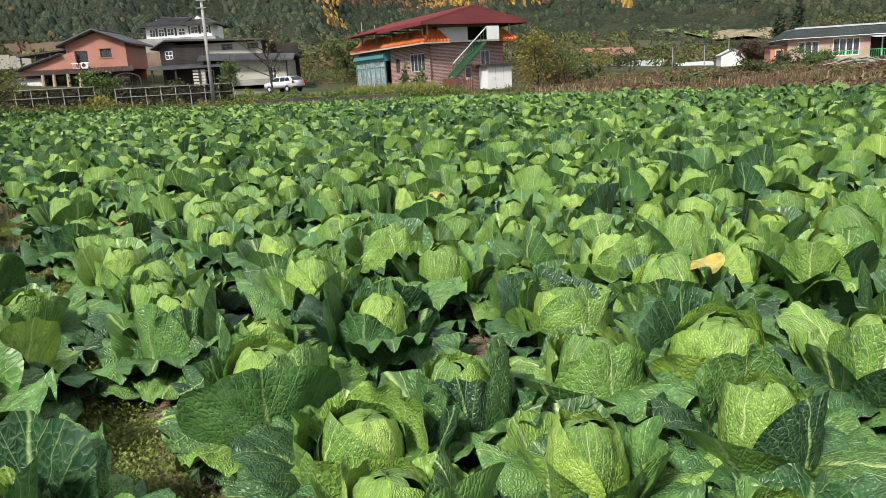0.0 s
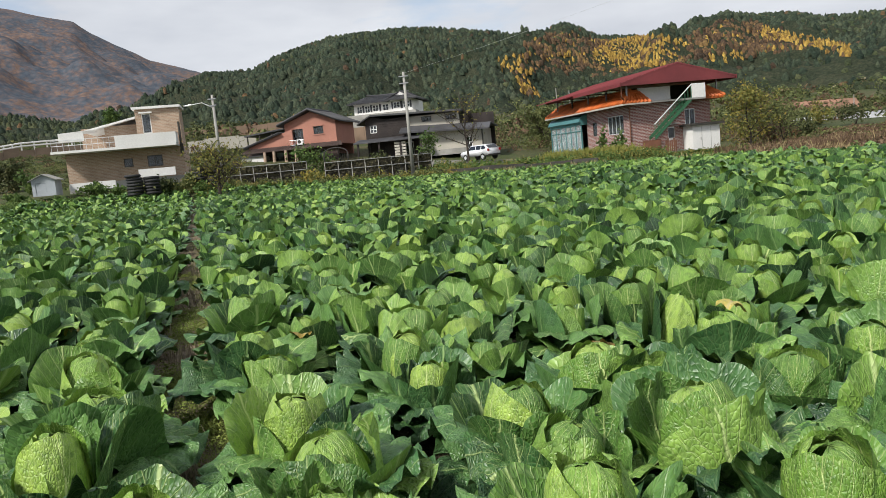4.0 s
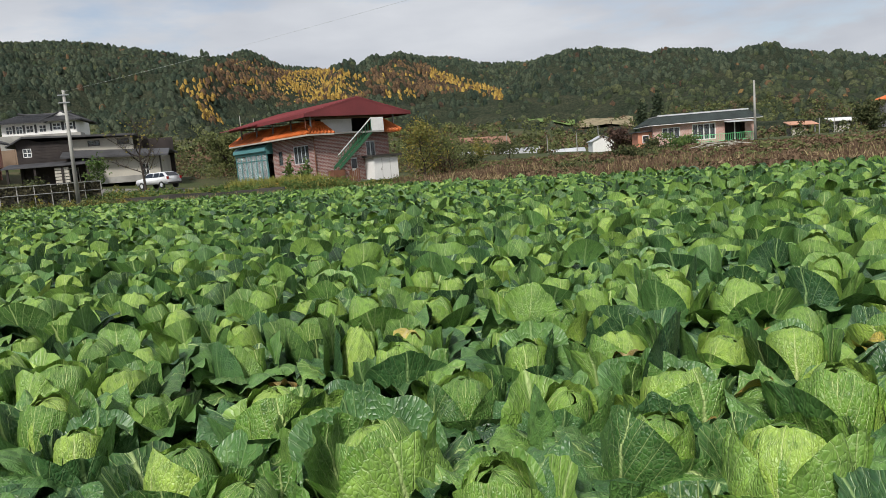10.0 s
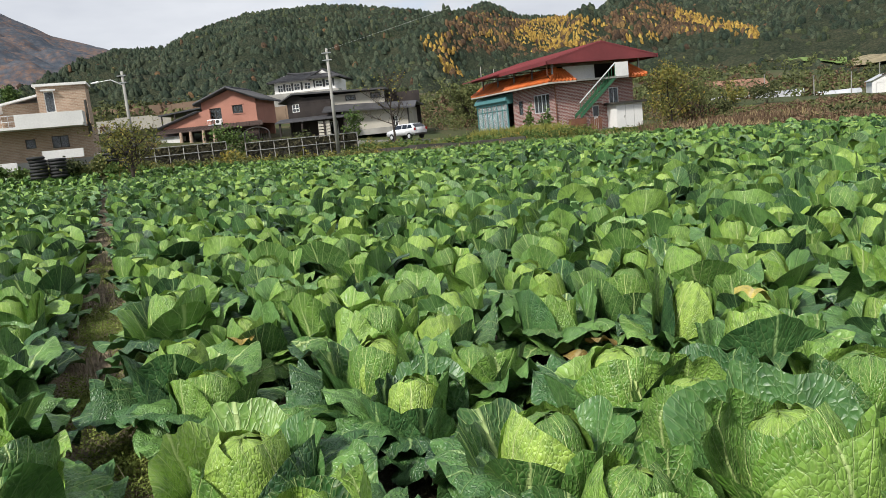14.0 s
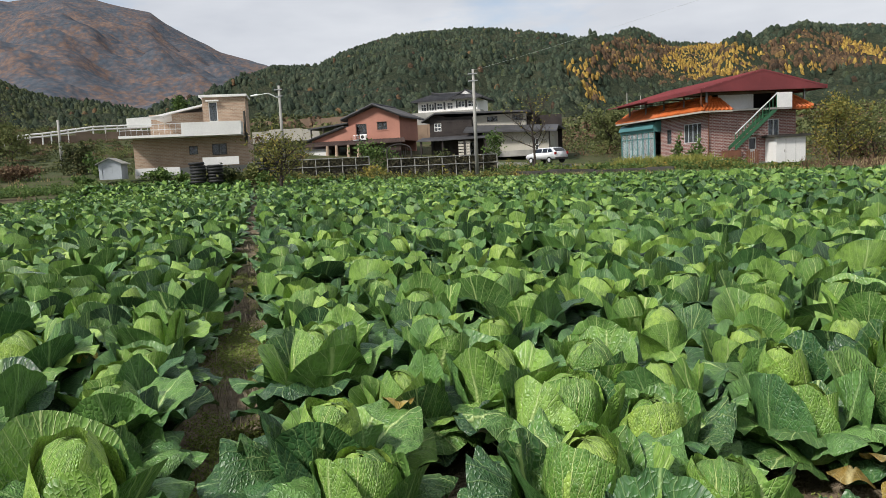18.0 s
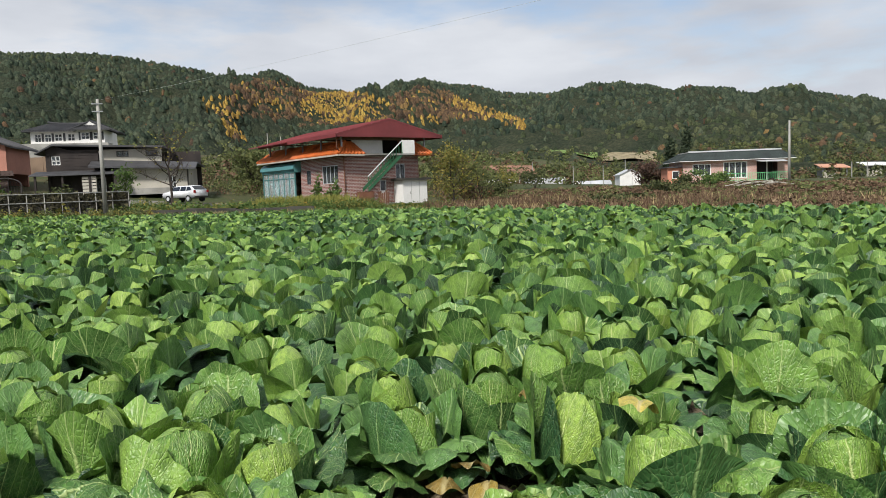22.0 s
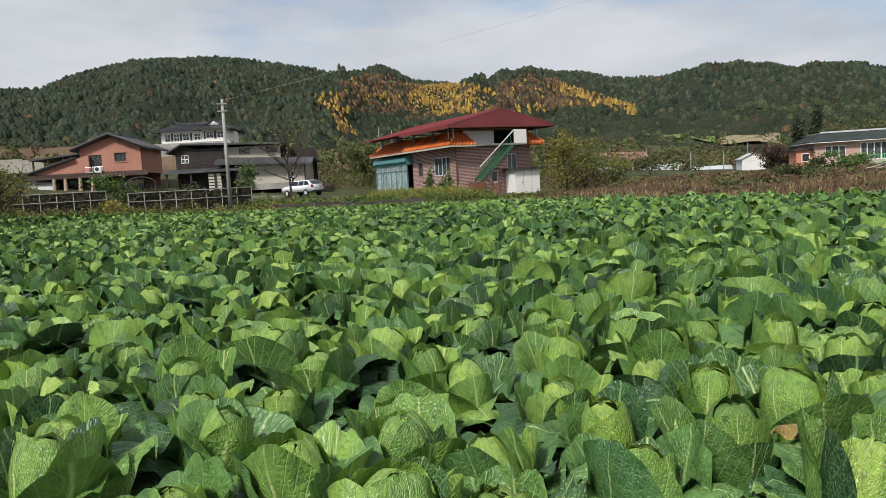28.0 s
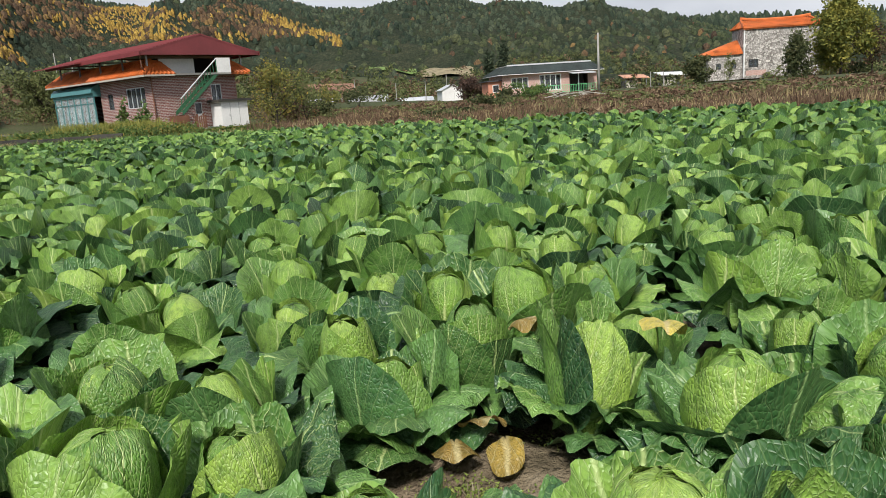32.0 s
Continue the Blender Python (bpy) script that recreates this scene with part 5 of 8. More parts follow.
# ---- tan brick house with a tower ----
def tower_house():
    h = thing("tower_house", -34.5, 51.7, 1.55, 30, "tan brick house with stair tower and white balcony", "house")
    g = 0.0
    holes = [(-7.4 + 4.7, -1.6, 1.35, 2.2), (-4.4, -3.75, 1.45, 2.1)]
    wall(h, BRICK_TAN, "F", 0.0, -8.4, 0, g, 2.75, holes)
    wall(h, BRICK_TAN, "L", -8.4, 0.22, 6, g, 2.75)
    wall(h, BRICK_TAN, "R", 0, 0.22, 6, g, 2.75)
    wall(h, BRICK_TAN, "B", 6, -8.18, -0.22, g, 5.0)
    window(h, "F", 0, holes[0], DARKFRAME, GLASS, 2)
    window(h, "F", 0, holes[1], DARKFRAME, GLASS, 1)
    boxes("terrace_slab", WHITE, h, [(-8.9, -0.3, -2.1, 6.0, 2.75, 2.93)], "white edged terrace slab")
    # tower
    th = [(-2.75, -2.1, 3.9, 5.4)]
    wall(h, BRICK_TAN, "F", 0.3, -3.2, 0, 2.93, 5.75, th, name="tower_wall")
    wall(h, BRICK_TAN, "L", -3.2, 0.52, 3.6, 2.93, 5.75, name="tower_wall")
    wall(h, BRICK_TAN, "R", 0, 0.52, 3.6, 2.93, 5.75, name="tower_wall")
    wall(h, BRICK_TAN, "B", 3.6, -2.98, -0.22, 2.93, 5.75, name="tower_wall")
    window(h, "F", 0.3, th[0], WHITE, GLASS, 1, curtain=CURTAIN)
    boxes("tower_roof", WHITE, h, [(-3.4, 0.15, 0.1, 3.8, 5.75, 5.93)])
    boxes("window_hood", WHITE, h, [(-2.9, -1.95, 0.02, 0.3, 5.42, 5.52), (-2.9, -1.95, 0.05, 0.3, 3.78, 3.88)])
    # upper room with sloping roof
    uh = [(-4.9, -3.9, 2.93, 3.9)]
    wall(h, BRICK_TAN, "F", 0.9, -5.6, -3.2, 2.93, 4.7, uh, name="upper_wall")
    wall(h, BRICK_TAN, "L", -5.6, 1.12, 6, 2.93, 4.55, name="upper_wall")
    window(h, "F", 0.9, uh[0], DARKFRAME, GLASS, 2)
    bm = bmesh.new()
    slab(bm, [(-7.0, 0.3, 4.45), (-3.2, 0.3, 5.25), (-3.2, 6.3, 5.25), (-7.0, 6.3, 4.45)], 0.14)
    part("sloping_roof", bm, WHITE, h)
    boxes("parapet", WHITE, h, [(-4.5, -0.25, -2.1, -2.0, 2.93, 3.75), (-4.5, -4.4, -2.0, 0.0, 2.93, 3.75), (-0.35, -0.25, -2.0, 0.0, 2.93, 3.75)], "white balcony parapet")
    bm = bmesh.new()
    for k in range(12):
        x = -8.8 + k * 0.39
        tube(bm, (x, -2.05, 2.93), (x, -2.05, 3.7), 0.015, 0.015, 5)
    for z in (3.3, 3.7):
        tube(bm, (-8.8, -2.05, z), (-4.5, -2.05, z), 0.022, 0.022, 5)
    part("railing", bm, ALU, h)
    bm = bmesh.new()
    slab(bm, [(-8.3, -1.8, 4.2), (-6.0, -1.6, 4.35), (-6.0, 0.4, 4.3), (-8.3, 0.2, 4.15)], 0.03)
    bx(bm, -8.3, -6.6, -1.84, -1.81, 3.55, 4.2)
    part("awning", bm, WHITE, h, "sagging white canvas awning")
    for row in ((-3.2, -0.6, -2.05, -1.95, 0.55, 1.15), (-8.0, -4.9, -1.8, -1.65, 0.0, 0.55)):
        boxes("low_wall", WHITE, h, [row], "white low wall")
    boxes("plinth", CONCRETE, h, [(-8.45, 0.05, -0.06, 0, -0.6, 0.5)])
    bm = bmesh.new()
    tube(bm, (-0.1, -0.1, 4.6), (-0.1, -0.1, 2.6), 0.09)
    bx(bm, -0.2, 0.05, -0.25, 0.0, 2.2, 2.9)
    part("chimney_pipe", bm, DARKCON, h)
    return h


tower_house()


def garden_shed(x, y, z, yaw, w, d, hh, label, wall_mat, roof_mat):
    s = thing("garden_shed", x, y, z, yaw, label, "shed")
    holes = [(-0.35 * w, 0.1 * w, 0.05, hh * 0.8)]
    wall(s, wall_mat, "F", -d / 2, -w / 2, w / 2, 0, hh, holes, 0.1)
    wall(s, wall_mat, "L", -w / 2, -d / 2 + 0.1, d / 2, 0, hh, (), 0.1)
    wall(s, wall_mat, "R", w / 2, -d / 2 + 0.1, d / 2, 0, hh, (), 0.1)
    wall(s, wall_mat, "B", d / 2, -w / 2 + 0.1, w / 2 - 0.1, 0, hh, (), 0.1)
    boxes("door", wall_mat, s, [(-0.34 * w, 0.09 * w, -d / 2 + 0.03, -d / 2 + 0.07, 0.06, hh * 0.79)])
    bm = bmesh.new()
    prism(bm, [(-w / 2, hh), (w / 2, hh), (0, hh + 0.22 * w)], 1, -d / 2, d / 2)
    part("gable", bm, wall_mat, s)
    bm = bmesh.new()
    e = 0.18
    slab(bm, [(-w / 2 - e, -d / 2 - e, hh - 0.05), (0, -d / 2 - e, hh + 0.24 * w + 0.03), (0, d / 2 + e, hh + 0.24 * w + 0.03), (-w / 2 - e, d / 2 + e, hh - 0.05)], 0.05)
    slab(bm, [(0, -d / 2 - e, hh + 0.24 * w + 0.03), (w / 2 + e, -d / 2 - e, hh - 0.05), (w / 2 + e, d / 2 + e, hh - 0.05), (0, d / 2 + e, hh + 0.24 * w + 0.03)], 0.05)
    part("roof", bm, roof_mat, s)
    return s


garden_shed(-41.1, 44.6, 1.4, 30, 1.5, 1.9, 1.15, "small pale grey garden shed with a grey pitched roof", plain("pale_grey_sheet", (0.42, 0.45, 0.48), 0.6, 0.1, 0.2, 1.5, 0.1), CONCRETE)
garden_shed(37.5, 97.6, float(land(37.5, 97.6)) - 0.1, -12, 2.8, 4.0, 1.55, "small white gabled outbuilding", WHITE, ALU)


# ---- salmon pink house ----
def pink_house():
    h = thing("pink_house", -35.3, 70.8, 2.1, 4, "salmon pink two-storey house with dark tiled gable", "house")
    holes = [(0.75, 1.95, 2.55, 3.7), (3.1, 4.15, 3.0, 3.8)]
    wall(h, PINKWALL, "F", 0, 0, 5.5, 1.9, 4.3, holes)
    wall(h, PINKWALL, "L", 0, 0.22, 6, 1.9, 4.3)
    wall(h, PINKWALL, "R", 5.5, 0.22, 6, 1.9, 4.3)
    wall(h, PINKWALL, "B", 6, 0.22, 5.28, 0, 4.3)
    bm = bmesh.new()
    prism(bm, [(0, 4.3), (5.5, 4.3), (2.9, 5.3)], 1, 0, 6)
    part("gable", bm, PINKWALL, h)
    for w in holes:
        window(h, "F", 0, w, DARKFRAME, GLASS, 2)
    for z0, z1 in ((3.8, 3.92), (2.9, 3.0)):
        boxes("window_surround", PINKWALL, h, [(2.98, 4.27, -0.05, 0, z0, z1)])
    tiled_roof(h, TILEGREY, [(-0.6, 6.5, 4.15), (-0.6, -0.55, 4.15), (2.9, -0.55, 5.5), (2.9, 6.5, 5.5)], 0.33, 0.03, ribs=0.07)
    tiled_roof(h, TILEGREY, [(6.1, -0.55, 4.15), (6.1, 6.5, 4.15), (2.9, 6.5, 5.5), (2.9, -0.55, 5.5)], 0.33, 0.03, ribs=0.07)
    bm = bmesh.new()
    tube(bm, (2.9, -0.6, 5.58), (2.9, 6.5, 5.58), 0.12)
    tube(bm, (-0.6, -0.55, 4.22), (2.9, -0.55, 5.56), 0.11)
    tube(bm, (6.1, -0.55, 4.22), (2.9, -0.55, 5.56), 0.11)
    part("ridge_tile", bm, TILEGREY, h)
    # lower wing under a sloping tile roof
    bm = bmesh.new()
    prism(bm, [(-4.0, 1.9), (0.9, 1.9), (0.9, 3.7), (-0.4, 3.35), (-4.0, 2.25)], 1, -0.35, -0.1)
    part("wing_wall", bm, PINKWALL, h)
    tiled_roof(h, TILEGREY, [(-4.6, 5.0, 2.2), (-4.6, -0.7, 2.2), (-0.3, -0.7, 3.5), (-0.3, 5.0, 3.5)], 0.33, 0.03, "wing_roof", ribs=0.07)
    bm = bmesh.new()
    slab(bm, [(-5.3, 1.5, 3.65), (-0.8, 1.5, 4.05), (-0.8, 6, 4.05), (-5.3, 6, 3.65)], 0.14)
    part("terrace_roof", bm, TILEGREY, h)
    for x in (-5.0, -3.6, -2.2, -1.0):
        boxes("post", DARKWOOD, h, [(x - 0.06, x + 0.06, 1.6, 1.72, 1.9, 3.65)])
    # ground floor with skirt roof and rough columns
    tiled_roof(h, BROWNTILE, [(-4.4, -1.3, 1.72), (6.4, -1.3, 1.72), (6.0, -0.36, 2.1), (-4.0, -0.36, 2.1)], 0.33, 0.03, "skirt_roof", "brown tiled skirt roof", ribs=0.03)
    wall(h, BROWNTILE, "F", 0.6, -4.8, 5.28, 0, 1.9, [(-1.5, -0.7, 0.1, 1.5), (2.5, 4.0, 0.6, 1.5)], name="ground_wall")
    window(h, "F", 0.6, (2.5, 4.0, 0.6, 1.5), DARKFRAME, GLASS, 2)
    boxes("side_room", WHITE, h, [(-4.9, -2.3, -0.9, 0.58, 0, 1.3)], "white rendered side room")
    boxes("side_roof", TILEGREY, h, [(-5.1, -2.2, -1.1, 0.58, 1.3, 1.4)])
    for x in (-2.0, -1.0, 0.3, 1.4):
        bm = bmesh.new()
        tube(bm, (x, -1.2, -0.1), (x + 0.05, -1.2, 1.65), 0.2, 0.14, 9)
        part("column", bm, BRICK_TAN, h, "rough tree trunk column")
    bm = bmesh.new()
    bx(bm, 0.7, 2.25, -0.75, -0.35, 2.05, 2.12)
    for k in range(11):
        x = 0.72 + k * 0.15
        tube(bm, (x, -0.72, 2.12), (x, -0.72, 2.55), 0.012, 0.012, 5)
    tube(bm, (0.7, -0.72, 2.57), (2.25, -0.72, 2.57), 0.02, 0.02, 5)
    part("balcony", bm, ALU, h)
    a = boxes("air_conditioner", WHITE, h, [(1.45, 2.1, -0.72, -0.42, 2.13, 2.6)], "white outdoor air conditioner unit")
    bm = bmesh.new()
    tube(bm, (1.72, -0.735, 2.37), (1.72, -0.725, 2.37), 0.18, 0.18, 14)
    part("fan_grille", bm, DARKCON, a)
    return h


pink_house()


# ---- dark boarded house ----
def dark_house():
    h = thing("dark_house", -26.0, 69.5, 1.75, 4, "dark boarded house with grey roofs and cream wing", "house")
    wall(h, DARKWOOD, "F", 0, 0, 4.2, 2.1, 4.0, [(0.45, 1.15, 2.75, 3.5)], name="upper_wall")
    window(h, "F", 0, (0.45, 1.15, 2.75, 3.5), WHITE, GLASS, 2, mid=3.1)
    wall(h, DARKWOOD, "L", 0, 0.22, 6, 0, 4.0)
    wall(h, DARKWOOD, "B", 6, 0, 12, 0, 4.0)
    bm = bmesh.new()
    prism(bm, [(0, 4.0), (1.8, 4.0), (0.7, 4.35)], 1, 0, 6)
    part("gable", bm, DARKWOOD, h)
    bm = bmesh.new()
    slab(bm, [(-0.7, -0.5, 3.75), (0.7, -0.5, 4.5), (0.7, 6.4, 4.5), (-0.7, 6.4, 3.75)], 0.12)
    slab(bm, [(0.7, -0.5, 4.5), (9.6, -0.5, 4.2), (9.6, 6.4, 4.2), (0.7, 6.4, 4.5)], 0.16)
    part("roof", bm, TILEGREY, h)
    uh = [(5.6, 6.6, 3.35, 3.85), (8.0, 9.0, 3.35, 3.85)]
    wall(h, CREAM, "F", 0.3, 4.2, 9.3, 2.9, 4.0, uh, name="upper_wall")
    for w in uh:
        window(h, "F", 0.3, w, DARKFRAME, GLASS, 2)
    for k in range(8):
        boxes("board", DARKWOOD, h, [(0.02, 4.18, -0.03, 0, 2.12 + k * 0.235, 2.33 + k * 0.235)] if k in (0, 1, 7) else [(1.25, 4.18, -0.03, 0, 2.12 + k * 0.235, 2.33 + k * 0.235), (0.02, 0.4, -0.03, 0, 2.12 + k * 0.235, 2.33 + k * 0.235)])
    # porch below
    bm = bmesh.new()
    slab(bm, [(-0.8, -2.0, 1.85), (6.2, -2.0, 1.9), (6.2, 0, 2.25), (-0.8, 0, 2.2)], 0.1)
    part("porch_roof", bm, TILEGREY, h)
    for x in (-0.4, 1.7, 3.8, 5.8):
        boxes("post", DARKWOOD, h, [(x - 0.08, x + 0.08, -1.85, -1.69, -0.2, 1.83)])
    wall(h, DARKWOOD, "F", 0.4, 0.22, 5.2, 0, 2.1, [(3.4, 4.6, 0.2, 1.6)], name="ground_wall")
    window(h, "F", 0.4, (3.4, 4.6, 0.2, 1.6), WHITE, GLASS, 3)
    for k in range(6):
        boxes("screen_slat", CREAM, h, [(3.2, 4.3, -1.75, -1.7, 0.1 + k * 0.27, 0.3 + k * 0.27)], "pale painted slat")
    # cream wing
    hw = [(9.9, 10.5, 0.45, 1.55)]
    wall(h, CREAM, "F", -0.3, 5.3, 11.6, 0, 2.3, hw, name="wing_wall")
    wall(h, CREAM, "R", 11.6, -0.08, 6, 0, 2.3, name="wing_wall")
    window(h, "F", -0.3, hw[0], WHITE, GLASS, 2, mid=1.0)
    boxes("stone_skirting", CONCRETE, h, [(5.35, 11.65, -0.36, -0.3, 0, 0.55)])
    bm = bmesh.new()
    slab(bm, [(3.6, -1.2, 2.55), (12.3, -1.2, 2.2), (12.3, 0.32, 2.75), (3.6, 0.32, 3.15)], 0.14)
    slab(bm, [(3.6, 0.32, 3.15), (12.3, 0.32, 2.75), (12.3, 6.4, 2.6), (3.6, 6.4, 3.0)], 0.14)
    part("wing_roof", bm, TILEGREY, h)
    bm = bmesh.new()
    for x in (5.4, 11.5):
        tube(bm, (x, -0.42, 0), (x, -0.42, 2.3), 0.06)
    part("downpipe", bm, DARKFRAME, h)
    return h


dark_house()


# ---- tiled-roof villa on the terrace above ----
def hanok():
    h = thing("tiled_villa", -39.1, 100.6, 8.55, 4, "white and grey villa with curved dark tile roof", "house")
    wall(h, WHITE, "F", 0, 0, 6.2, 0.0, 1.75, [(0.5, 1.3, 0.35, 1.4), (1.75, 2.55, 0.35, 1.4), (3.0, 3.9, 0.45, 1.4), (4.6, 5.5, 0.45, 1.4)], 0.2)
    for a, b in ((0.5, 1.3), (1.75, 2.55), (3.0, 3.9), (4.6, 5.5)):
        window(h, "F", 0, (a, b, 0.35 if b < 2.9 else 0.45, 1.4), WHITE, GLASS, 2, mid=0.95)
    wall(h, WHITE, "F", -1.6, 6.2, 9.6, 0.0, 1.75, [(6.7, 7.7, 0.5, 1.4), (8.2, 9.2, 0.5, 1.4)], 0.2, name="bay_wall")
    for a, b in ((6.7, 7.7), (8.2, 9.2)):
        window(h, "F", -1.6, (a, b, 0.5, 1.4), WHITE, GLASS, 2, mid=0.95)
    wall(h, WHITE, "L", 0, 0.2, 6, 0, 1.75)
    wall(h, WHITE, "R", 9.6, -1.4, 6, 0, 1.75)
    wall(h, WHITE, "L", 6.2, -1.4, 0, 0, 1.75, name="bay_wall")
    wall(h, WHITE, "B", 6, 0.2, 9.4, 0, 1.75)
    for row in [(x, x + 0.28, -0.03, 0, 0.4, 1.5) for x in (1.38, 2.62, 4.05)] + [(6.4, 6.62, -1.63, -1.6, 0.4, 1.5), (7.78, 8.12, -1.63, -1.6, 0.4, 1.5), (9.25, 9.5, -1.63, -1.6, 0.4, 1.5)]:
        boxes("dark_panel", TILEGREY, h, [row])
    boxes("terrace", CONCRETE, h, [(-0.6, 10.2, -2.4, 0, -3.2, -0.02)])
    q = 0.32
    tiled_roof(h, TILEGREY, [(-0.8, -0.9, 1.75), (7.0, -0.9, 1.75), (7.0, 3.0, 3.0), (1.5, 3.0, 3.0)], q, 0.03, ribs=0.07)
    tiled_roof(h, TILEGREY, [(10.5, 6.8, 1.75), (-0.8, 6.8, 1.75), (1.5, 3.0, 3.0), (8.2, 3.0, 3.0)], q, 0.03, ribs=0.07)
    tiled_roof(h, TILEGREY, [(-0.8, 6.8, 1.75), (-0.8, -0.9, 1.75), (1.5, 3.0, 3.0), (1.5, 3.01, 3.0)], q, 0.03, ribs=0.07)
    tiled_roof(h, TILEGREY, [(5.5, 3.0, 1.72), (5.5, -2.5, 1.72), (7.9, -1.7, 2.9), (7.9, 3.0, 3.0)], q, 0.03, "bay_roof", ribs=0.07)
    tiled_roof(h, TILEGREY, [(10.5, -2.5, 1.72), (10.5, 3.0, 1.72), (7.9, 3.0, 3.0), (7.9, -1.7, 2.9)], q, 0.03, "bay_roof", ribs=0.07)
    bm = bmesh.new()
    prism(bm, [(7.0, 2.35), (8.8, 2.35), (7.9, 2.85)], 1, -1.75, -1.6)
    part("pediment", bm, WHITE, h, "white gable pediment")
    tiled_roof(h, TILEGREY, [(5.5, -2.5, 1.72), (10.5, -2.5, 1.72), (8.9, -1.7, 2.3), (6.9, -1.7, 2.3)], q, 0.03, "bay_roof", ribs=0.07)
    bm = bmesh.new()
    prism(bm, [(2.2, 2.4), (3.8, 2.4), (3.0, 2.95)], 0, 0.75, 0.85)
    part("pediment", bm, WHITE, h, "white gable pediment")
    bm = bmesh.new()
    for k in range(8):
        t0, t1 = k / 8, (k + 1) / 8
        f = lambda t: 3.06 + 0.22 * (2 * t - 1) ** 4
        tube(bm, (1.4 + 6.8 * t0, 3.0, f(t0)), (1.4 + 6.8 * t1, 3.0, f(t1)), 0.13, 0.13, 6)
    tube(bm, (7.9, -1.8, 3.0), (7.9, 3.0, 3.06), 0.12, 0.12, 6)
    part("ridge_tile", bm, TILEGREY, h)
    h.scale = (0.93, 0.93, 0.93)
    return h


hanok()


# ---- pink brick bungalow ----
def bungalow():
    h = thing("bungalow", 37.45, 81.4, float(land(43, 80)) - 0.05, -12.9, "pink brick bungalow with dark green mansard roof", "house")
    holes = [(1.05, 3.1, 0.85, 2.15), (4.45, 7.1, 0.45, 2.3), (8.1, 10.4, 0.0, 2.35)]
    wall(h, BRICK_PINK, "F", 0, 0, 11.5, 0, 2.5, holes)
    wall(h, BRICK_PINK, "L", 0, 0.22, 7, 0, 2.5)
    wall(h, BRICK_PINK, "R", 11.5, 0.22, 7, 0, 2.5)
    wall(h, BRICK_PINK, "B", 7, 0.22, 11.28, 0, 2.5)
    window(h, "F", 0, holes[0], WHITE, GLASS, 3, fw=0.09)
    window(h, "F", 0, holes[1], WHITE, GLASS, 4, fw=0.10)
    boxes("porch_back", DARKWOOD, h, [(8.1, 10.4, 1.6, 1.7, 0, 2.35)], "dark porch recess")
    boxes("post", WHITE, h, [(9.2, 9.3, 0.05, 0.15, 0, 2.35)])
    tiled_roof(h, TILEGREEN, [(-0.6, -0.6, 2.6), (12.1, -0.6, 2.6), (11.0, 0.9, 3.5), (0.9, 0.9, 3.5)], 0.45, 0.01, "mansard_roof", ribs=0.035)
    tiled_roof(h, TILEGREEN, [(12.1, -0.6, 2.6), (12.1, 7.6, 2.6), (11.0, 6.2, 3.5), (11.0, 0.9, 3.5)], 0.45, 0.01, "mansard_roof", ribs=0.035)
    tiled_roof(h, TILEGREEN, [(-0.6, 7.6, 2.6), (-0.6, -0.6, 2.6), (0.9, 0.9, 3.5), (0.9, 6.2, 3.5)], 0.45, 0.01, "mansard_roof", ribs=0.035)
    boxes("flat_roof", CONCRETE, h, [(0.85, 11.05, 0.85, 6.25, 3.5, 3.6)])
    boxes("eave", WHITE, h, [(-0.66, 12.16, -0.68, 7.6, 2.46, 2.52)], "white painted eave")
    boxes("parapet_rim", ALU, h, [(0.8, 11.1, 0.78, 0.85, 3.5, 3.66)])
    boxes("annexe", plain("orange_pink_render", (0.62, 0.27, 0.17), 0.85, 0, 0.15, 1, 0.2), h, [(-1.6, 0, 0.6, 4, 0, 1.85)], "orange pink side annexe")
    boxes("annexe_roof", TILEGREY, h, [(-1.85, 0, 0.3, 4.2, 1.85, 1.97)])
    w = boxes("annexe_window", WHITE, h, [(-1.1, -0.3, 0.55, 0.6, 0.6, 1.5)])
    boxes("pane", DARKGLASS, w, [(-1.02, -0.38, 0.53, 0.55, 0.68, 1.42)])
    bm = bmesh.new()
    for k in range(34):
        x = 4.2 + k * 0.2
        tube(bm, (x, -1.6, 0.1), (x, -1.6, 0.95), 0.02, 0.02, 5)
    for z in (0.2, 0.95):
        tube(bm, (4.2, -1.6, z), (10.9, -1.6, z), 0.03, 0.03, 5)
    part("green_railing", bm, plain("light_green_paint", (0.16, 0.55, 0.24), 0.5, 0, 0.15, 2, 0.1), h, "light green painted railing")
    bm = bmesh.new()
    slab(bm, [(7.9, -1.7, 2.2), (10.9, -1.7, 2.15), (10.9, 0, 2.42), (7.9, 0, 2.42)], 0.04)
    part("awning", bm, ALU, h, "pale sheet awning")
    boxes("steps", CONCRETE, h, [(3.9, 10.9, -1.7, 0.0, -0.3, 0.1)])
    return h


bungalow()


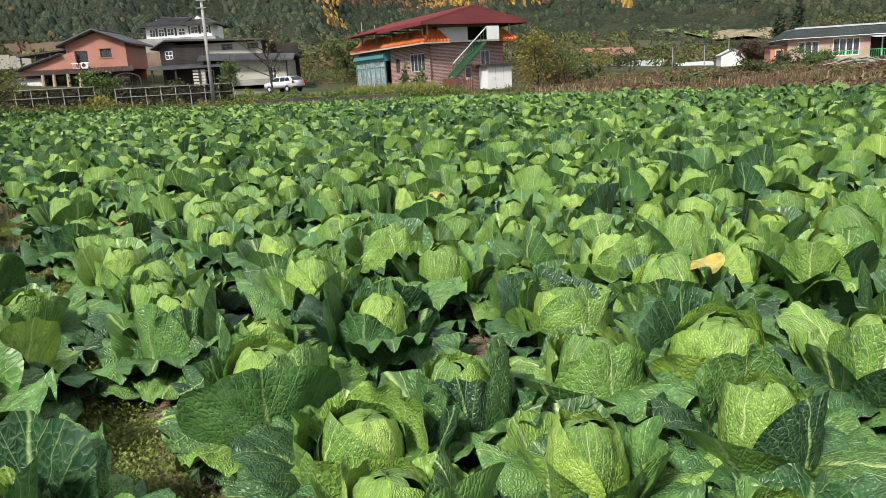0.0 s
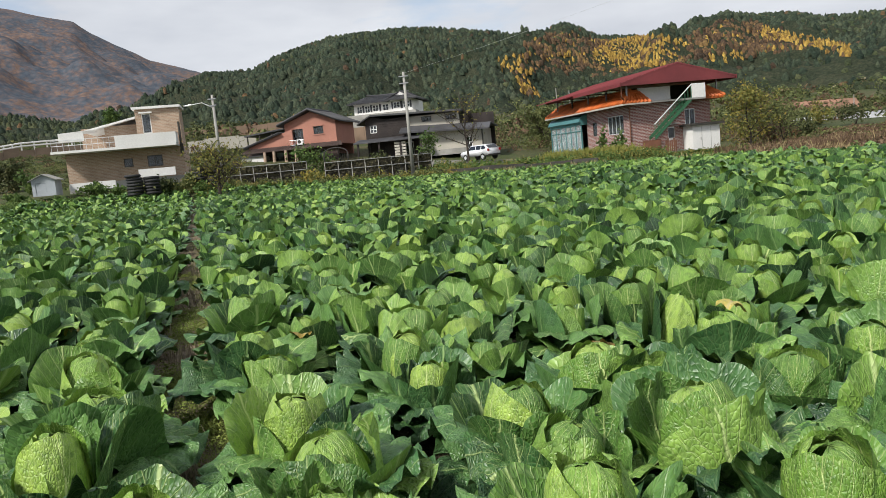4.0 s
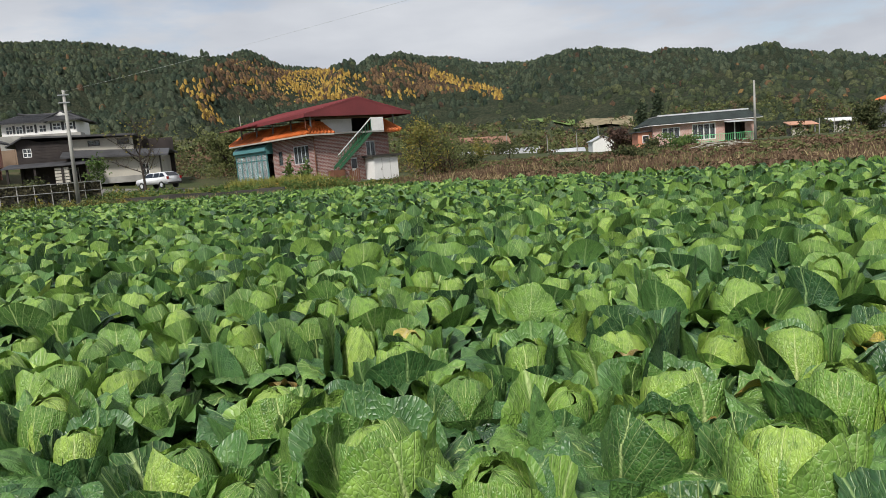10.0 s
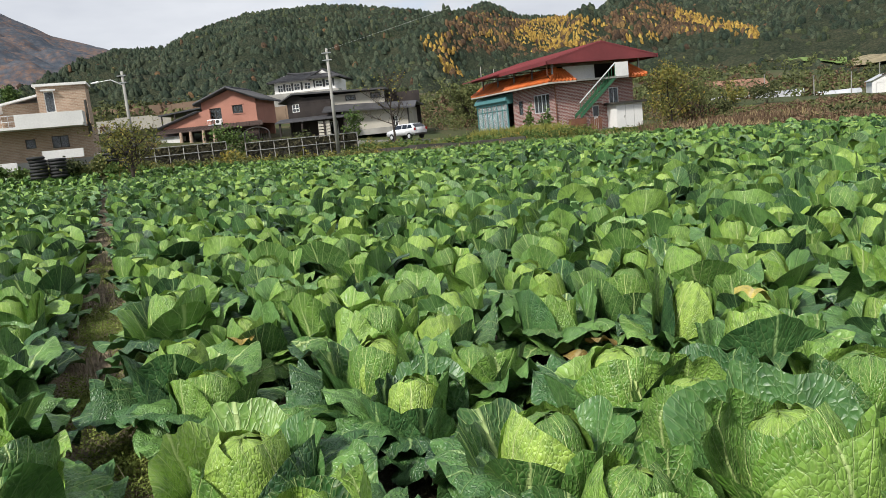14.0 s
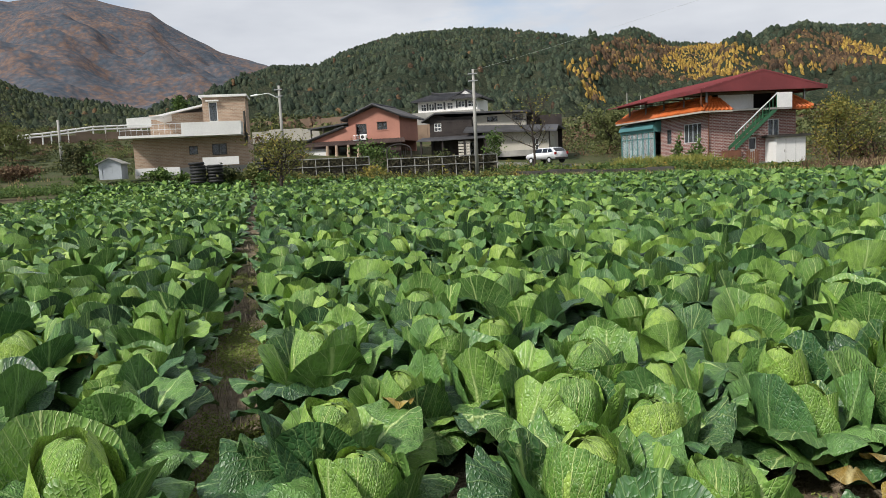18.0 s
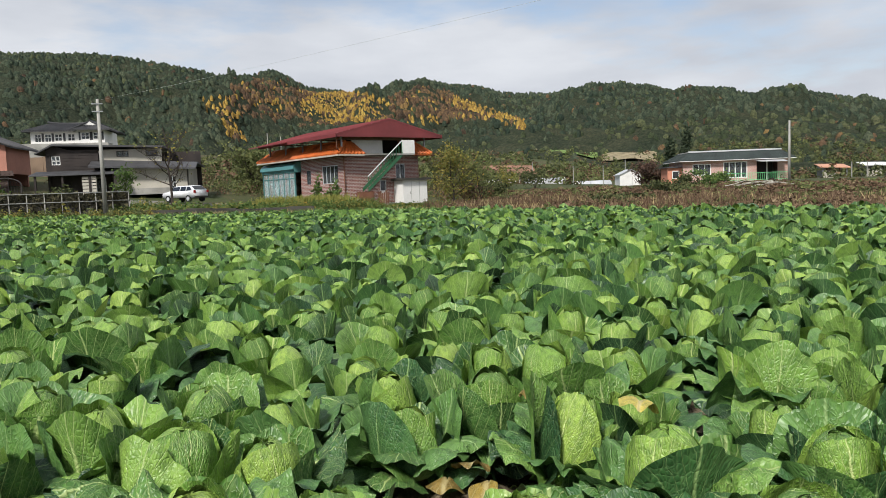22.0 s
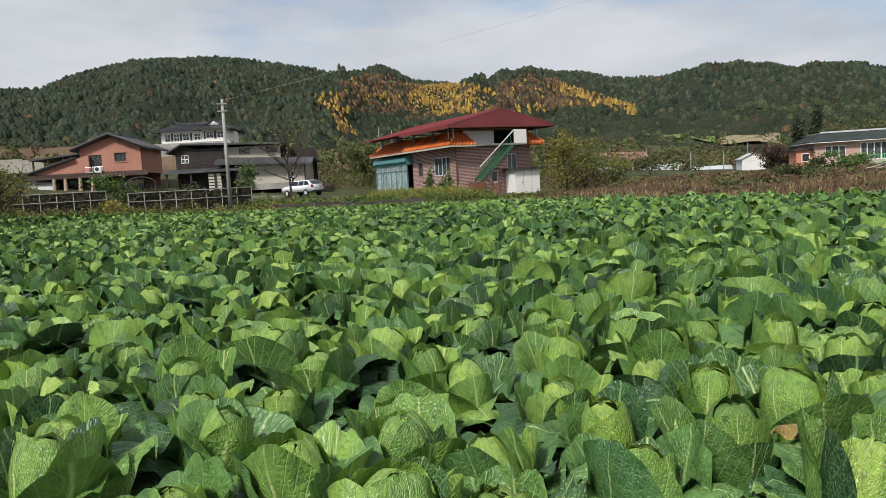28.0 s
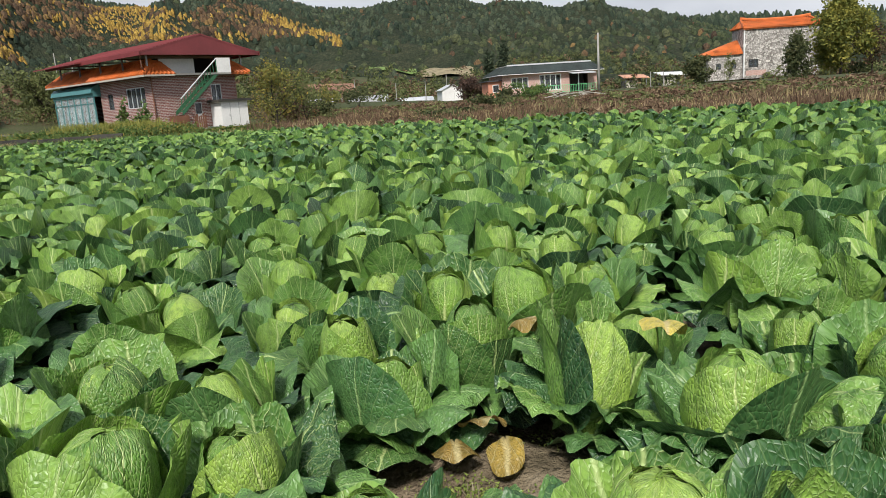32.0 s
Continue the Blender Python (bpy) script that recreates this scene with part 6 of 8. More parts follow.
# ---- stone building with orange roofs ----
def stone_building():
    h = thing("stone_building", 76.0, 84.0, 1.1, -21.6, "rubble stone building with bright orange tiled roofs", "building")
    holes = [(0.75, 2.1, 1.5, 2.6)]
    wall(h, STONE, "F", 0, 0, 10.6, 0, 6.9, holes, 0.4)
    wall(h, STONE, "L", 0, 0.4, 8, 0, 6.9, (), 0.4)
    wall(h, STONE, "R", 10.6, 0.4, 8, 0, 6.9, (), 0.4)
    wall(h, STONE, "B", 8, 0.4, 10.2, 0, 6.9, (), 0.4)
    window(h, "F", 0, holes[0], DARKFRAME, GLASS, 2, fw=0.08)
    tiled_roof(h, ORANGE, [(-0.15, -0.7, 6.85), (10.5, -0.7, 6.85), (10.0, 4.0, 7.85), (0.4, 4.0, 7.85)], 0.32, 0.03, rows=4, ribs=0.08)
    tiled_roof(h, ORANGE, [(10.5, 8.7, 6.85), (-0.15, 8.7, 6.85), (0.4, 4.0, 7.85), (10.0, 4.0, 7.85)], 0.32, 0.03, ribs=0.08)
    tiled_roof(h, ORANGE, [(-0.15, 8.7, 6.85), (-0.15, -0.7, 6.85), (0.4, 4.0, 7.85), (0.4, 4.01, 7.85)], 0.32, 0.03, ribs=0.08)
    tiled_roof(h, ORANGE, [(10.5, -0.7, 6.85), (10.5, 8.7, 6.85), (10.0, 4.01, 7.85), (10.0, 4.0, 7.85)], 0.32, 0.03, ribs=0.08)
    bm = bmesh.new()
    for k in range(10):
        t0, t1 = k / 10, (k + 1) / 10
        f = lambda t: 7.93 + 0.3 * abs(2 * t - 1) ** 3
        tube(bm, (0.3 + 9.8 * t0, 4.0, f(t0)), (0.3 + 9.8 * t1, 4.0, f(t1)), 0.2, 0.2, 6)
    tube(bm, (-0.15, -0.7, 7.0), (0.4, 4.0, 8.0), 0.14, 0.14, 6)
    tube(bm, (10.5, -0.7, 7.0), (10.0, 4.0, 8.0), 0.14, 0.14, 6)
    part("ridge_tile", bm, ORANGE, h)
    boxes("cornice", ORANGE, h, [(-0.1, 10.6, -0.5, -0.3, 6.6, 6.84)], "orange tiled eave band")
    # lower wing
    wh = [(-3.6, -2.9, 1.5, 2.3), (-1.5, -0.8, 1.5, 2.3)]
    wall(h, STONE, "F", 0.8, -4.7, 0, 0, 3.6, wh, 0.4, name="wing_wall")
    wall(h, STONE, "L", -4.7, 1.2, 7.5, 0, 3.6, (), 0.4, name="wing_wall")
    for w in wh:
        window(h, "F", 0.8, w, DARKFRAME, GLASS, 1)
    tiled_roof(h, ORANGE, [(-5.3, 0.2, 3.5), (0, 0.2, 3.5), (0, 4.2, 5.25), (-0.3, 4.2, 5.25)], 0.32, 0.03, "wing_roof", rows=4, ribs=0.08)
    tiled_roof(h, ORANGE, [(-5.3, 8.0, 3.5), (-5.3, 0.2, 3.5), (-0.3, 4.2, 5.25), (-0.3, 4.21, 5.25)], 0.32, 0.03, "wing_roof", rows=4, ribs=0.08)
    bm = bmesh.new()
    tube(bm, (0.1, -0.12, 0.2), (0.1, -0.12, 6.7), 0.09)
    bx(bm, -0.05, 0.3, -0.3, 0, 4.3, 4.7)
    part("downpipe", bm, WHITE, h)
    boxes("plinth", BRICK_PINK, h, [(0.4, 3.2, -0.05, 0, 0.4, 1.1)])
    h.scale = (1.0, 0.5, 1.0)
    return h


stone_building()


# ---- trees and bushes ----
def tree(name, x, y, z, height, spread, leaf_mat, leaves, label, seed, trunk=0.09, leaf=0.14, clear=0.2, limbs=9, twigs=6, fill=0.5, top=0.0):
    """A tapered trunk, limbs that reach out into the crown, twigs, and many small leaves round the twigs.
    top narrows the crown upwards; fill spreads leaves through the whole crown."""
    r = random.Random(seed)
    root = thing(name, x, y, z - 0.05, r.uniform(0, 360), label, "tree")
    bm = bmesh.new()
    tips = []

    def shoot(p, d, length, rad, segs, rise, sides):
        pts = [p]
        for k in range(segs):
            d = (d + Vector((r.uniform(-0.3, 0.3), r.uniform(-0.3, 0.3), rise))).normalized()
            n = pts[-1] + d * length / segs
            tube(bm, pts[-1], n, rad * (1 - 0.75 * k / segs), rad * (1 - 0.75 * (k + 1) / segs), sides)
            pts.append(n)
        return pts

    def width_at(zz):
        f = max(0.0, min(1.0, (zz / height - clear) / (1 - clear)))
        return spread * max(0.12, (1 - top) * math.sin(math.pi * (0.18 + 0.80 * f)) + top * (1 - f))
    stem = shoot(Vector((0, 0, 0)), Vector((0, 0, 1)), height * 0.86, trunk, 6, 0.35, 7)
    for i in range(limbs):
        f = clear + (0.86 - clear) * (i + r.random()) / limbs * 0.85
        k = min(5, int(f / 0.86 * 6))
        p = stem[k].lerp(stem[k + 1], f / 0.86 * 6 - k)
        a = i * 2.4 + r.uniform(-0.4, 0.4)
        reach = max(width_at(height * (f + 0.16)), 0.25 * spread)
        steep = 0.9 if top < 0.5 else 0.15
        d = Vector((math.cos(a), math.sin(a), r.uniform(0.3, 1.1) * steep)).normalized()
        rad = trunk * (0.5 - 0.25 * f)
        way = shoot(p, d, min(reach * 1.15, height * (1.0 - f) + reach * 0.3), rad, 4, 0.10 if top < 0.5 else -0.02, 5)
        for j in range(twigs):
            q0 = 0.7 + 3.2 * j / max(1, twigs - 1)
            kk = min(3, int(q0))
            q = way[kk].lerp(way[kk + 1], q0 - kk)
            aa = r.uniform(0, 6.28)
            dd = ((way[-1] - way[0]).normalized() * 0.6 + Vector((math.cos(aa), math.sin(aa), r.uniform(-0.1, 0.9)))).normalized()
            tw = shoot(q, dd, reach * r.uniform(0.3, 0.5), rad * 0.32, 2, 0.1, 4)
            tips.extend(tw)
            for _ in range(3):
                aa = r.uniform(0, 6.28)
                dd2 = (dd * 0.7 + Vector((math.cos(aa), math.sin(aa), r.uniform(-0.1, 0.8)))).normalized()
                tips.extend(shoot(tw[r.randint(0, 2)], dd2, reach * r.uniform(0.16, 0.3), rad * 0.16, 1, 0.1, 3)[1:])
    part("trunk", bm, BARK, root)
    if leaves:
        g = np.random.default_rng(seed)
        P = np.array([tuple(t) for t in tips])
        c = P[g.integers(0, len(P), leaves)] + g.normal(0, 1, (leaves, 3)) * spread * 0.07
        # leaves through the crown, in uneven clumps
        lumps = 26
        la, lf = g.uniform(0, 6.283, lumps), g.random(lumps) ** 0.8
        lr = np.array([width_at(height * (clear + (1 - clear) * f)) for f in lf]) * g.uniform(0.35, 0.85, lumps)
        L = np.stack([np.cos(la) * lr, np.sin(la) * lr, height * (clear + (0.97 - clear) * lf)], 1)
        q = L[g.integers(0, lumps, leaves)] + g.normal(0, 1, (leaves, 3)) * (spread * 0.17, spread * 0.17, height * (1 - clear) * 0.085)
        c = np.where((g.random(leaves) < fill)[:, None], q, c)
        c[:, 2] = np.maximum(c[:, 2], 0.08)
        a, b = g.normal(0, 1, (2, len(c), 3))
        a /= np.linalg.norm(a, axis=1, keepdims=True)
        b = np.cross(a, b)
        b /= np.linalg.norm(b, axis=1, keepdims=True)
        s = g.uniform(0.6, 1.3, (len(c), 1)) * leaf
        V = np.stack([c - a * s, c + b * s * 0.6, c + a * s, c - b * s * 0.6], 1).reshape(-1, 3)
        me = mesh_from("crown", V, np.arange(len(V)).reshape(-1, 4), [leaf_mat], smooth=False)
        new("crown", me).parent = root
    return root


def bush(x, y, z, w, h, mat, label, seed, leaf=0.16, leaves=500):
    """A low bush: short stems and a ragged mass of leaves."""
    g = np.random.default_rng(seed)
    root = thing("bush", x, y, z - 0.05, 0, label, "bush")
    for k in range(7):
        bm = bmesh.new()
        a = g.uniform(0, 6.28)
        tube(bm, (0, 0, 0), (math.cos(a) * w * 0.35, math.sin(a) * w * 0.35, h * g.uniform(0.5, 0.9)), 0.025, 0.008, 5)
        part("stem", bm, BARK, root)
    lobes = g.normal(0, 1, (9, 3)) * (w * 0.28, w * 0.28, h * 0.2) + (0, 0, h * 0.5)
    c = lobes[g.integers(0, 9, leaves)] + g.normal(0, 1, (leaves, 3)) * (w * 0.15, w * 0.15, h * 0.15)
    c[:, 2] = np.abs(c[:, 2])
    a, b = g.normal(0, 1, (2, leaves, 3))
    a /= np.linalg.norm(a, axis=1, keepdims=True)
    b = np.cross(a, b)
    b /= np.linalg.norm(b, axis=1, keepdims=True)
    s = g.uniform(0.6, 1.3, (leaves, 1)) * leaf
    V = np.stack([c - a * s, c + b * s * 0.6, c + a * s, c - b * s * 0.6], 1).reshape(-1, 3)
    new("foliage", mesh_from("foliage", V, np.arange(len(V)).reshape(-1, 4), [mat], smooth=False)).parent = root
    return root


GOLDEN = crown_material("green_gold_leaves", [(0.1, (0.06, 0.085, 0.024)), (0.4, (0.13, 0.15, 0.035)), (0.7, (0.27, 0.25, 0.05)), (0.95, (0.42, 0.34, 0.07))], 0.75, 0.2, 0.65, 0.6)
CONIFER = crown_material("conifer_leaves", [(0.15, (0.018, 0.030, 0.018)), (0.5, (0.040, 0.058, 0.032)), (0.85, (0.075, 0.090, 0.048))], 0.9, 0.05)


def G(x, y):
    return float(land(x, y))


tree("bare_tree", -13.9, 60.3, G(-13.9, 60.3), 7.4, 2.3, AUTUMN, 170, "nearly leafless dark tree beside the parked car", 1, 0.11, 0.09, 0.20, 16, 10, 0.0)
tree("small_tree", -16.9, 59.1, G(-16.9, 59.1), 3.6, 1.0, FRESH, 700, "slim young tree with yellow-green leaves", 2, 0.05, 0.10, 0.25, 7, 5, 0.2)
tree("persimmon_tree", -27.4, 44.6, G(-27.4, 44.6), 3.9, 2.1, AUTUMN, 1500, "half-bare spreading tree with yellowing leaves by the fence", 3, 0.13, 0.085, 0.14, 16, 9, 0.3)
tree("autumn_tree", 8.0, 62.6, 0.0, 5.0, 2.2, AUTUMN, 3000, "yellowing broadleaf tree beside the brick house", 5, 0.09, 0.10, 0.06, 12, 8, 0.45)
tree("shrub_tree", 10.4, 63.2, 0.0, 3.6, 1.8, OLIVE, 1500, "half-bare grey-green shrub beside the brick house", 6, 0.06, 0.09, 0.05, 11, 8, 0.3)
tree("broad_tree", -72.5, 58.6, G(-72.5, 58.6), 3.9, 4.7, OLIVE, 21000, "broad low olive-green tree on the terrace", 8, 0.26, 0.12, 0.34, 14, 7, 0.9)
tree("green_tree", -94.0, 63.5, G(-94, 63.5), 4.2, 2.4, FRESH, 2200, "round yellow-green tree by the far shed", 9, 0.12, 0.2, 0.15, 9, 6, 0.6)
tree("orange_tree", -73.0, 52.7, G(-73, 52.7), 2.3, 1.0, AUTUMN, 620, "small orange autumn tree", 10, 0.05, 0.12)
tree("bare_orchard_tree", -79.0, 49.3, G(-79, 49.3), 3.0, 2.2, RUSSET, 260, "leafless orchard tree with brown twigs", 11, 0.08, 0.12, 0.15, 11, 8, 0.1)
tree("bare_orchard_tree", -84.0, 56.0, G(-84, 56), 3.2, 2.2, AUTUMN, 500, "orchard tree with orange leaves", 12, 0.08, 0.13, 0.15, 10, 7, 0.2)
tree("bare_orchard_tree", -63.0, 55.0, G(-63, 55), 2.8, 1.8, OLIVE, 1100, "low bushy orchard tree", 13, 0.08, 0.14, 0.1)
tree("green_tree", -49.1, 49.0, G(-49, 49) - 0.2, 2.4, 1.6, THICKET, 1900, "bushy dark green tree beside the garden shed", 14, 0.07, 0.13, 0.1)
tree("maroon_tree", 36.6, 88.8, G(36.6, 88.8), 2.6, 1.9, MAROON, 3000, "low round maroon-leaved tree by the white outbuilding", 15, 0.08, 0.13, 0.1, 9, 6, 0.7)
tree("large_tree", 79.0, 71.0, G(79, 71), 9.0, 3.7, GOLDEN, 13000, "large green and gold tree in front of the stone building", 16, 0.2, 0.2, 0.12, 14, 7, 0.7)
tree("evergreen_tree", 72.2, 71.5, G(72.2, 71.5), 5.0, 1.9, THICKET, 4600, "dense dark evergreen beside the large tree", 17, 0.1, 0.16, 0.05, 10, 6, 0.8, 0.4)
tree("brown_tree", 85.3, 71.7, G(85, 71.7), 5.6, 2.8, RUSSET, 2400, "brown half-bare tree beside the stone building", 18, 0.11, 0.15, 0.12, 11, 8, 0.4)
tree("evergreen_tree", 57.6, 71.9, G(57.6, 71.9), 3.2, 1.8, THICKET, 3200, "round green tree before the stone wing", 19, 0.08, 0.14, 0.05, 9, 6, 0.8)
tree("thin_tree", 70.5, 80.8, G(70.5, 80.8), 3.6, 0.7, OLIVE, 600, "thin dark tree against the stone wall", 20, 0.05, 0.12, 0.15)
tree("pine_tree", 44.9, 100.2, G(45, 100), 6.0, 1.6, CONIFER, 3000, "dark pointed conifer behind the bungalow", 21, 0.1, 0.2, 0.08, 12, 6, 0.7, 1.0)
tree("pine_tree", 47.1, 99.7, G(47, 100), 7.0, 1.8, CONIFER, 3600, "dark pointed conifer behind the bungalow", 22, 0.1, 0.2, 0.08, 12, 6, 0.7, 1.0)
tree("willow_tree", -59.8, 75.4, 7.4, 3.4, 1.1, FRESH, 1300, "pale yellow-green tree behind the tower house", 23, 0.07, 0.15, 0.3)
tree("shrub_tree", -9.6, 80.0, G(-9.6, 80), 4.4, 3.0, OLIVE, 3600, "yellow-green shrub tree behind the car", 24, 0.08, 0.15, 0.05, 11, 7, 0.6)
tree("shrub_tree", -5.0, 82.0, G(-5, 82), 3.8, 2.6, FRESH, 2600, "green shrub tree behind the brick house", 25, 0.08, 0.15, 0.05, 10, 6, 0.6)
for i, (x, y, w, h, m, lab) in enumerate((
        (-26.4, 57.3, 2.4, 2.6, FRESH, "bright green bush in front of the pink house"), (-22.0, 60.5, 1.8, 1.6, THICKET, "dark green garden shrub"),
        (-3.0, 58.6, 0.8, 2.2, FRESH, "climbing green shrub against the brick wall"), (-1.75, 56.6, 0.9, 2.2, FRESH, "climbing green shrub beside the window"),
        (-29.5, 46.6, 1.5, 0.9, FRESH, "low yellow-green weeds by the fence"), (33.9, 66.8, 3.0, 1.3, FRESH, "bright green bush in the dry weeds"),
        (30.7, 67.5, 1.6, 1.2, THICKET, "dark green bush before the bungalow"), (26.0, 60.0, 3.0, 1.0, THICKET, "spreading green bush at the field bank"),
        (16.5, 47.5, 3.0, 0.7, THICKET, "low green weeds on the bank"), (-45.4, 47.7, 1.5, 1.5, FRESH, "yellow-green shrub beside the pole"),
        (-38.2, 45.7, 1.6, 1.0, FRESH, "bright green shrub before the tower house"), (-36.5, 46.1, 1.2, 0.8, FRESH, "low green shrub before the tower house"),
        (-50.0, 44.0, 2.6, 1.2, DRY, "pale dry shrub on the terrace"), (-42.5, 43.0, 1.2, 0.7, FRESH, "small round green shrub"),
        (14.0, 75.0, 3.0, 1.8, THICKET, "green shrub behind the bank"), (11.0, 70.0, 2.6, 2.0, RUSSET, "brown shrub beside the brick house"),
        (20.0, 95.0, 2.2, 2.6, AUTUMN, "orange-leaved shrub before the plastic tunnels"), (23.0, 92.0, 2.6, 2.4, THICKET, "green shrub before the plastic tunnels"),
        (-33.0, 45.6, 1.8, 1.3, THICKET, "leafy creeper on the fence"), (-31.2, 47.3, 1.8, 1.3, OLIVE, "tangled creeper on the fence"),
        (-19.5, 54.9, 2.0, 0.9, AUTUMN, "yellowing weeds under the fence"), (-24.5, 52.6, 2.0, 0.9, AUTUMN, "yellowing weeds under the fence"),
        (-12.5, 56.5, 2.6, 0.9, FRESH, "green weeds beside the lane"), (-8.5, 55.5, 2.4, 0.8, FRESH, "green weeds beside the lane"))):
    bush(x, y, G(x, y), w, h, m, lab, 60 + i, 0.13, int(380 * w))


# ---- grasses and weeds ----
def blades(name, spots, mat, label, seed, per=7, wide=0.035):
    """Tufts of upright stalks; spots are rows of x, y, z, height, radius."""
    g = np.random.default_rng(seed)
    S = np.repeat(np.array(spots, float), per, axis=0)
    n = len(S)
    a = g.uniform(0, 6.283, n)
    rad = S[:, 4] * np.sqrt(g.random(n))
    base = np.stack([S[:, 0] + rad * np.cos(a), S[:, 1] + rad * np.sin(a), S[:, 2] - 0.03], 1)
    h = S[:, 3] * g.uniform(0.55, 1.15, n)
    lean = g.normal(0, 0.22, (n, 2)) * h[:, None]
    b = g.uniform(0, 6.283, n)
    w = np.stack([np.cos(b), np.sin(b), np.zeros(n)], 1) * wide * g.uniform(0.6, 1.4, n)[:, None]
    top = base + np.stack([lean[:, 0], lean[:, 1], h], 1)
    mid = base + np.stack([lean[:, 0] * 0.35, lean[:, 1] * 0.35, h * 0.55], 1)
    V = np.stack([base - w, base + w, mid + w, mid - w, top + w * 0.25, top - w * 0.25], 1).reshape(-1, 3)
    k = np.arange(n)[:, None] * 6
    Q = np.concatenate([k + (0, 1, 2, 3), k + (3, 2, 4, 5)])
    return tagged(new(name, mesh_from(name, V, Q, [mat], smooth=False)), label, "weeds", kind="stuff")


g = np.random.default_rng(71)
bank, tan, green_edge = [], [], []
for _ in range(8000):
    l, s = g.uniform(-10, 60), 26.2 + abs(g.normal(0, 1)) * 7.0
    x, y = ACROSS * s + ROW * l
    if y > 76 or (x < 9 and y > 54) or x < 4.5 or edge_of_field(x, y):
        continue
    clump = math.sin(x * 0.45) * math.sin(y * 0.37) + 0.4 * math.sin(x * 1.3 + y)
    hgt = (0.34 + 0.22 * clump + (0.15 + 0.4 * smoothstep(36, 46, x)) * smoothstep(26.5, 31, s)) * g.uniform(0.7, 1.25)
    if hgt > 0.13:
        bank.append((x, y, G(x, y), hgt, 0.25))
for _ in range(1800):
    l, s = g.uniform(-8, 36), 25.7 + abs(g.normal(0, 0.6))
    x, y = ACROSS * s + ROW * l
    tan.append((x, y, G(x, y), g.uniform(0.12, 0.38), 0.2))
for _ in range(4000):
    x = g.uniform(-60, 4)
    y = 43.6 - 0.55 * x + abs(g.normal(0, 1.6)) if x > -17.5 else 53.2 + 0.42 * (x + 17) + g.normal(0.3, 0.9)
    if x < -33:
        y = 36.0 + g.normal(0, 7)
    if not edge_of_field(x, y):
        if x < -33 and g.random() < 0.6:
            continue
        (tan if g.random() < 0.3 else green_edge).append((x, y, G(x, y), g.uniform(0.12, 0.5) * (0.6 if x < -33 else 1.0), 0.25))
rice = [(-7.1 + 6.3 * t + g.normal(0, 0.4), 57.2 - 1.5 * t + g.normal(0, 0.5), 0.3, g.uniform(0.5, 0.95), 0.25) for t in g.random(700)]
STRAW = crown_material("straw_grass", [(0.1, (0.22, 0.16, 0.08)), (0.5, (0.36, 0.28, 0.14)), (0.9, (0.46, 0.38, 0.20))])
straw_bank = [b for b in bank if math.sin(b[0] * 0.8 + b[1] * 0.5) + 0.6 * math.sin(b[1] * 1.9) > 0.75]
green_bank = [(x, y, z, h * 0.8, w) for x, y, z, h, w in bank if math.sin(x * 0.6 - y * 0.7) + 0.5 * math.sin(x * 2.1) < -0.95]
blades("straw_weeds_bank", straw_bank, STRAW, "straw-coloured dry grass among the brown weeds", 78, 6, 0.02)
blades("green_weeds_bank", green_bank, OLIVE, "olive green weeds among the brown ones", 79, 6, 0.025)
blades("dry_weeds_bank", [b for i, b in enumerate(bank) if i % 5], DRY, "tall rust-brown dry weeds along the field bank", 72, 6, 0.02)
kerb_dry, kerb_green = [], []
for _ in range(3600):
    t, off = g.random(), g.normal(0.0, 0.55)
    x, y = -47.0 + 18.0 * t + 0.78 * off, 17.4 + 23.6 * t - 0.62 * off
    if not edge_of_field(x, y):
        if g.random() < 0.45:
            x, y = -51.0 + 13.8 * t + 0.68 * (abs(off) + 0.3), 27.5 + 12.7 * t - 0.73 * (abs(off) + 0.3)
        (kerb_dry if g.random() < 0.85 - 0.55 * t and off > -0.1 else kerb_green).append((x, y, G(x, y), g.uniform(0.22, 0.60) * (1.1 - 0.7 * t), 0.4))
blades("kerb_weeds_dry", kerb_dry, DRY, "reddish dry grass hanging over the kerb", 80, 8, 0.025)
blades("kerb_weeds_green", kerb_green, OLIVE, "olive grass along the kerb", 81, 8, 0.03)
blades("dry_grass_edge", tan, STRAW, "straw-coloured grass along the field edge", 73, 8, 0.02)
blades("green_grass_edge", green_edge, FRESH, "green grass and weeds along the field edge", 74, 7, 0.03)
blades("yellow_stalks", rice, crown_material("yellow_green_stalks", [(0.1, (0.13, 0.15, 0.035)), (0.5, (0.23, 0.24, 0.055)), (0.9, (0.36, 0.34, 0.11))]), "yellow-green stalks in front of the sunroom", 75, 8, 0.03)
WEED = crown_material("creeping_weed_leaves", [(0.15, (0.11, 0.145, 0.035)), (0.5, (0.20, 0.26, 0.06)), (0.85, (0.32, 0.36, 0.10))], 0.8, 0.15)
# weeds and litter in the furrow beside the path
weed, litter = [], []
for _ in range(2600):
    l = abs(g.normal(0, 1)) * 7 - 0.5
    s = 0.28 + g.normal(0, 0.18)
    x, y = ACROSS * s + ROW * l
    if math.sin(l * 2.1 + 3 * s) + 0.5 * math.sin(l * 5.3 + 1) + 0.5 * math.sin(s * 19) > -0.45:
        weed.append((x, y, G(x, y) - 0.045, g.uniform(0.04, 0.13), 0.10))
    else:
        litter.append((x, y, G(x, y) - 0.045, g.uniform(0.02, 0.16), 0.10))
for a, b, c in BARE:
    for _ in range(90):
        x, y = a + g.normal(0, c * 0.5), b + g.normal(0, c * 0.5)
        (weed if g.random() < 0.5 else litter).append((x, y, G(x, y) - 0.03, g.uniform(0.02, 0.08), 0.07))
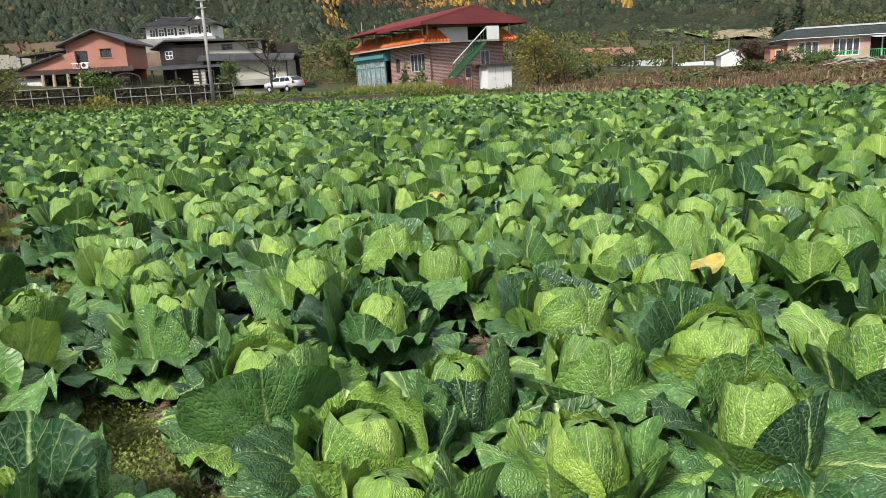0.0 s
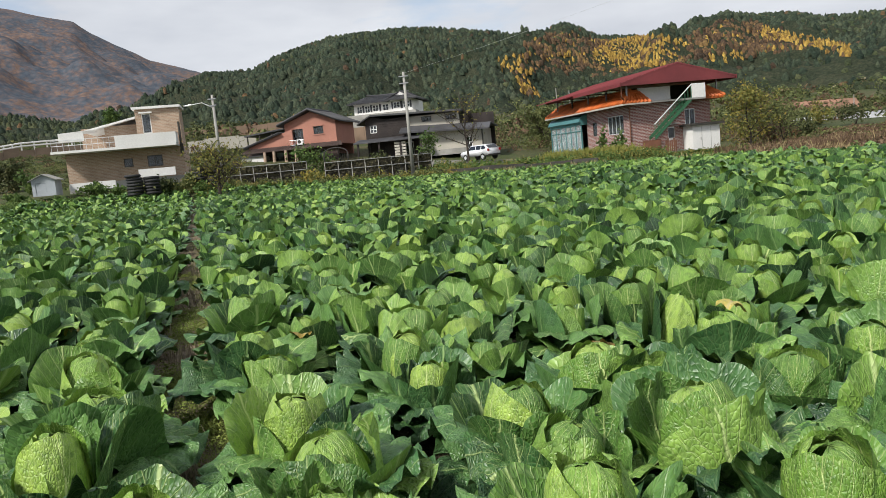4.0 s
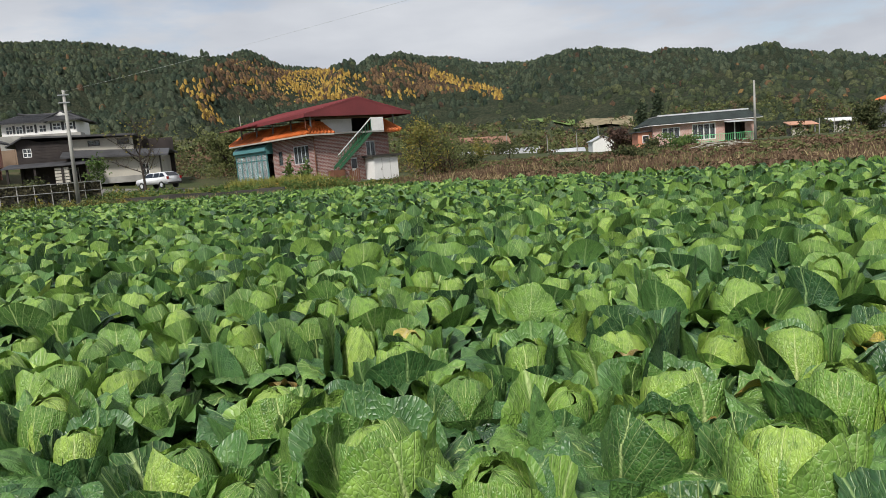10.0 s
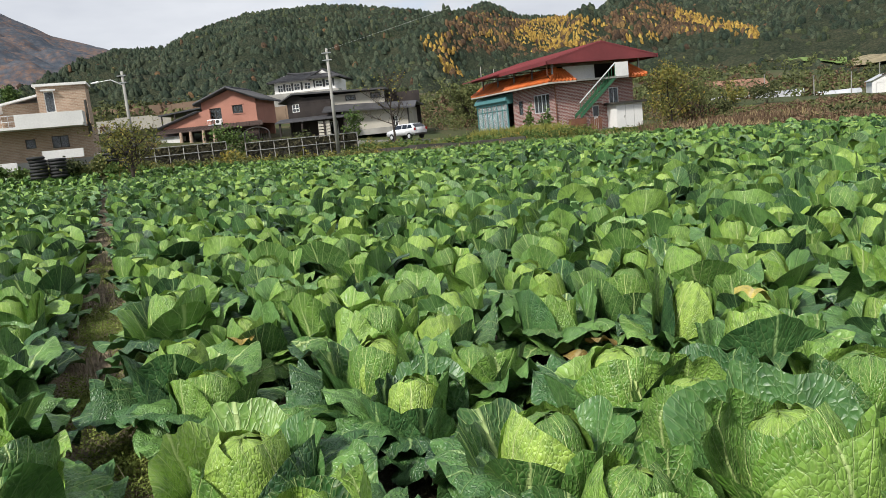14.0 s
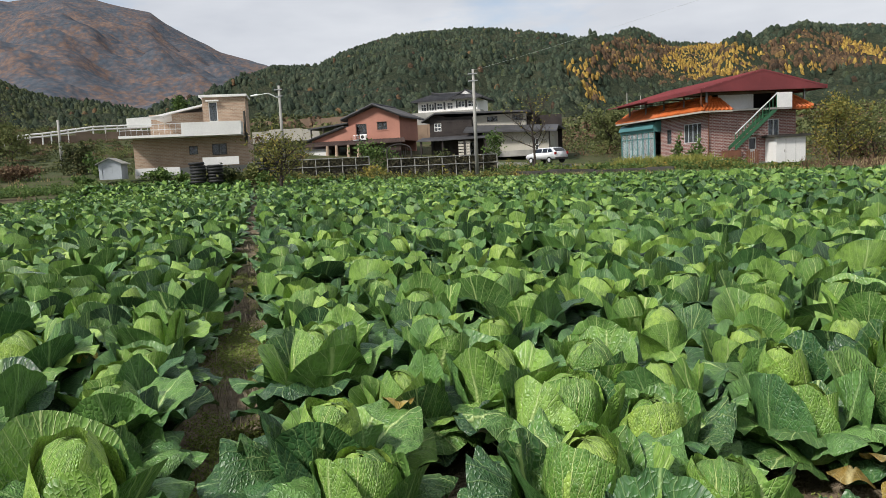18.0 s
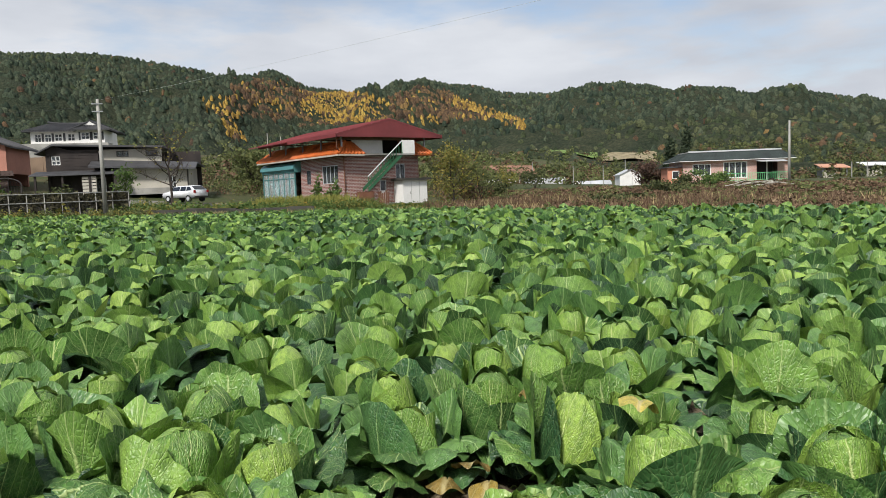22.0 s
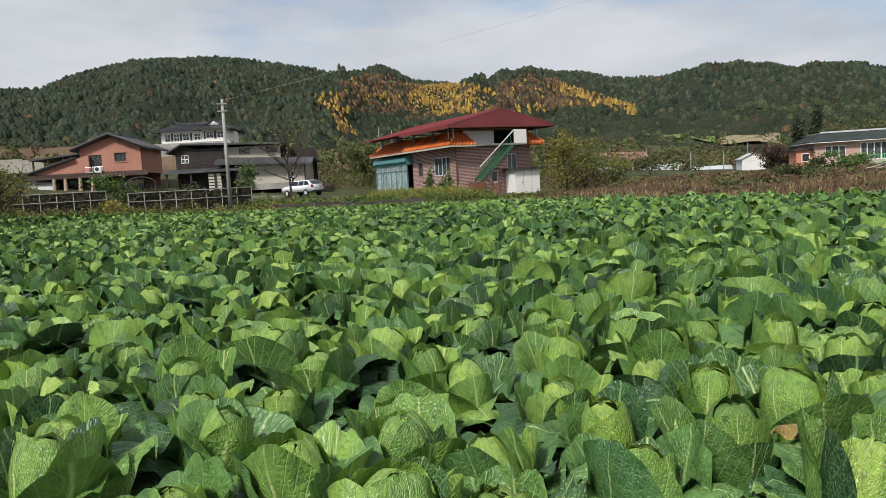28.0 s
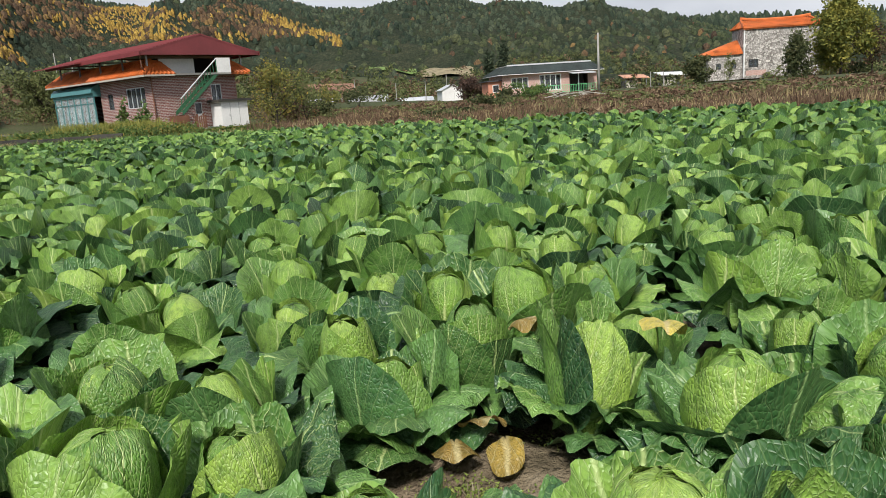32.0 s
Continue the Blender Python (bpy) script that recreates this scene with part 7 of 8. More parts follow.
leafy("furrow_weeds", [(x, y, z + 0.005, 0.11, h * 0.7) for x, y, z, h, _ in weed], WEED, "small green weeds in the bare furrow", 76, 46, 0.009)
STALK = crown_material("grey_dry_stalks", [(0.1, (0.16, 0.13, 0.09)), (0.5, (0.29, 0.25, 0.17)), (0.9, (0.42, 0.37, 0.26))])
blades("furrow_straw", litter, STALK, "dry stalks littering the furrow", 77, 3, 0.0035)


# ---- poles, wires, fences ----
def utility_pole(x, y, z, h, label, arm=True, lamp=None):
    p = thing("utility_pole", x, y, z - 0.1, 0, label, "pole")
    bm = bmesh.new()
    tube(bm, (0, 0, 0), (0, 0, h + 0.1), 0.15, 0.09, 12)
    part("shaft", bm, CONCRETE, p, smooth=True)
    if arm:
        for k, zz in enumerate((h - 0.25, h - 0.75)):
            bm = bmesh.new()
            bx(bm, -0.35, 0.35, -0.16, -0.10, zz, zz + 0.07)
            part("crossarm", bm, STEEL, p)
            for xx in (-0.28, 0.28):
                bm = bmesh.new()
                tube(bm, (xx, -0.13, zz + 0.07), (xx, -0.13, zz + 0.2), 0.04, 0.03, 8)
                part("insulator", bm, DARKCON, p)
    if lamp:
        bm = bmesh.new()
        a = Vector((0, 0, h - 0.9))
        mid_p = Vector((lamp[0] * 0.5, lamp[1] * 0.5, h - 0.45))
        end = Vector((lamp[0], lamp[1], h - 0.55))
        tube(bm, a, mid_p, 0.04, 0.035, 8)
        tube(bm, mid_p, end, 0.035, 0.03, 8)
        arm_o = part("lamp_arm", bm, ALU, p)
        bm = bmesh.new()
        d = (end - mid_p).normalized()
        tube(bm, end, end + d * 0.55, 0.09, 0.05, 8)
        part("lamp_head", bm, ALU, arm_o)
    return p


utility_pole(-16.8, 54.1, 0.5, 7.5, "grey concrete utility pole at the field edge")
utility_pole(44.7, 72.6, G(44.7, 72.6), 6.1, "slim concrete pole beside the bungalow", False)
utility_pole(-32.2, 53.0, 1.2, 6.8, "concrete pole with a curved street lamp arm", True, (-1.5, -0.7))
utility_pole(-53.8, 52.1, G(-53.8, 52.1), 4.4, "thin pale pole beside the garden", False)
utility_pole(-73.6, 52.3, G(-73.6, 52.3) - 0.3, 3.2, "thin brown wooden pole", False)
for x, y, z, h in ((26.1, 104.5, 2.0, 2.6), (31.7, 103.2, 1.4, 2.4), (35.8, 102.3, 1.3, 2.5), (38.8, 101.6, 1.3, 3.2), (65.3, 90.3, 1.0, 2.0), (67.3, 90.0, 1.0, 1.9), (-9.5, 92.0, 4.0, 4.6), (-8.0, 92.6, 4.0, 4.2)):
    p = thing("slim_pole", x, y, z - 0.3, 0, "thin pale pole standing in the fields", "pole", "thin poles behind the field")
    bm = bmesh.new()
    tube(bm, (0, 0, 0), (0, 0, h + 0.3), 0.07, 0.05, 8)
    part("shaft", bm, CONCRETE, p)


def cable(p, q, sag, label, r=0.009, mat=RUBBER):
    c = bpy.data.curves.new("cable", "CURVE")
    c.dimensions, c.bevel_depth, c.bevel_resolution = "3D", r, 1
    sp = c.splines.new("POLY")
    sp.points.add(24)
    for k in range(25):
        t = k / 24
        v = Vector(p).lerp(Vector(q), t)
        sp.points[k].co = (v.x, v.y, v.z - sag * 4 * t * (1 - t), 1)
    c.materials.append(mat)
    return tagged(new("overhead_cable", c), label, "cable")


cable((-16.8, 54.0, 7.9), (15.4, 6.3, 5.9), 0.25, "thin grey cable sagging over the field from the pole", 0.0035, ALU)
cable((-16.8, 54.0, 7.6), (-32.2, 52.9, 7.6), 0.5, "thin black cable between the two poles")
cable((-32.2, 53.0, 7.8), (-24.0, 80.0, 9.0), 0.6, "thin black cable up to the villa")
cable((-32.2, 53.0, 7.5), (-53.8, 52.1, 6.6), 0.7, "thin black cable along the lane")


def rail_fence(p, q, z0, z1, n, label):
    """A low dark wall with steel posts and two pale rails on it."""
    p, q = Vector((*p, 0)), Vector((*q, 0))
    L = (q - p).length
    yaw = math.degrees(math.atan2(q.y - p.y, q.x - p.x))
    f = thing("railed_wall", p.x, p.y, z0, yaw, label, "fence")
    bm = bmesh.new()
    for k in range(n):
        x0, x1 = L * k / n, L * (k + 1) / n
        bx(bm, x0, x1 - 0.02, 0.02, 0.2, -0.6, z1 - z0 - 0.30 + 0.05 * math.sin(k * 2.3))
    part("dark_wall", bm, DARKCON, f)
    for k in range(n + 1):
        boxes("post", CONCRETE, f, [(L * k / n - 0.03, L * k / n + 0.03, -0.10, -0.04, -0.3, z1 - z0)])
    for zz in (z1 - z0 - 0.04, z1 - z0 - 0.62):
        bm = bmesh.new()
        tube(bm, (0, -0.13, zz), (L, -0.13, zz), 0.026, 0.026, 6)
        part("rail", bm, RAIL, f)
    g = np.random.default_rng(int(L * 10))
    n = int(L * 260)
    top = z1 - z0 - 0.12
    c = np.stack([g.uniform(0, L, n), g.normal(-0.02, 0.03, n), top - (top + 0.2) * g.random(n) ** 1.3 * (0.6 + 0.4 * np.sin(g.uniform(0, 9, n)))], 1)
    a, b = g.normal(0, 1, (2, n, 3)) * (1, 0.5, 1)
    s = g.uniform(0.03, 0.12, (n, 1))
    V = np.stack([c + a * s, c + b * s, c - (a + b) * s], 1).reshape(-1, 3)
    me = mesh_from("creeper", V, np.arange(len(V)).reshape(-1, 3), [CREEPER], smooth=False)
    tagged(new("creeper", me), "dark tangled creeper on the wall").parent = f
    return f


RAIL = plain("pale_galvanised_rail", (0.30, 0.30, 0.29), 0.5, 0.2, 0.15, 2, 0.1)
CREEPER = crown_material("creeper_leaves", [(0.15, (0.022, 0.022, 0.016)), (0.5, (0.050, 0.046, 0.030)), (0.8, (0.095, 0.085, 0.045)), (0.95, (0.22, 0.20, 0.12))], 0.9, 0.05)
rail_fence((-33.0, 49.4), (-24.6, 52.4), 0.95, 2.2, 9, "dark wall with pale double rails and creepers")
rail_fence((-23.3, 52.8), (-15.6, 55.3), 0.75, 1.95, 8, "dark wall with pale double rails")


def garden_gate():
    gte = thing("garden_gate", -24.1, 57.0, 1.0, 10, "arched iron garden gate", "gate")
    bm = bmesh.new()
    for x in (-1.0, 1.0):
        tube(bm, (x, 0, 0), (x, 0, 1.6), 0.05, 0.05, 8)
    for k in range(10):
        a, b = math.pi * k / 10, math.pi * (k + 1) / 10
        tube(bm, (math.cos(a), 0, 1.6 + 0.5 * math.sin(a)), (math.cos(b), 0, 1.6 + 0.5 * math.sin(b)), 0.05, 0.05, 6)
    part("arch", bm, DARKFRAME, gte)
    for k in range(11):
        x = -0.9 + k * 0.18
        bm = bmesh.new()
        tube(bm, (x, 0, 0.1), (x, 0, 1.5 + 0.45 * math.sqrt(max(0, 1 - x * x))), 0.015, 0.015, 5)
        part("bar", bm, DARKFRAME, gte)
    return gte


garden_gate()


def low_wall(name, pts, h, mat, label, th=0.25):
    w = tagged(new(name), label, "wall", kind="structure")
    for (a, b) in zip(pts, pts[1:]):
        p, q = Vector(a), Vector(b)
        d = (q - p).normalized()
        nrm = Vector((-d.y, d.x, 0)) * th
        n = max(1, int((q - p).length / 1.6))
        for k in range(n):
            s0, s1 = p.lerp(q, k / n), p.lerp(q, (k + 0.985) / n)
            bm = bmesh.new()
            top = h * (1 + 0.12 * math.sin(k * 1.7 + p.x))
            vs = []
            for c in (s0, s1, s1 + nrm, s0 + nrm):
                vs.append((bm.verts.new((c.x, c.y, c.z - 0.5)), bm.verts.new((c.x, c.y, c.z + top))))
            bm.faces.new([v[1] for v in vs])
            for i in range(4):
                j = (i + 1) % 4
                bm.faces.new([vs[i][0], vs[j][0], vs[j][1], vs[i][1]])
            part("block", bm, mat, w)
    return w


low_wall("retaining_kerb", [(-45.5, 19.5, -0.24), (-39.6, 28.5, -0.18), (-33.4, 35.6, -0.10), (-28.8, 40.8, -0.04)], 0.12, plain("mossy_kerb", (0.33, 0.27, 0.20), 0.9, 0, 0.35, 1.2, 0.5), "low weathered concrete kerb along the field")
low_wall("terrace_wall", [(-50.5, 28.0, 0.12), (-45.0, 33.0, 0.14), (-37.2, 40.2, 0.18)], 0.30, plain("earth_stone_wall", (0.13, 0.10, 0.075), 0.95, 0, 0.4, 1.5, 0.6), "low dark terrace wall above the kerb")
low_wall("garden_retaining_wall", [(-37.6, 50.4, 0.55), (-33.2, 49.6, 0.6)], 0.75, DARKCON, "dark overgrown retaining wall beside the tyre stacks")
low_wall("field_bank_wall", [(-14.8, 54.4, 0.2), (-8.0, 51.6, 0.12), (-3.0, 50.6, 0.05)], 0.42, DARKCON, "low dark stone wall between lane and field")
low_wall("yard_wall", [(-1.8, 55.4, 0.0), (1.5, 57.0, 0.0), (6.6, 59.4, 0.0)], 0.34, plain("stained_concrete", (0.20, 0.185, 0.16), 0.9, 0, 0.5, 1.5, 0.4), "stained low concrete wall of the yard")
low_wall("terrace_band_upper", [(-66.0, 94.0, 7.6), (-50.0, 95.0, 7.6), (-41.0, 96.0, 7.4)], 1.0, plain("brown_earth_bank", (0.19, 0.13, 0.09), 0.95, 0, 0.3, 0.6, 0.5), "brown earth terrace bank above the village", 3.0)
low_wall("terrace_band_pale", [(-51.0, 77.0, 5.3), (-44.0, 80.5, 5.5)], 0.9, CREAM, "pale rendered retaining wall", 0.3)
low_wall("terrace_plank_wall", [(-40.5, 85.6, 3.8), (-26.0, 86.6, 3.8)], 2.6, plain("brown_boards", (0.23, 0.16, 0.11), 0.9, 0, 0.3, 1.2, 0.4), "brown boarded terrace wall behind the pink house", 0.3)


def guard_rail():
    f = thing("guard_rail", 0, 0, 0, 0, "pale curved road barrier on the hillside", "barrier")
    pts = [(-80.0, 63.5, 6.6), (-74.4, 69.0, 7.2), (-71.0, 73.3, 7.9), (-65.9, 79.8, 8.2), (-58.0, 86.0, 8.3)]
    for a, b in zip(pts, pts[1:]):
        p, q = Vector(a), Vector(b)
        for zz in (-0.35, 0.0):
            bm = bmesh.new()
            tube(bm, p + Vector((0, 0, zz)), q + Vector((0, 0, zz)), 0.10, 0.10, 6)
            part("rail", bm, WHITE, f)
        for k in range(6):
            s0 = p.lerp(q, k / 6)
            bm = bmesh.new()
            tube(bm, s0 + Vector((0, 0, -1.8)), s0 + Vector((0, 0, 0.1)), 0.09, 0.09, 6)
            part("post", bm, WHITE, f)
    return f


guard_rail()
low_wall("road_bank", [(-80.0, 63.2, 4.6), (-71.0, 72.9, 5.6), (-58.0, 85.6, 6.0)], 1.6, plain("earth_bank", (0.17, 0.125, 0.09), 0.95, 0, 0.3, 0.6, 0.5), "brown earth bank under the hillside road", 2.0)
lane = tagged(new("lane"), "grey concrete lane beside the houses", "road", kind="structure")
bm = bmesh.new()
for k in range(12):
    x0 = -22 + k * 2.2
    x1 = x0 + 2.18
    ya, yb = 64.5 - 0.10 * (x0 + 22), 64.5 - 0.10 * (x1 + 22)
    slab(bm, [(x0, ya, G(x0, ya) + 0.05), (x1, yb, G(x1, yb) + 0.05), (x1, yb + 3, G(x1, yb + 3) + 0.05), (x0, ya + 3, G(x0, ya + 3) + 0.05)], 0.15)
part("paving", bm, plain("old_lane_concrete", (0.20, 0.19, 0.165), 0.95, 0, 0.35, 0.8, 0.5), lane)


# ---- vehicle ----
def car():
    c = thing("car", -13.9, 65.3, 0.98, 143, "white estate car parked beside the cream wing", "car")
    prof = [(-2.15, 0.42), (2.1, 0.42), (2.2, 0.7), (2.1, 0.92), (1.25, 1.02), (0.55, 1.5), (-1.5, 1.55), (-2.1, 1.1), (-2.2, 0.75)]
    bm = bmesh.new()
    prism(bm, prof, 1, -0.86, 0.86)
    for v in bm.verts:
        if v.co.z > 1.2:
            v.co.y *= 0.82
    bmesh.ops.bevel(bm, geom=bm.edges[:], offset=0.06, segments=2, affect="EDGES")
    body = part("body", bm, CARPAINT, c, smooth=True)
    for s in (-1, 1):
        bm = bmesh.new()
        for pts in ([(0.95, 1.06), (0.5, 1.43), (-0.25, 1.45), (-0.25, 1.06)], [(-0.33, 1.06), (-0.33, 1.45), (-1.05, 1.46), (-1.05, 1.06)], [(-1.13, 1.06), (-1.13, 1.46), (-1.5, 1.45), (-1.85, 1.12)]):
            vs = [bm.verts.new((x, s * (0.872 - 0.16 * (z - 1.06) / 0.45), z)) for x, z in pts]
            bm.faces.new(vs if s < 0 else vs[::-1])
        part("side_window", bm, DARKGLASS, body)
    bm = bmesh.new()
    bm.faces.new([bm.verts.new(p) for p in ((-1.62, -0.6, 1.5), (-1.62, 0.6, 1.5), (-2.06, 0.68, 1.16), (-2.06, -0.68, 1.16))])
    part("rear_window", bm, DARKGLASS, body)
    bm = bmesh.new()
    bm.faces.new([bm.verts.new(p) for p in ((0.66, -0.66, 1.46), (1.2, -0.72, 1.07), (1.2, 0.72, 1.07), (0.66, 0.66, 1.46))])
    part("windscreen", bm, DARKGLASS, body)
    for s in (-1, 1):
        boxes("tail_light", plain("red_lamp_glass", (0.35, 0.02, 0.02), 0.2, 0, 0.05, 1, 0), body, [(-2.22, -2.1, s * 0.78 - 0.1, s * 0.78 + 0.08, 0.85, 1.1)])
        for x in (-1.35, 1.35):
            bm = bmesh.new()
            tube(bm, (x, s * 0.72, 0.33), (x, s * 0.9, 0.33), 0.33, 0.33, 18)
            w = part("wheel", bm, RUBBER, c)
            bm = bmesh.new()
            tube(bm, (x, s * 0.88, 0.33), (x, s * 0.91, 0.33), 0.21, 0.19, 12)
            part("rim", bm, ALU, w)
    for x0, x1 in ((-2.25, -2.1), (2.1, 2.24)):
        boxes("bumper", DARKCON, body, [(x0, x1, -0.8, 0.8, 0.4, 0.55)])
    c.scale = (0.86, 0.86, 0.86)
    return c


car()


# ---- yard clutter, tunnels and far sheds ----
def tyre_stack(x, y, z, n, label):
    t = thing("tyre_stack", x, y, z, 0, label, "tyres")
    rr = random.Random(int(x * 10))
    for k in range(n):
        bm = bmesh.new()
        N, M = 16, 6
        vs = [[bm.verts.new(((0.42 + 0.13 * math.cos(b)) * math.cos(a) + rr.uniform(-0.004, 0.004), (0.42 + 0.13 * math.cos(b)) * math.sin(a), 0.11 * math.sin(b))) for b in [2 * math.pi * j / M for j in range(M)]] for a in [2 * math.pi * i / N for i in range(N)]]
        for i in range(N):
            for j in range(M):
                bm.faces.new([vs[i][j], vs[(i + 1) % N][j], vs[(i + 1) % N][(j + 1) % M], vs[i][(j + 1) % M]])
        o = part("tyre", bm, RUBBER, t, smooth=True)
        o.location = (rr.uniform(-0.06, 0.06), rr.uniform(-0.06, 0.06), 0.1 + k * 0.205)
    return t


for x, y, z, n in ((-33.6, 44.3, 0.85, 7), (-32.7, 44.9, 0.85, 6), (-30.6, 47.6, 0.9, 7), (-29.9, 48.0, 0.9, 8)):
    tyre_stack(x, y, z, n, "stack of old black tyres at the garden edge")


FILM = plain("grey_plastic_film", (0.46, 0.47, 0.48), 0.45, 0, 0.3, 1.2, 0.2)


def tunnel(p, q, w, h, label):
    p, q = Vector(p), Vector(q)
    t = thing("plastic_tunnel", p.x, p.y, p.z, math.degrees(math.atan2(q.y - p.y, q.x - p.x)), label, "greenhouse", "plastic tunnels")
    L = (q - p).length
    bm = bmesh.new()
    N = 10
    rows = []
    for k in range(int(L / 1.2) + 1):
        x = L * k / int(L / 1.2)
        rows.append([bm.verts.new((x, w / 2 * math.cos(math.pi * i / N), h * math.sin(math.pi * i / N) * (1 + 0.03 * (k % 2)))) for i in range(N + 1)])
    for a, b in zip(rows, rows[1:]):
        for i in range(N):
            bm.faces.new([a[i], b[i], b[i + 1], a[i + 1]])
    bm.faces.new(rows[0][::-1])
    bm.faces.new(rows[-1])
    part("film", bm, FILM, t, smooth=True)
    for k in range(int(L / 2.4)):
        bm = bmesh.new()
        for i in range(N):
            a, b = math.pi * i / N, math.pi * (i + 1) / N
            tube(bm, (k * 2.4, w / 2 * 1.01 * math.cos(a), h * 1.03 * math.sin(a)), (k * 2.4, w / 2 * 1.01 * math.cos(b), h * 1.03 * math.sin(b)), 0.03, 0.03, 5)
        part("hoop", bm, STEEL, t)
    return t


tunnel((18.0, 111.5, 1.4), (32.0, 108.3, 1.0), 4.0, 0.95, "long white plastic tunnel behind the weeds")
tunnel((33.2, 108.0, 0.9), (38.5, 106.8, 0.8), 4.0, 0.8, "short pale plastic tunnel")


def open_shed(x, y, z, yaw, w, d, h, roof_mat, wall_mat, label):
    s = thing("open_shed", x, y, z, yaw, label, "shed")
    for xx in (-w / 2, 0, w / 2):
        for yy in (-d / 2, d / 2):
            boxes("post", STEEL, s, [(xx - 0.06, xx + 0.06, yy - 0.06, yy + 0.06, -0.3, h)])
    bm = bmesh.new()
    slab(bm, [(-w / 2 - 0.4, -d / 2 - 0.4, h), (w / 2 + 0.4, -d / 2 - 0.4, h - 0.15), (w / 2 + 0.4, d / 2 + 0.4, h + 0.35), (-w / 2 - 0.4, d / 2 + 0.4, h + 0.5)], 0.1)
    part("roof", bm, roof_mat, s)
    boxes("wall", wall_mat, s, [(-w / 2, w * 0.1, -d / 2 + 0.1, -d / 2 + 0.18, -0.2, h * 0.62), (-w / 2, w / 2, d / 2 - 0.18, d / 2 - 0.1, -0.2, h)])
    return s


open_shed(-99.5, 72.2, 7.6, 30, 8.5, 4.0, 2.6, BROWNTILE, BLUESHEET, "shed with dark roof and blue sheet walls")
boxes("gable_sheet", ORANGE, bpy.data.objects["open_shed"], [(-3.4, 0.4, -2.2, -2.1, 1.4, 2.3)], "orange sheet gable")
open_shed(66.2, 95.4, G(66, 95) + 0.15, -21, 3.0, 2.5, 1.35, plain("faded_orange_sheet", (0.58, 0.30, 0.19), 0.7, 0, 0.2, 1.5, 0.2), CREAM, "small hut with an orange roof")
open_shed(74.6, 97.4, G(74.6, 97.4), -21, 3.6, 2.5, 1.6, WHITE, CREAM, "open shelter with a flat white roof")


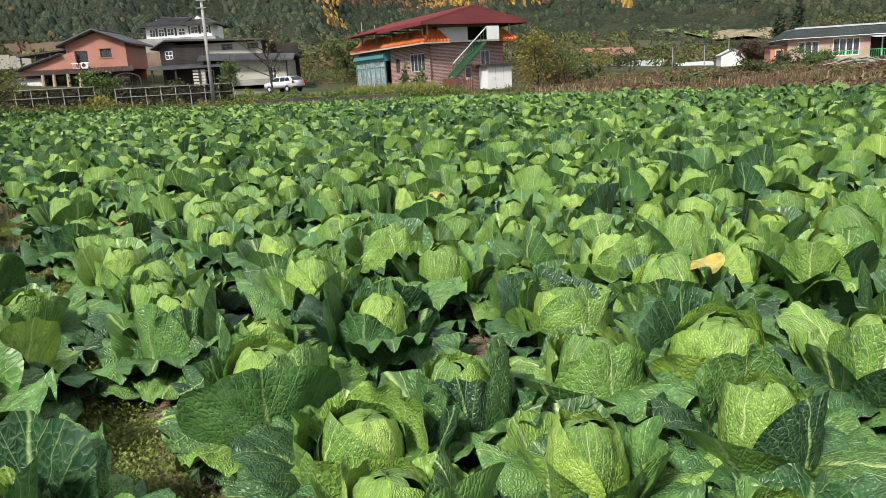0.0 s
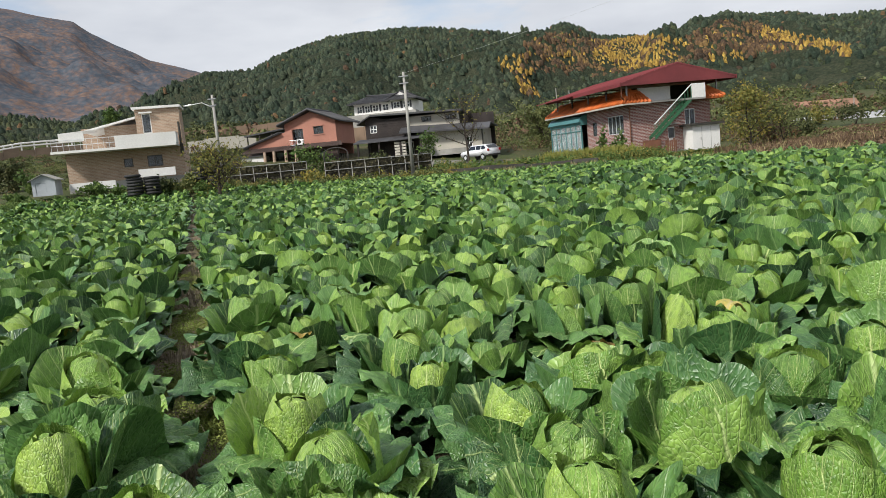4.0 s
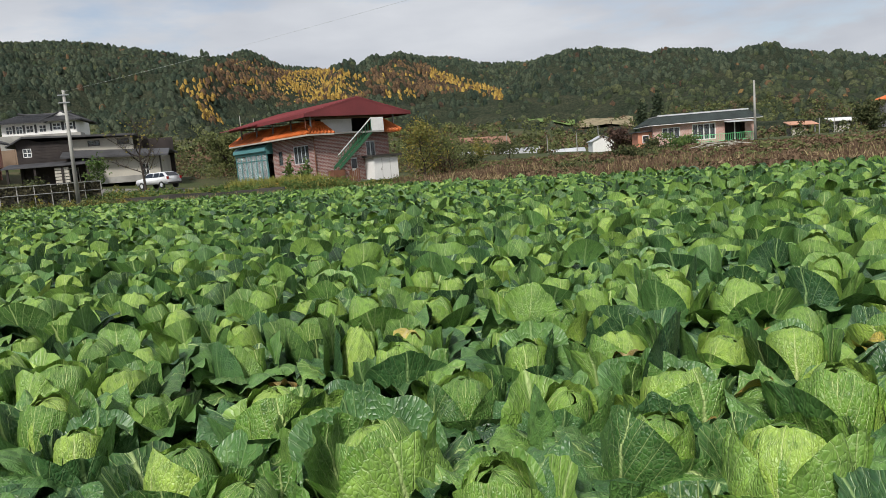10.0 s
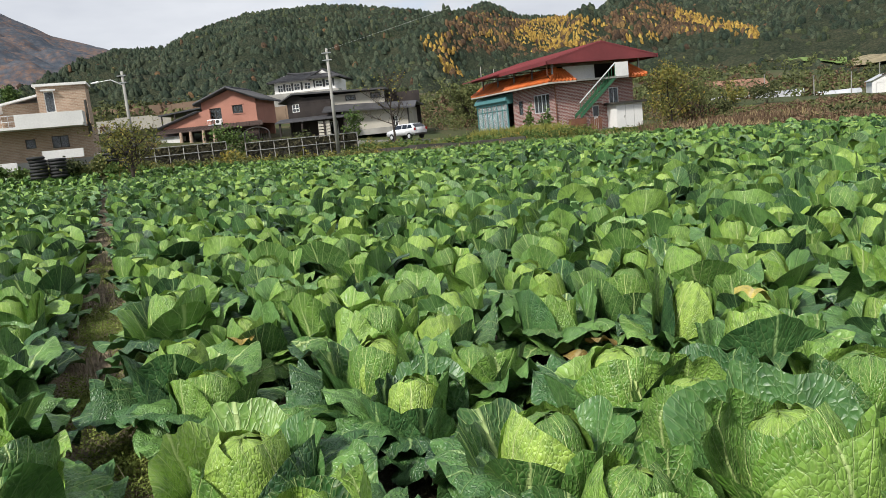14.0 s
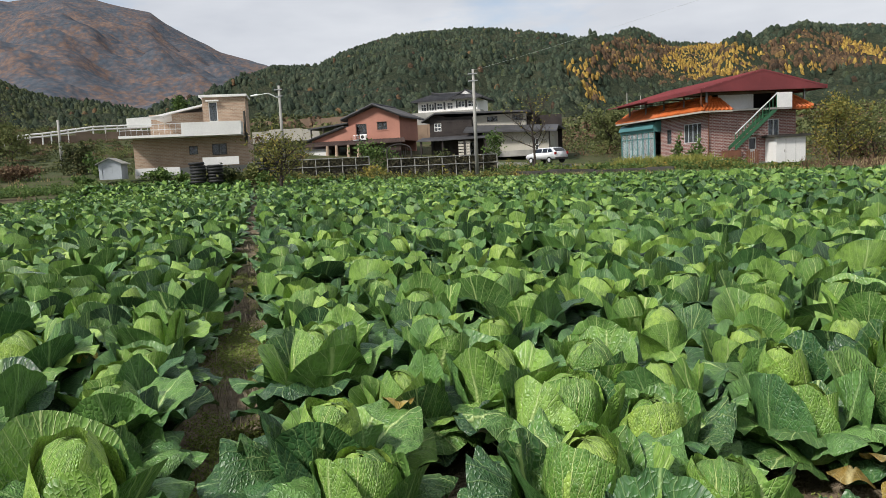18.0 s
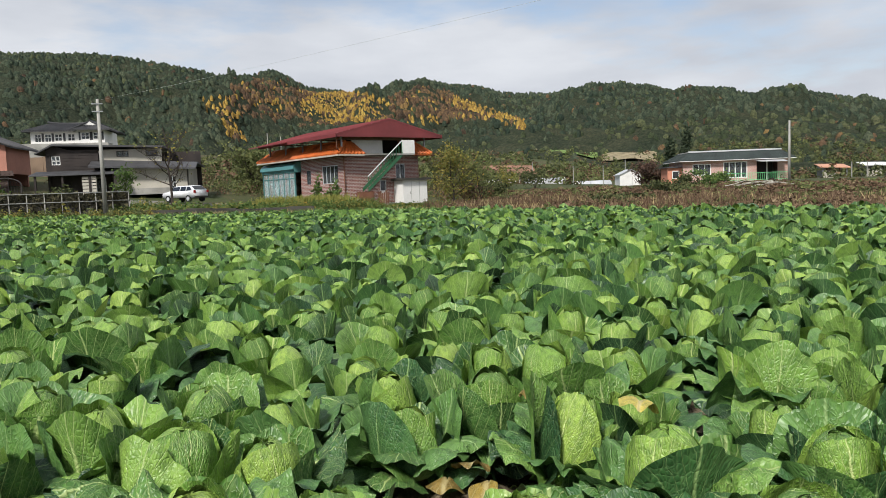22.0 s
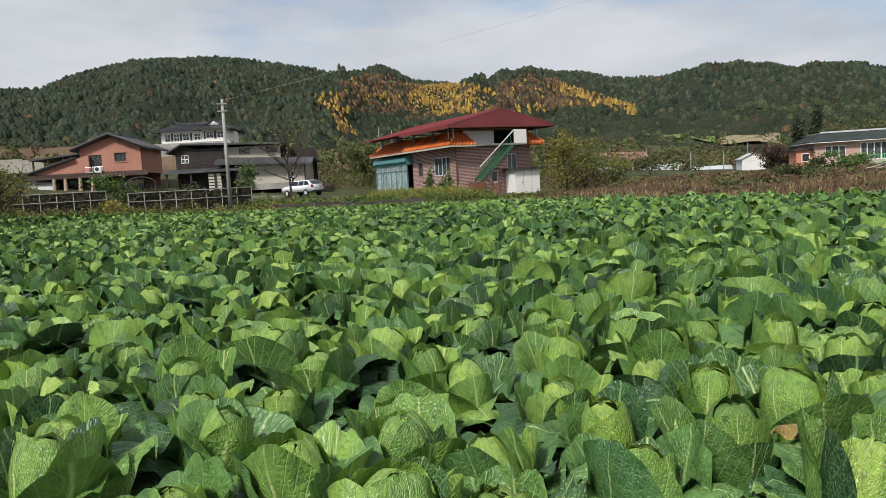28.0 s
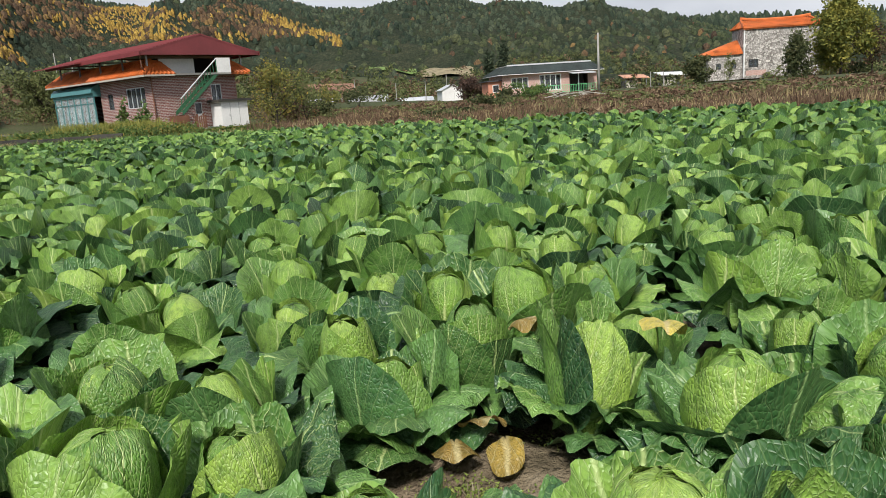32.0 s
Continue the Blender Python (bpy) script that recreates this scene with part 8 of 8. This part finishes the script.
def yard_clutter():
    rr = random.Random(5)
    for x, y, s, mat, lab in ((-0.9, 57.0, 0.55, ALU, "white plastic sack in the yard"), (-0.1, 57.3, 0.6, CREAM, "pale wrapped bundle beside the stair"), (0.6, 57.6, 0.45, STEEL, "grey bucket heap beside the stair")):
        ob = thing("sack", x, y, 0.0, rr.uniform(0, 90), lab, "sack")
        bm = bmesh.new()
        bmesh.ops.create_icosphere(bm, subdivisions=3, radius=s)
        for v in bm.verts:
            n = noise.noise(v.co * 3 + Vector((x, y, 0)))
            v.co = Vector((v.co.x * 1.1, v.co.y * 0.8, (v.co.z + s * 0.7) * 0.75)) * (1 + 0.25 * n)
            v.co.z = max(v.co.z, 0)
        part("bag", bm, mat, ob, smooth=True)
    ob = thing("board_stack", 1.55, 57.7, 0.0, 28, "rusty brown boards leaning by the stair", "boards")
    for k in range(6):
        boxes("board", RUST, ob, [(0.14 * k, 0.14 * k + 0.12, -0.03 * k, -0.03 * k + 0.03, 0, 1.25 + 0.1 * math.sin(k * 2))])
    ob = thing("barrel", -57.0, 38.8, G(-57.0, 38.8) - 0.02, 0, "small blue plastic barrel on the terrace", "barrel")
    bm = bmesh.new()
    tube(bm, (0, 0, 0), (0, 0, 0.62), 0.25, 0.27, 14)
    part("drum", bm, BLUESHEET, ob)
    ob = thing("brush_pile", 31.4, 57.2, G(31.4, 57.2), -20, "heap of cut pale branches on the bank", "branches")
    for k in range(26):
        bm = bmesh.new()
        a = Vector((rr.uniform(-2.2, 1.0), rr.uniform(-0.5, 0.5), rr.uniform(0, 0.5)))
        b = a + Vector((rr.uniform(0.8, 2.4), rr.uniform(-0.5, 0.5), rr.uniform(-0.35, 0.3)))
        b.z = max(0.02, b.z)
        m = a.lerp(b, 0.5) + Vector((0, 0, 0.12))
        tube(bm, a, m, 0.035, 0.03, 5)
        tube(bm, m, b, 0.03, 0.012, 5)
        part("branch", bm, CREAM if k % 3 else BARK, ob)


yard_clutter()
mound = tagged(new("earth_terrace"), "bare reddish-brown earth terrace behind the tunnels", "earth", kind="structure")
bm = bmesh.new()
slab(bm, [(21, 129, 3.4), (33, 126.5, 3.2), (34, 134, 5.0), (22, 137, 5.4)], 3.5)
part("earth", bm, plain("red_brown_earth", (0.28, 0.15, 0.095), 0.95, 0, 0.25, 0.5, 0.5), mound)


def plot(name, az0, az1, r0, r1, mat, label):
    """A cleared strip of field that lies on the foot of the hill."""
    def height(a, r, x, y):
        return np.maximum(land(x, y), MAIN(a, r, x, y)) + 0.45
    v, q = polar_sheet(np.linspace(az0, az1, 14), np.linspace(r0, r1, 8), height)
    tagged(new(name, mesh_from(name, v, q[:, ::-1], [mat])), label, "field", kind="structure")


PLOT_GREEN = crown_material("young_crop_green", [(0.2, (0.07, 0.12, 0.03)), (0.5, (0.13, 0.20, 0.05)), (0.8, (0.19, 0.26, 0.08))], 0.9, 0.0, 1.0, 0.5)
PLOT_TAN = crown_material("stubble_tan", [(0.2, (0.15, 0.125, 0.075)), (0.5, (0.25, 0.21, 0.125)), (0.8, (0.34, 0.29, 0.18))], 0.95, 0.0, 1.0, 0.4)
plot("plot_green", 16.0, 19.5, 208, 236, PLOT_GREEN, "light green field on the foot of the hill")
plot("plot_stubble", 19.8, 23.8, 192, 214, PLOT_TAN, "pale tan stubble field on the foot of the hill")
plot("plot_upper", 12.0, 15.0, 222, 240, PLOT_TAN, "tan cleared strip on the hillside")
